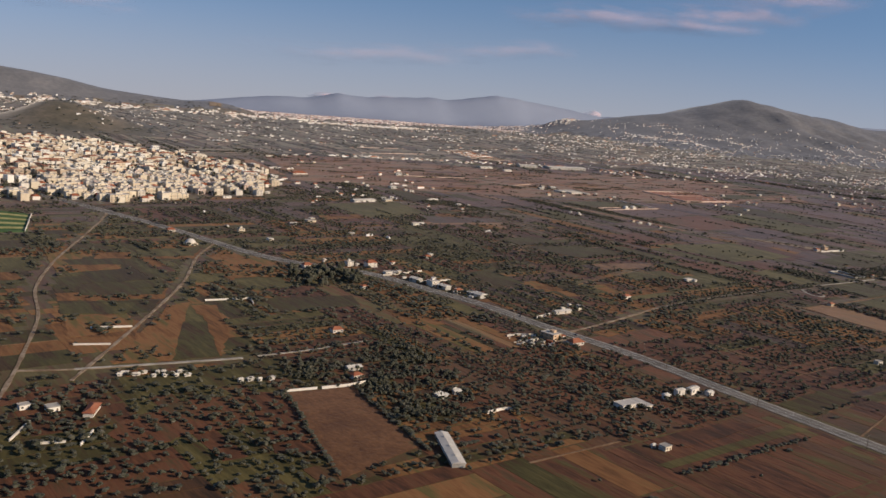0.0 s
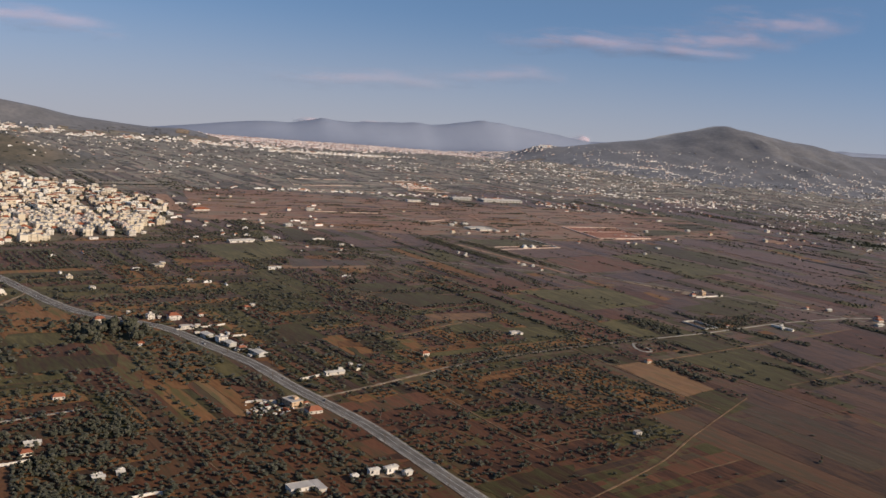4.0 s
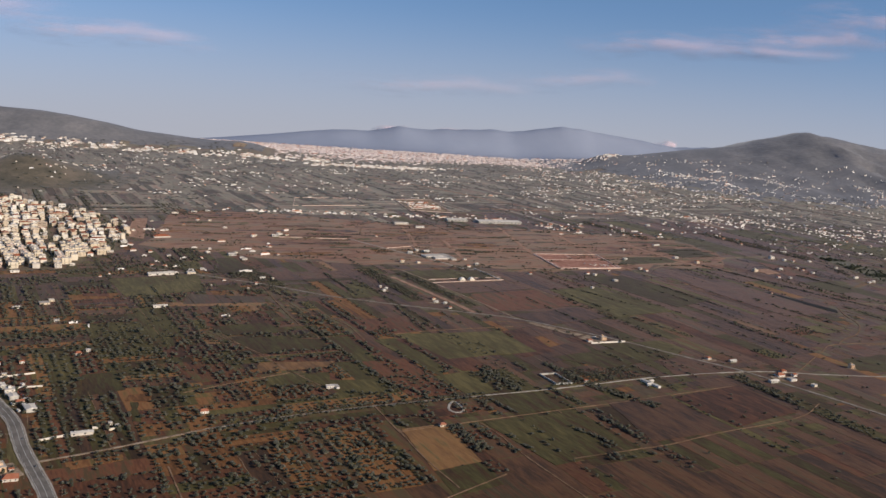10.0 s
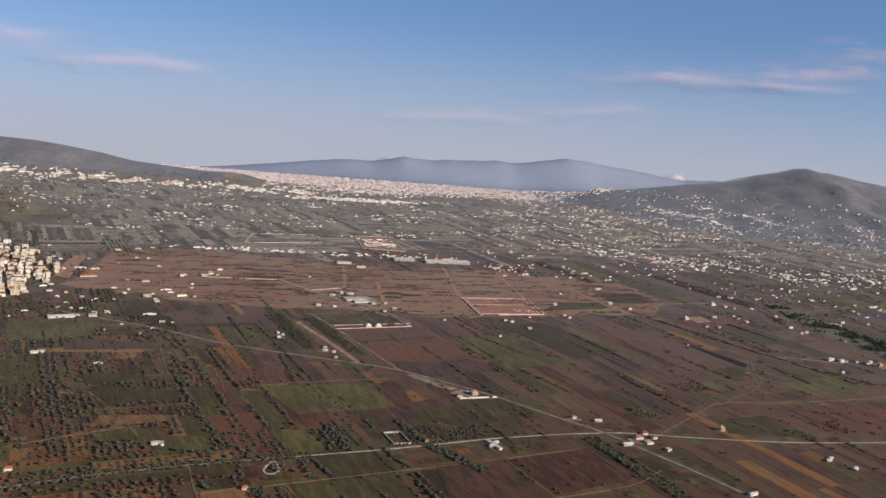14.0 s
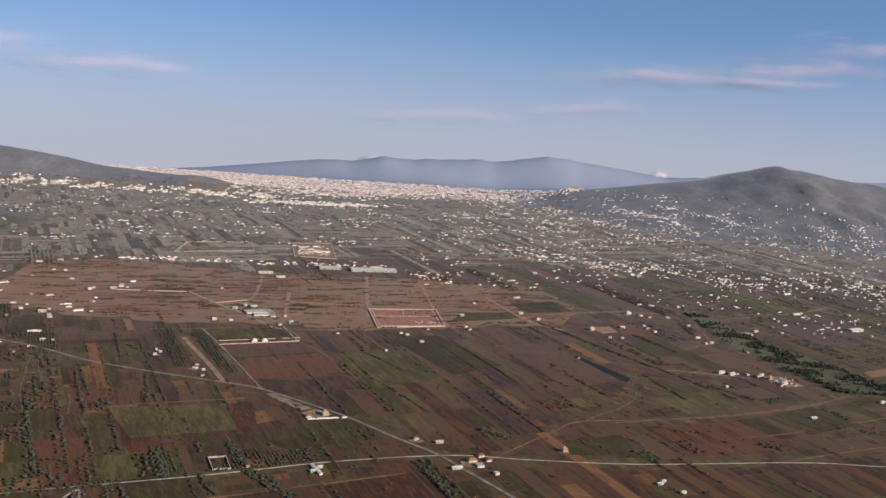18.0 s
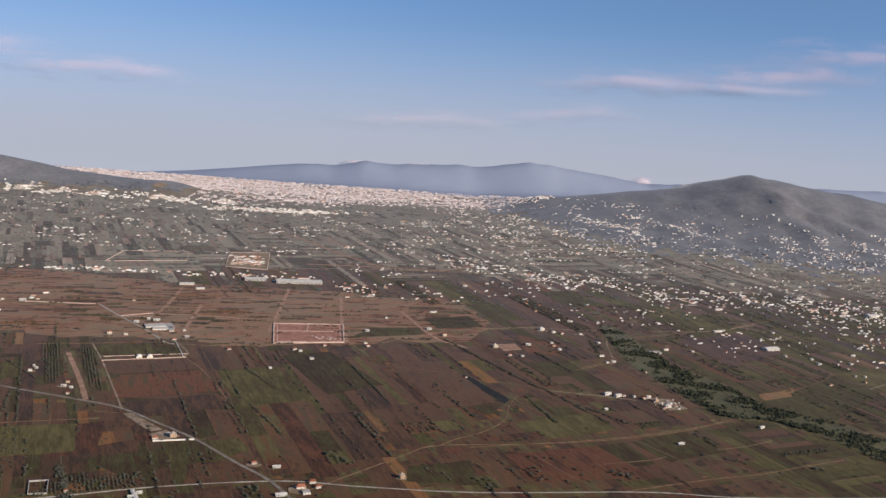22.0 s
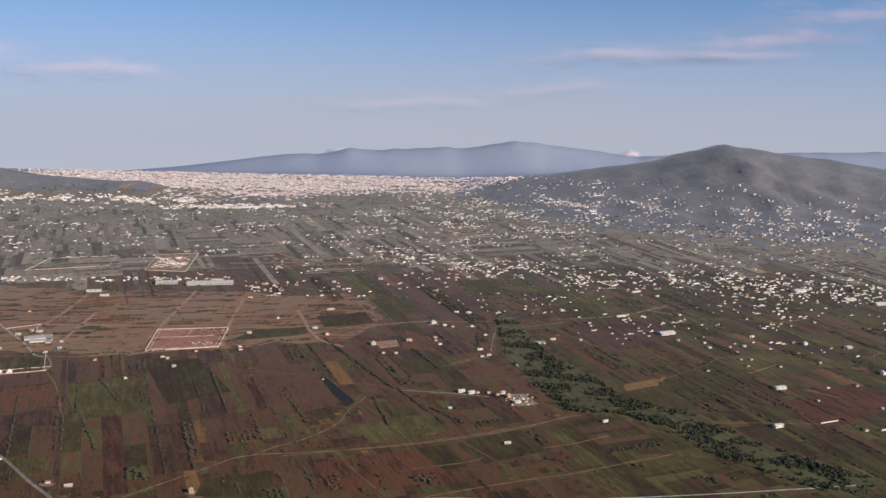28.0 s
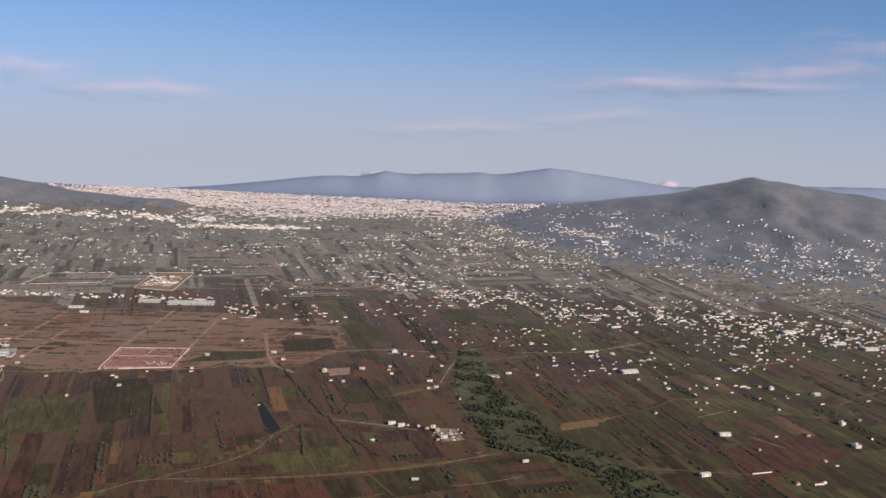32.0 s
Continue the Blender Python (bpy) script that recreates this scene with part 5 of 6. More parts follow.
for x, y, w in ((-564, 422, 2.4), (-560, 423, 3.0), (-556, 422.5, 1.8), (-551, 424, 2.6), (-483, 402, 4.2), (-474, 407, 2.2), (-413, 342, 2.0), (-410, 340, 2.6)):
    put(shed("shed", w, w * 0.55, 1.1, M_concrete, M_metal, "small grey shed with a pale metal roof", 0.15), x, y, 30)
put(shed("long_building", 19, 2.6, 1.3, M_white, M_metal, "long low white farm building beside a lane", 0.16, "farm building"), 24, 674, -62)
put(shed("workshop", 22, 8, 2.2, M_white, M_metal, "long pale workshop on fallow land", 0.1, "workshop"), -126, 1418, 12)
put(shed("workshop", 13, 6, 2.0, M_white, M_metal, "small pale workshop on fallow land", 0.12, "workshop"), -99, 1392, 12)
put(shed("factory", 74, 22, 3.0, M_concrete, M_metal, "large grey factory hall with a shallow metal roof", 0.06, "factory"), 38, 1488, 12)
put(shed("factory", 34, 16, 3.2, M_concrete, M_metal, "low grey factory hall beside a larger one", 0.05, "factory"), -32, 1484, 12)

# ---------------------------------------------------------------- the town
def town_kind(i, detail):
    w, d, floors = ((8.2, 6.6, 3), (9.4, 7.0, 4), (6.6, 6.2, 2), (8.0, 7.6, 3), (11.5, 7.0, 4), (7.0, 7.0, 3))[i]
    mat = (M_cream, M_cream, M_white, M_rose, M_cream, M_white)[i]
    tone = ("cream", "cream", "white", "rose", "cream", "white")[i]
    word = ("two", "three", "four")[floors - 2]
    if i == 2:
        return house("town_house", w, d, floors, "hip", mat, f"{tone} {word}-storey town house with a red tiled roof", "town houses", 2, detail)
    return house("apartment_block", w, d, floors, "flat", mat, f"{tone} {word}-storey apartment block with balconies and roof hut", "town houses", 2, detail, True, True)


lots = []
for i, a in enumerate(np.arange(-1000, 900, 9.8)):
    for j, q in enumerate(np.arange(400, 2000, 9.4)):
        a2, q2 = a + 3.4 * (i // 3) + rng.uniform(-1.1, 1.1) + 6 * math.sin(q / 70), q + 3.0 * (j // 5) + rng.uniform(-1.1, 1.1) + 5 * math.sin(a / 55)
        x, y = to_xy(a2, q2)
        if inside(x, y, TOWN) and near_line(x, y, HIGHWAY) > 9 and near_line(x, y, [(-505, 960), (-560, 1110), (-600, 1330)]) > 4 and rng.random() < 0.8:
            lots.append((x, y))
lots = np.array(lots)
edge = np.array([near_line(x, y, TOWN + TOWN[:1]) for x, y in lots])
lots = lots[(edge > 25) | (rng.random(len(lots)) < 0.55)]
lots = lots[np.argsort(np.hypot(lots[:, 0] + 560, lots[:, 1] - 950))]
detailed = [town_kind(i, True) for i in range(6)]
plain = [town_kind(i, False) for i in range(6)]
for k in range(6):
    put(detailed[k], *lots[k], 22)
    put(plain[k], *lots[90 + k], 22)
for k in range(6, 90):
    p = pose(*lots[k], float(height(*lots[k])) + 0.15, 0, 0, 22 + 90 * int(rng.choice([0, 0, 1, -1])) + rng.uniform(-4, 4))
    copy_thing(detailed[int(rng.integers(6))], p)
for k in range(96, 250):
    p = pose(*lots[k], float(height(*lots[k])) + 0.15, 0, 0, 22 + 90 * int(rng.choice([0, 0, 1, -1])) + rng.uniform(-4, 4))
    copy_thing(plain[int(rng.integers(6))], p)


def far_houses(name, xs, ys, label, size=(4.0, 7.5), tall=(1.6, 3.6), tiled=0.25, turn=22.0, flats=False, mat=None):
    """Many small houses as one object: bodies with a roof hut or a hipped roof."""
    n = len(xs)
    zs = height(xs, ys)
    w, d, h = rng.uniform(*size, n) * np.exp(rng.normal(0, 0.3, n)) * (1.0 if flats else 1.4), rng.uniform(*size, n) * (0.75 if flats else 0.42), rng.uniform(*tall, n)
    big = rng.random(n) < 0.06
    w = np.where(big, w * 2.2, w)
    deg = turn + np.where(rng.random(n) < (0.5 if flats else 0.12), 90, 0) + rng.uniform(-14, 14, n)
    shape = turned(BOX_V, xs, ys, zs - 2.0, w, d, h + 2.0, deg)
    root = empty(name, 0, 0, 0)
    tagged(root, label, "houses", kind="stuff")
    verts, count = [shape.reshape(-1, 3)], n
    hut = np.where(rng.random(n) > tiled)[0]
    hv = turned(BOX_V, xs[hut], ys[hut], zs[hut] + h[hut] - 0.1, w[hut] * 0.4, d[hut] * 0.45, np.full(len(hut), 0.7), deg[hut])
    v = np.vstack([verts[0], hv.reshape(-1, 3)])
    under("walls", mesh_of("walls", v, faces_of(BOX_F, n + len(hut), 8), mat or M_houses), root)
    t = np.setdiff1d(np.arange(n), hut)
    if len(t):
        HIP_V = np.array([(-.55, -.55, 0), (.55, -.55, 0), (.55, .55, 0), (-.55, .55, 0), (-.2, 0, 1), (.2, 0, 1)])
        HIP_F = np.array([(0, 1, 5, 4), (1, 2, 5, 5), (2, 3, 4, 5), (3, 0, 4, 4)])
        HIP_T = np.array([(0, 1, 5), (0, 5, 4), (1, 2, 5), (2, 3, 4), (2, 4, 5), (3, 0, 4)])
        tv = turned(HIP_V, xs[t], ys[t], zs[t] + h[t] + 0.02, w[t], d[t], np.full(len(t), 1.2), deg[t])
        under("roofs", mesh_of("roofs", tv.reshape(-1, 3), faces_of(HIP_T, len(t), 6), M_tiles), root)
    if flats:
        bands = []
        for f in range(2):
            zf = zs + h * (0.3 + 0.4 * f)
            for sgn in (-1, 1):
                ang = np.radians(deg)
                ox, oy = -np.sin(ang) * (d / 2) * sgn, np.cos(ang) * (d / 2) * sgn
                for side in (-0.25, 0.25):
                    bands.append(turned(BOX_V, xs + ox + np.cos(ang) * w * side, ys + oy + np.sin(ang) * w * side, zf, w * 0.26, np.full(n, 0.12), np.full(n, 0.6), deg).reshape(-1, 3))
        bv = np.vstack(bands)
        under("windows", mesh_of("windows", bv, faces_of(BOX_F, len(bv) // 8, 8), M_glass), root)
    return root


rest = lots[250:]
far_houses("town_houses", rest[:, 0], rest[:, 1], "dense pale apartment blocks of a small town", (6.0, 10.5), (1.8, 7.4), 0.25, flats=True, mat=M_townwalls)


def scatter(n, box, weight, seed):
    """Points in a box, kept by a weight of x and y."""
    r = np.random.default_rng(seed)
    x, y = r.uniform(box[0], box[1], n), r.uniform(box[2], box[3], n)
    keep = r.random(n) < weight(x, y)
    return x[keep], y[keep]


def blob(x, y, cx, cy, rx, ry):
    return np.exp(-(((x - cx) / rx) ** 2 + ((y - cy) / ry) ** 2))


def clump(x, y, size, seed, low=0.0):
    return np.clip(waves(x, y, size, seed) * 0.9 + low, 0, 1)


BELT = [(300, 1790), (454, 1690), (560, 1665), (656, 1605), (800, 1597), (890, 1579), (942, 1510), (1142, 1500), (1400, 1480)]
xs, ys = scatter(8500, (280, 1450, 1400, 1850), lambda x, y: 0.75 * np.exp(-(near_line(x, y, BELT) / 58) ** 2) * (0.12 + 1.1 * clump(x, y, 80, 21, 0.25)), 31)
far_houses("village_houses", xs, ys, "white village houses and workshops strung along a road", (1.6, 4.4), (0.7, 1.4), 0.12)
xs, ys = scatter(1500, (780, 1350, 1430, 1760), lambda x, y: 0.7 * blob(x, y, 985, 1585, 130, 75) * (0.4 + clump(x, y, 70, 22, 0.4)), 32)
far_houses("village_houses", xs, ys, "pale houses crowded in a hillside village", (2.2, 5.0), (1.0, 2.0), 0.3)
xs, ys = scatter(24000, (250, 1200, 1900, 2800), lambda x, y: 0.8 * np.maximum(np.maximum(0.35 * blob(x, y, 980, 2480, 130, 90), 0.9 * blob(x, y, 790, 2380, 190, 260)), 0.55 * blob(x, y, 520, 2250, 240, 330)) * np.clip(waves(x, y, 150, 23) * 0.8 + 0.25, 0, 1) * (0.3 + clump(x, y, 50, 27, 0.4)) * smooth(70, 42, height(x, y)), 33)
far_houses("hillside_houses", xs, ys, "white houses scattered up a mountain's foot", (1.8, 4.2), (0.6, 1.3), 0.2)
xs, ys = scatter(8600, (1040, 1800, 1860, 2480), lambda x, y: 0.9 * blob(x, y, 1290, 2130, 210, 180) * np.clip(waves(x, y, 120, 24) * 0.8 + 0.35, 0, 1) * smooth(60, 40, height(x, y)), 34)
far_houses("hillside_houses", xs, ys, "white houses scattered over a bare slope", (1.8, 4.2), (0.6, 1.3), 0.2)
xs, ys = scatter(48000, (-1500, 1200, 1180, 2450), lambda x, y: 0.6 * smooth(1460, 1750, y + 420 * smooth(250, 650, x)) * np.clip(waves(x, y, 170, 25) * 0.8 + 0.22, 0, 1) * (0.08 + 1.2 * clump(x, y, 60, 28, 0.08)) * (1.05 + 0.35 * smooth(0, 400, x)), 35)
ok = free_of_plan(xs, ys, 3) & ~inside(xs, ys, far_plot) & ~inside(xs, ys, plot_2)
far_houses("plain_houses", xs[ok], ys[ok], "white houses scattered over the plain among trees", (1.5, 3.9), (0.6, 1.2), 0.1)
xs, ys = scatter(420, (-420, 60, 1440, 1570), lambda x, y: np.exp(-((y - 1500 - 0.14 * (x + 130)) / 16) ** 2), 36)
far_houses("roadside_houses", xs, ys, "row of white houses along a road", (2.0, 4.6), (0.9, 1.9), 0.35)
xs, ys = scatter(230, (60, 330, 1380, 1560), lambda x, y: blob(x, y, 175, 1465, 75, 40), 37)
far_houses("roadside_houses", xs, ys, "houses and sheds beside a factory", (2.2, 5.0), (0.9, 1.8), 0.5)
xs, ys = scatter(300, (-120, -30, 1580, 1725), lambda x, y: inside(x, y, [(-112, 1680), (-55, 1695), (-42, 1600), (-95, 1600)]) * 0.7, 38)
far_houses("yard_buildings", xs, ys, "low pale buildings with red roofs in a works yard", (3, 8), (0.9, 1.6), 0.45)
xs, ys = scatter(260, (840, 1350, 900, 1450), lambda x, y: clump(x, y, 130, 39, 0.1), 39)
far_houses("plain_houses", xs, ys, "white houses scattered over the eastern fields", (2.0, 4.3), (0.9, 1.9), 0.3)
xs, ys = scatter(300, (-560, -290, 1010, 1330), lambda x, y: 0.5 * clump(x, y, 90, 40, 0.0), 40)
ok = free_of_plan(xs, ys, 3)
far_houses("plain_houses", xs[ok], ys[ok], "houses scattered beside the town", (2.6, 6), (1.0, 2.2), 0.4)
xs, ys = scatter(170, (-640, -290, 700, 1010), lambda x, y: 0.5 * clump(x, y, 70, 54, 0.1), 54)
ok = free_of_plan(xs, ys, 3)
far_houses("roadside_houses", xs[ok], ys[ok], "small white houses scattered among scrub", (1.8, 4.2), (0.9, 1.7), 0.25)
xs, ys = scatter(420, (490, 670, 2700, 2810), lambda x, y: blob(x, y, 578, 2765, 45, 26), 48)
far_houses("hilltop_houses", xs, ys, "white houses crowded on a small hilltop", (1.8, 4.2), (0.8, 1.6), 0.2)
# the city in the gap between the ranges
xs, ys = scatter(120000, (-1300, 700, 2330, 3400), lambda x, y: np.clip(smooth(2420, 3000, y - 0.12 * x + 120 * waves(x, y, 420, 41)) * (0.2 + 0.6 * clump(x, y, 90, 42, 0.5)) * (0.3 + 0.7 * clump(x, y, 240, 46, 0.5)) * smooth(700, 60, x - 0.2 * (y - 3100)), 0, 1) * (height(x, y) < 9) * (y > 2690 - 400 * (x > -400)) * smooth(-1300, -900, x) * (1 - 0.5 * smooth(3050, 3400, y)), 41)
far_houses("city_blocks", xs, ys, "endless pale blocks of a city in the plain", (3, 6.5), (0.8, 2.0), 0.04, 30, mat=M_city)
xs, ys = scatter(5200, (-420, 120, 2230, 2520), lambda x, y: np.clip(1.5 * blob(x, y, -125, 2335 + 0.2 * (x + 125), 150, 38) - 0.2, 0, 1) * (0.2 + 0.8 * clump(x, y, 60, 43, 0.3)), 42)
far_houses("suburb_blocks", xs, ys, "crowded white blocks of a suburb", (4, 7), (1.6, 3.2), 0.08, 15)
xs, ys = scatter(11000, (-1600, -250, 2250, 2560), lambda x, y: np.clip(1.1 * np.exp(-((y - 2428 - 0.02 * x) / 42) ** 2), 0, 1) * np.clip(waves(x, y, 130, 44) * 0.8 + 0.3, 0, 1) * (0.3 + clump(x, y, 40, 45, 0.4)) * (height(x, y) < 20), 43)
far_houses("suburb_blocks", xs, ys, "pale blocks along a mountain's foot", (4, 7), (1.5, 3.0), 0.12, 15)

# ---------------------------------------------------------------- trees
def ico():
    bm = bmesh.new()
    bmesh.ops.create_icosphere(bm, subdivisions=1, radius=1.0)
    v = np.array([x.co[:] for x in bm.verts])
    f = np.array([[x.index for x in p.verts] for p in bm.faces])
    bm.free()
    return v, f


ICO_V, ICO_F = ico()


TUFT_F = np.array([(0, 1, 2), (0, 2, 3), (0, 3, 1), (1, 3, 2)])


def crown_shape(lumps, seed, tufts=0):
    """A crown of uneven lumps about a unit wide and high, standing at z 0."""
    r = np.random.default_rng(seed)
    vs, fs = [], []
    for k in range(lumps):
        a, out = r.uniform(0, 6.28), (0.0 if k == 0 else r.uniform(0.16, 0.34))
        size = r.uniform(0.2, 0.3) if lumps > 3 else r.uniform(0.3, 0.42)
        v = ICO_V * size * r.uniform(0.7, 1.25, (len(ICO_V), 1)) * (1, 1, 0.85)
        v = v + (out * math.cos(a), out * math.sin(a), 0.52 + r.uniform(-0.22, 0.2))
        fs.append(ICO_F + len(vs) * len(ICO_V))
        vs.append(v)
    for k in range(tufts):
        v = vs[k % lumps]
        c = v[r.integers(len(v))] * r.uniform(0.96, 1.1)
        side = r.normal(0, 1, (4, 3))
        side /= np.linalg.norm(side, axis=1)[:, None]
        fs.append(TUFT_F + lumps * len(ICO_V) + 4 * k)
        vs.append(c + side * r.uniform(0.06, 0.12))
    return np.vstack(vs), np.vstack(fs)


TRUNK_V = np.array([(0.07, 0, -0.1), (-0.035, 0.06, -0.1), (-0.035, -0.06, -0.1), (0.045, 0.02, 0.55), (-0.03, 0.05, 0.55), (-0.02, -0.04, 0.55)])
TRUNK_F = np.array([(0, 1, 4), (0, 4, 3), (1, 2, 5), (1, 5, 4), (2, 0, 3), (2, 3, 5)])


def grove(name, xs, ys, wide, high, lumps, mat, label, variants=5, trunks=True, base=0.1, tufts=0):
    """Trees past counting, as one object: crowns and trunks."""
    root = empty(name, 0, 0, 0)
    tagged(root, label, "trees", kind="stuff")
    zs = height(xs, ys) + base
    pick = rng.integers(variants, size=len(xs))
    vs, fs, at = [], [], 0
    for q in range(variants):
        v, f = crown_shape(lumps, 100 + q, tufts)
        i = np.where(pick == q)[0]
        if not len(i):
            continue
        t = turned(v, xs[i], ys[i], zs[i], wide[i], wide[i], high[i], rng.uniform(0, 360, len(i)))
        fs.append(faces_of(f, len(i), len(v)) + at)
        vs.append(t.reshape(-1, 3))
        at += len(vs[-1])
    under("crowns", mesh_of("crowns", np.vstack(vs), np.vstack(fs), mat), root)
    if trunks:
        t = turned(TRUNK_V, xs, ys, zs, wide, wide, high, rng.uniform(0, 360, len(xs)))
        under("trunks", mesh_of("trunks", t.reshape(-1, 3), faces_of(TRUNK_F, len(xs), 6), M_bark), root)
    return root


# olive trees in rows on the fields that carry them, bushes along field edges
tx, ty = [], []
hx, hy_ = [], []
grove_p = 0.05 + 0.62 * west + 0.04 * smooth(900, 1200, cy) * (1 - east)
dense = inside(cx, cy, [(-560, 330), (-480, 320), (-400, 330), (-350, 470), (-420, 580), (-520, 560)])
near_grove = inside(cx, cy, [(-480, 250), (-180, 420), (-150, 600), (-270, 760), (-480, 760), (-560, 560), (-520, 420)])
scrubby = inside(cx, cy, [(-600, 760), (-200, 690), (-180, 900), (-330, 1040), (-470, 1060), (-500, 960), (-640, 860)])
grove_p = np.where(scrubby, 0.55, grove_p) * np.where((cx > -330) & (cx < -120) & (cy > 820), 0.35, 1.0)
grove_p = np.where((cy < 430) & (cx < -480), 0.92, np.where(cx < -575, 0.5, np.where(dense | near_grove, 0.94, grove_p)))
for k in range(n):
    if cy[k] > 1500:
        break
    a, b, w, l = cells[k][:4]
    if rng.random() < grove_p[k] and crop_kind[k] != 4:
        gap = rng.uniform(4.6, 6.4) * (0.85 if dense[k] else 1.0)
        uu, vv = np.meshgrid(np.arange(-w / 2 + 1, w / 2 - 0.5, gap), np.arange(-l / 2 + 1, l / 2 - 0.5, gap * rng.uniform(0.7, 0.95)))
        uu, vv = uu.ravel() + rng.normal(0, 0.55, uu.size), vv.ravel() + rng.normal(0, 0.55, uu.size)
        keep = rng.random(uu.size) < rng.uniform(0.6, 0.95)
        x, y = to_xy(a + uu[keep], b + vv[keep])
        tx.append(x)
        ty.append(y)
    elif rng.random() < 0.30 + 0.2 * west[k]:
        m = int(l / rng.uniform(2.5, 9))
        x, y = to_xy(np.full(m, a + w / 2) + rng.normal(0, 0.4, m), b + rng.uniform(-l / 2, l / 2, m))
        hx.append(x)
        hy_.append(y)
for a, b in (((-517, 413), (-502, 345)), ((-547, 408), (-538, 326)), ((-511, 420), (-480, 430))):
    k = np.linspace(0, 1, 46)
    hx.append(a[0] + (b[0] - a[0]) * k + rng.normal(0, 0.3, 46))
    hy_.append(a[1] + (b[1] - a[1]) * k + rng.normal(0, 0.3, 46))

def hedge(a, b, wide):
    """A loose band of bushes and small trees from a to b."""
    long = math.hypot(b[0] - a[0], b[1] - a[1])
    m = int(long * max(2.0, wide) / 5.0)
    k, off = rng.random(m), rng.uniform(-0.5, 0.5, m) * wide
    hx.append(a[0] + (b[0] - a[0]) * k - (b[1] - a[1]) / long * off)
    hy_.append(a[1] + (b[1] - a[1]) * k + (b[0] - a[0]) / long * off)


hedge((-106, 699), (-82, 646), 7)
hedge((-60, 656), (-43, 620), 4)
hedge((-51, 719), (-31, 677), 7)
hedge((-27, 668), (13, 622), 10)
hedge((-110, 630), (-96, 599), 4)
hedge((-120, 625), (-107, 594), 5)
hedge((-144, 574), (-128, 532), 12)
hedge((-129, 578), (-108, 531), 5)
hedge((-38, 598), (-19, 558), 4)
hedge((-64, 578), (-35, 542), 3)
hedge((-175, 653), (-153, 624), 4)
hedge((-156, 676), (-138, 632), 2)
hedge((106, 687), (124, 649), 5)
hedge((-163, 889), (-140, 806), 3)
hedge((271, 1193), (375, 1011), 4)
hedge((357, 978), (381, 896), 3)
hedge((389, 1160), (424, 1084), 4)
hedge((379, 1011), (436, 908), 3)
hedge((410, 962), (456, 910), 3)
hedge((255, 991), (299, 898), 2)
hedge((473, 1242), (474, 1174), 3)
hedge((-235, 1027), (-198, 923), 3)
hedge((-254, 822), (-176, 642), 3)
hedge((-226, 888), (-194, 816), 2)
hedge((-242, 858), (-188, 731), 3)
hedge((-48, 714), (-27, 671), 3)
hedge((-210, 985), (-157, 931), 2)
hedge((-105, 694), (-83, 643), 3)
hedge((42, 1015), (93, 939), 2)
hedge((71, 896), (114, 819), 2)
hedge((-159, 698), (-131, 628), 2)
# lines of low scrub across the fallow land, bushes round a garden, and a hedge beside a crop strip
for k in range(240):
    a, b = rng.uniform(-460, 330), rng.uniform(1095, 1450)
    m = int(rng.integers(3, 15))
    d, lean = np.arange(m) * rng.uniform(1.6, 3.4), radians(rng.normal(11, 5))
    x, y = a + d * math.cos(lean) + rng.normal(0, 0.9, m), b + d * math.sin(lean) + rng.normal(0, 1.0, m)
    ok = inside(x, y, FALLOW)
    hx.append(x[ok])
    hy_.append(y[ok])
m = 90
x, y = rng.uniform(-668, -612, m), rng.uniform(355, 412, m)
ok = inside(x, y, [(-654, 414), (-624, 418), (-619, 362), (-644, 359)])
tx.append(x[ok])
ty.append(y[ok])
verge = curve_points(ROAD_F[2:7], 2.2)
for off in (-2.3, 2.3, 3.4, -3.6):
    d = np.gradient(verge, axis=0)
    d /= np.hypot(d[:, 0], d[:, 1])[:, None]
    keep = rng.random(len(verge)) < 0.5
    hx.append((verge[:, 0] - d[:, 1] * off + rng.normal(0, 0.5, len(verge)))[keep])
    hy_.append((verge[:, 1] + d[:, 0] * off + rng.normal(0, 0.5, len(verge)))[keep])
k = np.linspace(0, 1, 40)
hx.append([(-414, 317), (-339, 346)][0][0] + ([(-414, 317), (-339, 346)][1][0] - [(-414, 317), (-339, 346)][0][0]) * k + rng.normal(0, 0.6, 40))
hy_.append([(-414, 317), (-339, 346)][0][1] + ([(-414, 317), (-339, 346)][1][1] - [(-414, 317), (-339, 346)][0][1]) * k + rng.normal(0, 0.6, 40))
for a, b in [[(-295, 952), (-262, 886)], [(-292, 961), (-260, 898)], [(-314, 927), (-295, 924)]]:
    k = np.linspace(0, 1, 30)
    hx.append(a[0] + (b[0] - a[0]) * k + rng.normal(0, 1.2, 30))
    hy_.append(a[1] + (b[1] - a[1]) * k + rng.normal(0, 1.2, 30))
# orchards beside the lanes: small trees in close rows
ox_, oy_ = [], []
for poly in ([(-55, 660), (-37, 701), (14, 714), (20, 688), (-34, 659)], [(-110, 703), (-98, 706), (-76, 660), (-88, 654)], [(-203, 1059), (-143, 918), (-129, 918), (-182, 1065)], [(-155, 1047), (-95, 915), (-80, 905), (-136, 1053)],
             [(-330, 1010), (-300, 1015), (-270, 950), (-300, 945)], [(190, 905), (205, 915), (250, 830), (235, 825)]):
    uu, vv = np.meshgrid(np.arange(-300, 500, 3.0), np.arange(500, 1200, 1.9))
    x, y = to_xy(uu.ravel() + rng.normal(0, 0.25, uu.size), vv.ravel() + rng.normal(0, 0.3, uu.size))
    keep = inside(x, y, poly) & (rng.random(x.size) < 0.6)
    ox_.append(x[keep])
    oy_.append(y[keep])
ox_, oy_ = np.concatenate(ox_), np.concatenate(oy_)
ok = free_of_plan(ox_, oy_, 1.0)
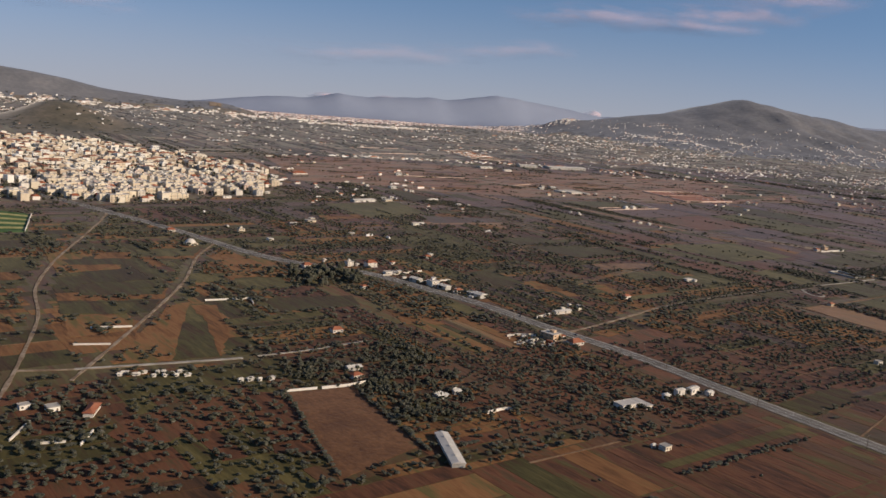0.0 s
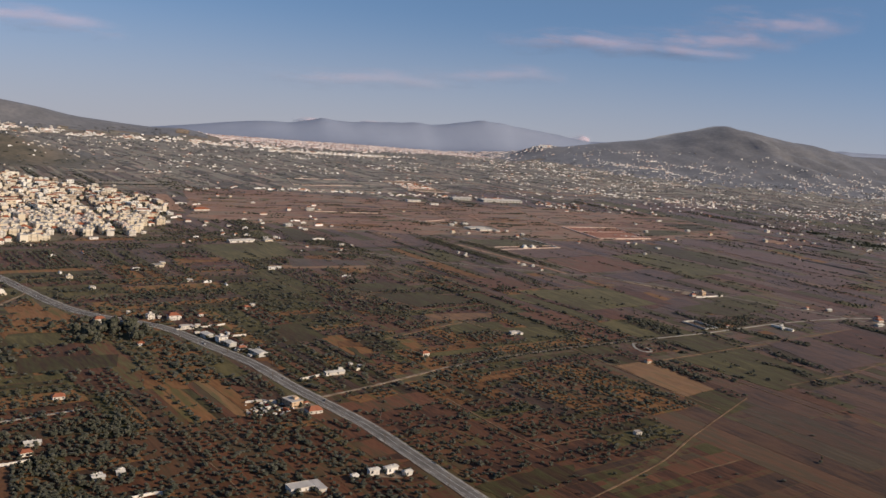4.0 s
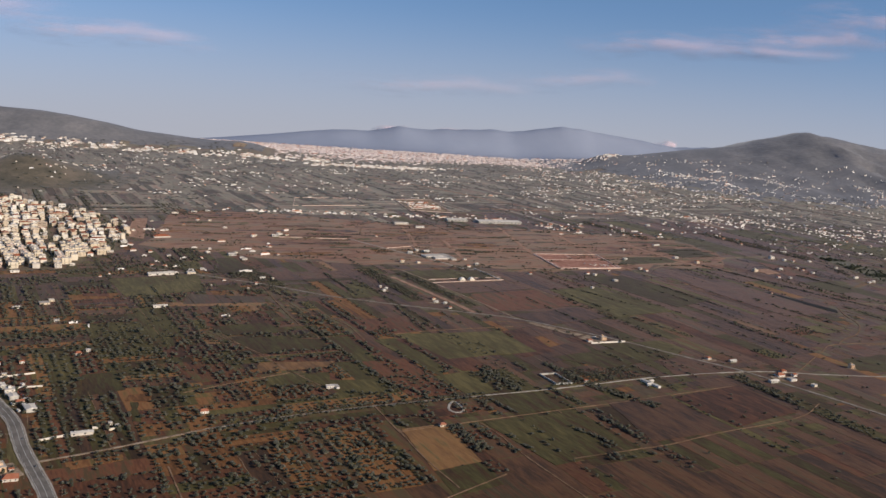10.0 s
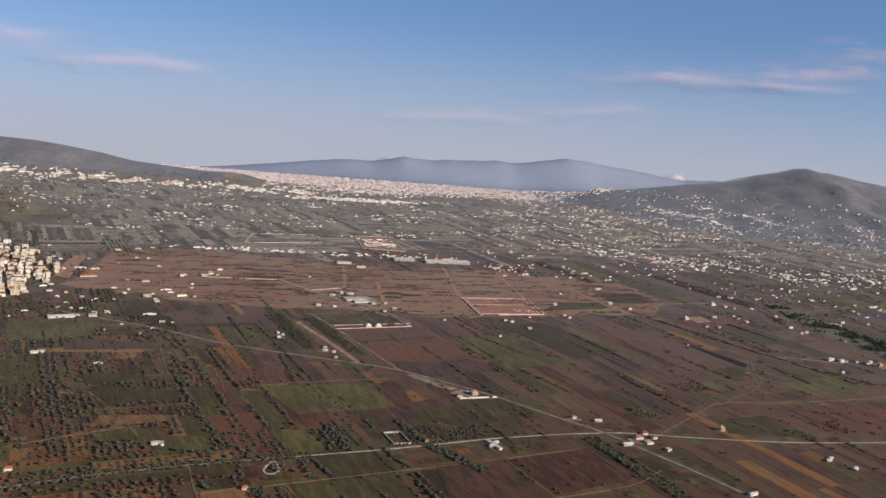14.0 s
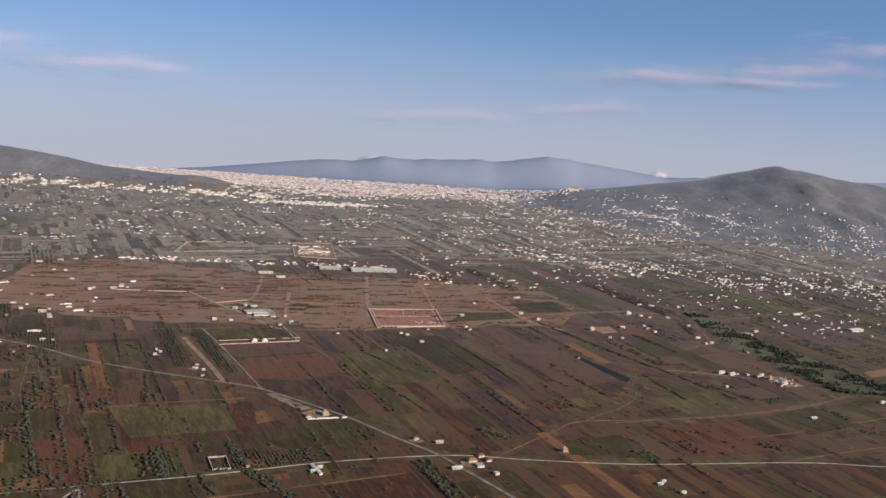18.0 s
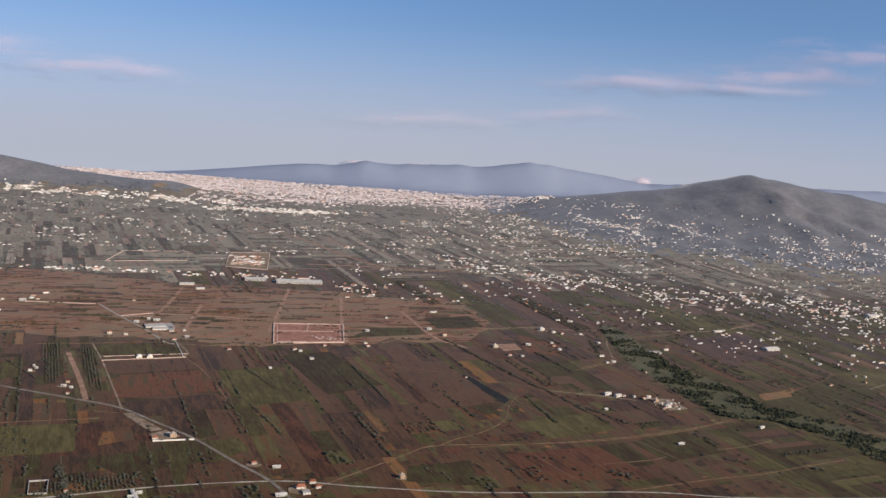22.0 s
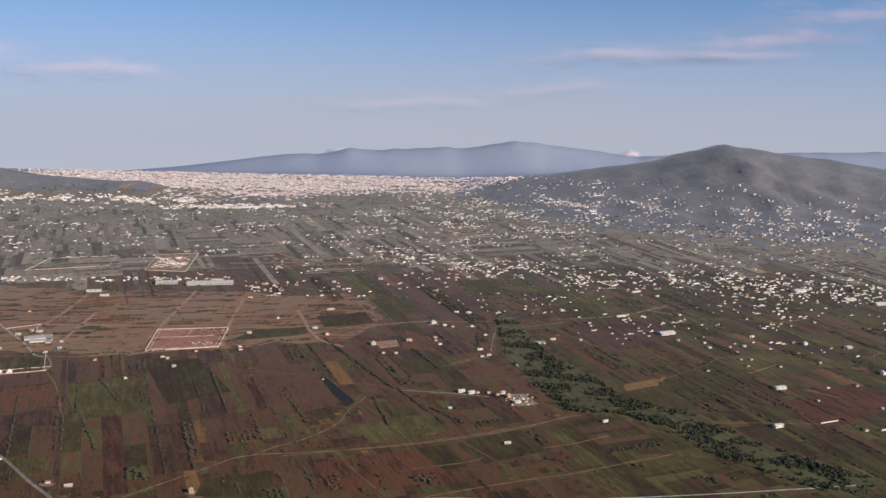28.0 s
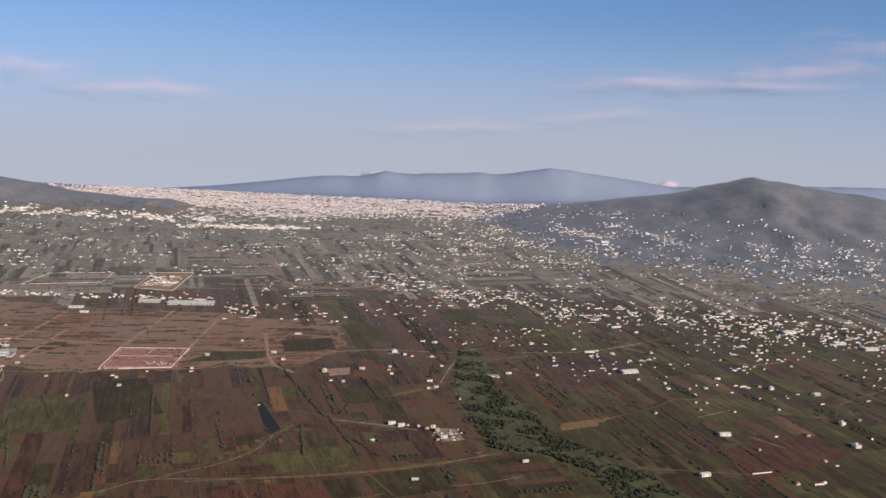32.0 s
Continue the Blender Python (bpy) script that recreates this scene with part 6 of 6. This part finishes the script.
ox_, oy_ = ox_[ok], oy_[ok]
m = len(ox_)
grove("orchard_rows", ox_, oy_, rng.uniform(1.6, 2.5, m), rng.uniform(1.1, 1.7, m), 3, M_leaves, "small dark orchard trees in close rows", tufts=8)
tx, ty, hx, hy_ = (np.concatenate(q) for q in (tx, ty, hx, hy_))
sx_, sy_ = scatter(22000, (-720, 900, 250, 1500), lambda x, y: (0.06 + 0.14 * smooth(-100, -330, x) * smooth(950, 700, y)) * (0.4 + clump(x, y, 60, 52, 0.4)), 51)
more_x, more_y = scatter(7000, (-660, -290, 690, 1070), lambda x, y: 0.55 * clump(x, y, 45, 53, 0.45), 53)
sx_, sy_ = np.concatenate([sx_, more_x]), np.concatenate([sy_, more_y])
ok = free_of_plan(sx_, sy_, 1.5)
for poly in BARE:
    ok &= ~inside(sx_, sy_, poly)
hx, hy_ = np.concatenate([hx, sx_[ok]]), np.concatenate([hy_, sy_[ok]])
ok = free_of_plan(tx, ty, 1.2)
for poly in BARE:
    ok &= ~inside(tx, ty, poly)
tx, ty = tx[ok], ty[ok]
order = np.argsort(ty + 0.2 * np.abs(tx + 450))
tx, ty = tx[order], ty[order]

# the nearest olive trees one by one
ONE_BY_ONE = 280
stock = []
for q in range(7):
    root = empty("olive_tree")
    tagged(root, "grey-green olive tree on red soil", "tree", "olive trees")
    v, f = crown_shape(9, 300 + q, 70)
    under("crown", mesh_of("crown", v * (4.2, 4.2, 2.3), f, M_leaf), root)
    under("trunk", mesh_of("trunk", TRUNK_V * (3.8, 3.8, 2.3), TRUNK_F, M_bark), root)
    stock.append(root)
for k in range(ONE_BY_ONE):
    m = pose(tx[k], ty[k], float(height(tx[k], ty[k])) + 0.1, 0, 0, rng.uniform(0, 360))
    if k < 7:
        stock[k].matrix_basis = m
    else:
        copy_thing(stock[int(rng.integers(7))], m)
NEAR = 7000
for part_x, part_y, lumps in ((tx[ONE_BY_ONE:NEAR], ty[ONE_BY_ONE:NEAR], 4), (tx[NEAR:], ty[NEAR:], 2)):
    m = len(part_x)
    big = np.exp(rng.normal(0, 0.2, m))
    grove("olive_groves", part_x, part_y, big * rng.uniform(2.6, 3.9, m), big * rng.uniform(1.5, 2.3, m), lumps, M_leaves, "grey-green olive trees in loose rows on red soil", trunks=lumps > 2, tufts=16 if lumps > 2 else 4)
m = len(hx)
grove("hedge_bushes", hx, hy_, rng.uniform(1.6, 3.6, m), rng.uniform(0.9, 2.2, m), 2, M_leaves, "dark bushes and small trees along field edges", trunks=False, tufts=5)
# the wooded stream bed
x, y = scatter(24000, (480, 850, 750, 1340), lambda x, y: (inside(x, y, RAVINE) & (near_line(x, y, [(495, 1140), (530, 1040), (562, 955), (600, 960), (640, 985)]) > 0)) * np.clip(0.4 + 0.9 * waves(x, y, 60, 61), 0.05, 1), 61)
m = len(x)
grove("stream_wood", x, y, rng.uniform(2.4, 5.4, m), rng.uniform(1.8, 4.2, m), 5, M_pine, "dark green trees crowded along a stream bed", base=0.0)
# a dense garden wood behind the walled field
x, y = scatter(1300, (-550, -460, 365, 480), lambda x, y: 0.8 * (inside(x, y, [(-502, 478), (-475, 478), (-470, 437), (-466, 403), (-476, 382), (-505, 369), (-513, 406), (-508, 439)]) | inside(x, y, [(-546, 433), (-544, 451), (-514, 450), (-515, 424), (-533, 416)])) * (0.35 + 0.65 * clump(x, y, 22, 67, 0.5)), 67)
ok = free_of_plan(x, y, 1.0) & (np.hypot(x + 513, y - 432) > 9) & (np.hypot(x + 479, y - 404) > 6)
x, y = x[ok], y[ok]
m = len(x)
grove("garden_wood", x, y, rng.uniform(1.8, 3.8, m), rng.uniform(1.8, 3.4, m), 5, M_leaves, "dense dark green garden trees beside a lane", tufts=14)
# a clump of tall trees by the road, and trees in the town
x, y = scatter(170, (-540, -470, 590, 650), lambda x, y: blob(x, y, -497, 622, 22, 17), 62)
m = len(x)
grove("roadside_wood", x, y, rng.uniform(4.5, 7.5, m), rng.uniform(5.0, 8.0, m), 8, M_leaves, "clump of tall dark trees beside the road")
x, y = scatter(5200, (-1000, -470, 880, 1500), lambda x, y: inside(x, y, TOWN) * 0.5, 63)
m = len(x)
grove("town_trees", x, y, rng.uniform(2.5, 4.5, m), rng.uniform(3, 5, m), 3, M_leaves, "dark street trees between the town's blocks", trunks=False)
# woods and scrub on the far plain and hills
x, y = scatter(30000, (-1700, 1700, 1400, 2650), lambda x, y: (0.25 + 0.75 * clump(x, y, 110, 64, 0.35)) * (0.45 + 0.55 * clump(x, y, 35, 65, 0.5)), 64)
ok = free_of_plan(x, y, 3) & ~inside(x, y, far_plot) & (height(x, y) < 14)
x, y = x[ok], y[ok]
m = len(x)
grove("plain_woods", x, y, rng.uniform(3.5, 9.5, m), rng.uniform(0.9, 1.9, m), 2, M_woods, "dark trees scattered among distant houses", 4, False, 0.0)
x, y = scatter(700, (-1000, -560, 1560, 1900), lambda x, y: smooth(5, 20, height(x, y)) * clump(x, y, 70, 66, 0.4), 66)
m = len(x)
grove("hill_wood", x, y, rng.uniform(3.5, 7.0, m), rng.uniform(2.0, 3.2, m), 2, M_woods, "dark wood over a small hill", 4, False, 0.0)

# ---------------------------------------------------------------- roadside things
def power_pole():
    root = empty("power_pole")
    tagged(root, "weathered wooden power pole with a crossarm", "power pole", "power poles")
    bm = bmesh.new()
    bmesh.ops.create_cone(bm, cap_ends=True, segments=8, radius1=0.13, radius2=0.09, depth=6.4)
    bmesh.ops.translate(bm, vec=(0, 0, 2.9), verts=bm.verts)
    part("pole", bm, M_wood, root)
    part("crossarm", box_bm(-0.8, 0.8, 0.1, 0.2, 5.5, 5.62), M_wood, root)
    for x in (-0.7, 0, 0.7):
        part("insulator", box_bm(x - 0.04, x + 0.04, 0.11, 0.19, 5.62, 5.82, bevel=0.015), M_white, root)
    return root


line = curve_points(HIGHWAY, 3.0)
pole = power_pole()
spots = []
step = np.concatenate([[0], np.cumsum(np.hypot(*np.diff(line, axis=0).T))])
for k, s in enumerate(np.arange(120, step[-1] - 420, 26.0)):
    i = int(np.searchsorted(step, s))
    d = line[min(i + 1, len(line) - 1)] - line[i - 1]
    d /= np.hypot(*d)
    side = 6.6 if k % 2 else -6.6
    spots.append((line[i][0] - d[1] * side, line[i][1] + d[0] * side, math.degrees(math.atan2(d[1], d[0])) + 90))
for k, (x, y, deg) in enumerate(spots):
    m = pose(x, y, 0.0, 0, 0, deg)
    if k == 0:
        pole.matrix_basis = m
    else:
        copy_thing(pole, m)


def car():
    root = empty("car")
    tagged(root, "small parked or passing saloon car", "car", "cars")
    bm = box_bm(-1.05, 1.05, -0.42, 0.42, 0.16, 0.46, bevel=0.08)
    part("body", bm, M_car, root)
    bm = box_bm(-0.55, 0.5, -0.37, 0.37, 0.462, 0.74)
    for v in bm.verts:
        if v.co.z > 0.6:
            v.co.x *= 0.72
            v.co.y *= 0.88
    part("cabin", bm, M_glass, root)
    for x in (-0.65, 0.65):
        for y in (-0.42, 0.42):
            bm = bmesh.new()
            bmesh.ops.create_cone(bm, cap_ends=True, segments=10, radius1=0.16, radius2=0.16, depth=0.12)
            bmesh.ops.rotate(bm, matrix=Matrix.Rotation(math.pi / 2, 3, "X"), verts=bm.verts)
            bmesh.ops.translate(bm, vec=(x, y, 0.16), verts=bm.verts)
            part("wheel", bm, M_rubber, root)
    return root


first_car = car()
first_car.matrix_basis = pose(-378.5, 494.0, 0.325, 0, 0, -58)
for s, off in ((300, 1.6), (338, -1.6), (420, 1.6), (505, -1.6), (585, 1.6)):
    i = int(np.searchsorted(step, s))
    d = line[i + 1] - line[i - 1]
    d /= np.hypot(*d)
    copy_thing(first_car, pose(line[i][0] - d[1] * off, line[i][1] + d[0] * off, 0.325, 0, 0, math.degrees(math.atan2(d[1], d[0]))))
for k in range(26):
    x, y = -404 + rng.normal(0, 5.5), 485 + rng.normal(0, 4)
    if near_line(x, y, HIGHWAY) > 7:
        copy_thing(first_car, pose(x, y, 0.22, 0, 0, rng.uniform(0, 360)))
for k in range(14):
    t = rng.uniform(0, 1)
    x, y = -434 + 24 * t + 6 + rng.normal(0, 2.0), 606 - 28 * t + 4 + rng.normal(0, 2.0)
    if near_line(x, y, HIGHWAY) > 6.5:
        copy_thing(first_car, pose(x, y, 0.22, 0, 0, rng.uniform(0, 360)))


def container(x, y, deg, mat, label):
    root = empty("container", x, y, 0.15, deg)
    tagged(root, label, "container", "yard containers")
    part("body", box_bm(-1.6, 1.6, -0.65, 0.65, 0.0, 1.3, bevel=0.03), mat, root)
    for i in range(7):
        part("rib", box_bm(-1.4 + i * 0.45, -1.3 + i * 0.45, -0.7, -0.652, 0.1, 1.2), mat, root)
    return root


for x, y, deg, mat, label in ((-409, 482, 30, M_white, "white storage container in a junk yard"), (-412, 488, 75, M_metal, "grey storage container in a junk yard"), (-406, 492, 10, M_cream, "cream storage container in a junk yard"),
                              (-400, 480, -40, M_tile, "red storage container in a junk yard"), (-421, 586, -50, M_white, "white container beside a workshop"), (-414, 575, -50, M_metal, "grey container beside a workshop"),
                              (-445, 625, 20, M_white, "white container beside a house"), (516, 984, 40, M_white, "white container in a farmyard"), (524, 968, 10, M_metal, "grey container in a farmyard"), (508, 977, 75, M_cream, "cream container in a farmyard"),
                              (-362, 551, 18, M_white, "white container among olive trees"), (-352, 549, 30, M_cream, "cream container among olive trees"), (14, 803, 30, M_white, "white container in a gravel yard")):
    container(x, y, deg, mat, label)

# ---------------------------------------------------------------- thin clouds, far behind the mountains
M_cloud = bpy.data.materials.new("thin_cloud")
M_cloud.use_nodes = True
cn, cl = M_cloud.node_tree.nodes, M_cloud.node_tree.links
cn.clear()
c_out, c_mix, c_clear, c_body = (cn.new(k) for k in ("ShaderNodeOutputMaterial", "ShaderNodeMixShader", "ShaderNodeBsdfTransparent", "ShaderNodeBsdfDiffuse"))
c_body.inputs["Color"].default_value = (0.80, 0.57, 0.60, 1)
c_at, c_map, c_noise = cn.new("ShaderNodeTexCoord"), cn.new("ShaderNodeMapping"), cn.new("ShaderNodeTexNoise")
c_map.inputs["Scale"].default_value = (0.0042, 0.01, 0.022)
c_noise.inputs["Scale"].default_value, c_noise.inputs["Detail"].default_value, c_noise.inputs["Roughness"].default_value = 1.0, 6.0, 0.55
cl.new(c_at.outputs["Object"], c_map.inputs["Vector"])
cl.new(c_map.outputs[0], c_noise.inputs["Vector"])
c_edge = cn.new("ShaderNodeAttribute")
c_edge.attribute_name = "body"


def c_math(op, a, b):
    q = cn.new("ShaderNodeMath")
    q.operation, q.use_clamp = op, op == "MULTIPLY"
    for k, v in enumerate((a, b)):
        if isinstance(v, (int, float)):
            q.inputs[k].default_value = v
        else:
            cl.new(v, q.inputs[k])
    return q.outputs[0]


c_soft = cn.new("ShaderNodeMapRange")
c_soft.interpolation_type = "SMOOTHSTEP"
for key, v in (("From Min", 0.34), ("From Max", 0.74), ("To Min", 0.0), ("To Max", 1.0)):
    c_soft.inputs[key].default_value = v
cl.new(c_noise.outputs[0], c_soft.inputs["Value"])
c_thin = c_math("MULTIPLY", c_math("MULTIPLY", c_soft.outputs[0], c_edge.outputs["Fac"]), 0.36)
cl.new(c_thin, c_mix.inputs[0])
cl.new(c_clear.outputs[0], c_mix.inputs[1])
cl.new(c_body.outputs[0], c_mix.inputs[2])
cl.new(c_mix.outputs[0], c_out.inputs[0])


def cloud(x0, x1, y, z0, z1, high, thick):
    """A long streak from (x0, z0) to (x1, z1) at y, bulging towards the viewer, thinning to its edges."""
    nu, nv = 49, 13
    a, b = np.meshgrid(np.linspace(-1, 1, nu), np.linspace(-1, 1, nv))
    body = np.clip(1 - a ** 2, 0, 1) * np.clip(1 - b ** 2, 0, 1)
    px = x0 + (a + 1) / 2 * (x1 - x0)
    pz = z0 + (a + 1) / 2 * (z1 - z0) + b * high * 0.75 * (1 - 0.4 * a ** 2) + 0.12 * high * np.sin(a * 5 + z0)
    py = y - 60 * body
    cx_, cz_ = (x0 + x1) / 2, (z0 + z1) / 2
    v = np.stack([px - cx_, py - y, pz - cz_], -1)
    ii, jj = np.meshgrid(np.arange(nu - 1), np.arange(nv - 1))
    f = np.stack([jj * nu + ii, jj * nu + ii + 1, (jj + 1) * nu + ii + 1, (jj + 1) * nu + ii], -1).reshape(-1, 4)
    me = mesh_of("cloud", v, f, M_cloud, True)
    me.attributes.new("body", "FLOAT", "POINT").data.foreach_set("value", (body * thick).ravel().astype(np.float32))
    ob = under("cloud", me, m=pose(cx_, y, cz_))
    return tagged(ob, "thin pink-white streak of cloud", "cloud", kind="stuff")


CLOUDS = [(-2500, -1320, 4000, 390, 400, 110, 1.0), (-1850, -720, 4000, 345, 300, 85, 1.0), (520, 1250, 3400, 385, 430, 75, 1.0), (950, 1900, 3400, 420, 505, 90, 1.0),
          (850, 1700, 3400, 392, 430, 50, 0.8), (-420, 640, 4000, 188, 218, 70, 0.6), (350, 1150, 4000, 232, 308, 70, 0.6), (1250, 2200, 3400, 500, 610, 110, 0.9),
          (-115, 45, 3700, 22, 32, 20, 2.2), (120, 290, 3700, 28, 36, 20, 2.4), (1020, 1150, 3700, 26, 42, 30, 2.0)]
for row in CLOUDS:
    cloud(*row)


def crate(x, y, deg, size, mat):
    root = empty("crate", x, y, 0.15, deg)
    tagged(root, "pale crate or block lying on bare ground", "crate", "yard crates")
    part("box", box_bm(-size, size, -size * 0.6, size * 0.6, 0, size * 0.8, bevel=0.04), mat, root)
    part("lid", box_bm(-size * 1.05, size * 1.05, -size * 0.65, size * 0.65, size * 0.8 + 0.003, size * 0.8 + 0.1), mat, root)
    return root


for k in range(34):
    x, y = rng.uniform(-421, -400), rng.uniform(472, 494)
    if near_line(x, y, HIGHWAY) > 7 and math.hypot(x + 396, y - 488) > 7:
        crate(x, y, rng.uniform(0, 360), rng.uniform(0.4, 1.1), (M_white, M_metal, M_cream, M_concrete)[k % 4])
for k in range(14):
    crate(rng.uniform(98, 130), rng.uniform(1152, 1166), rng.uniform(0, 360), rng.uniform(0.6, 1.4), (M_white, M_concrete, M_pinkwall)[k % 3])
for k in range(16):
    x, y = rng.uniform(498, 530), rng.uniform(966, 1000)
    crate(x, y, rng.uniform(0, 360), rng.uniform(0.5, 1.2), (M_white, M_metal, M_concrete)[k % 3])
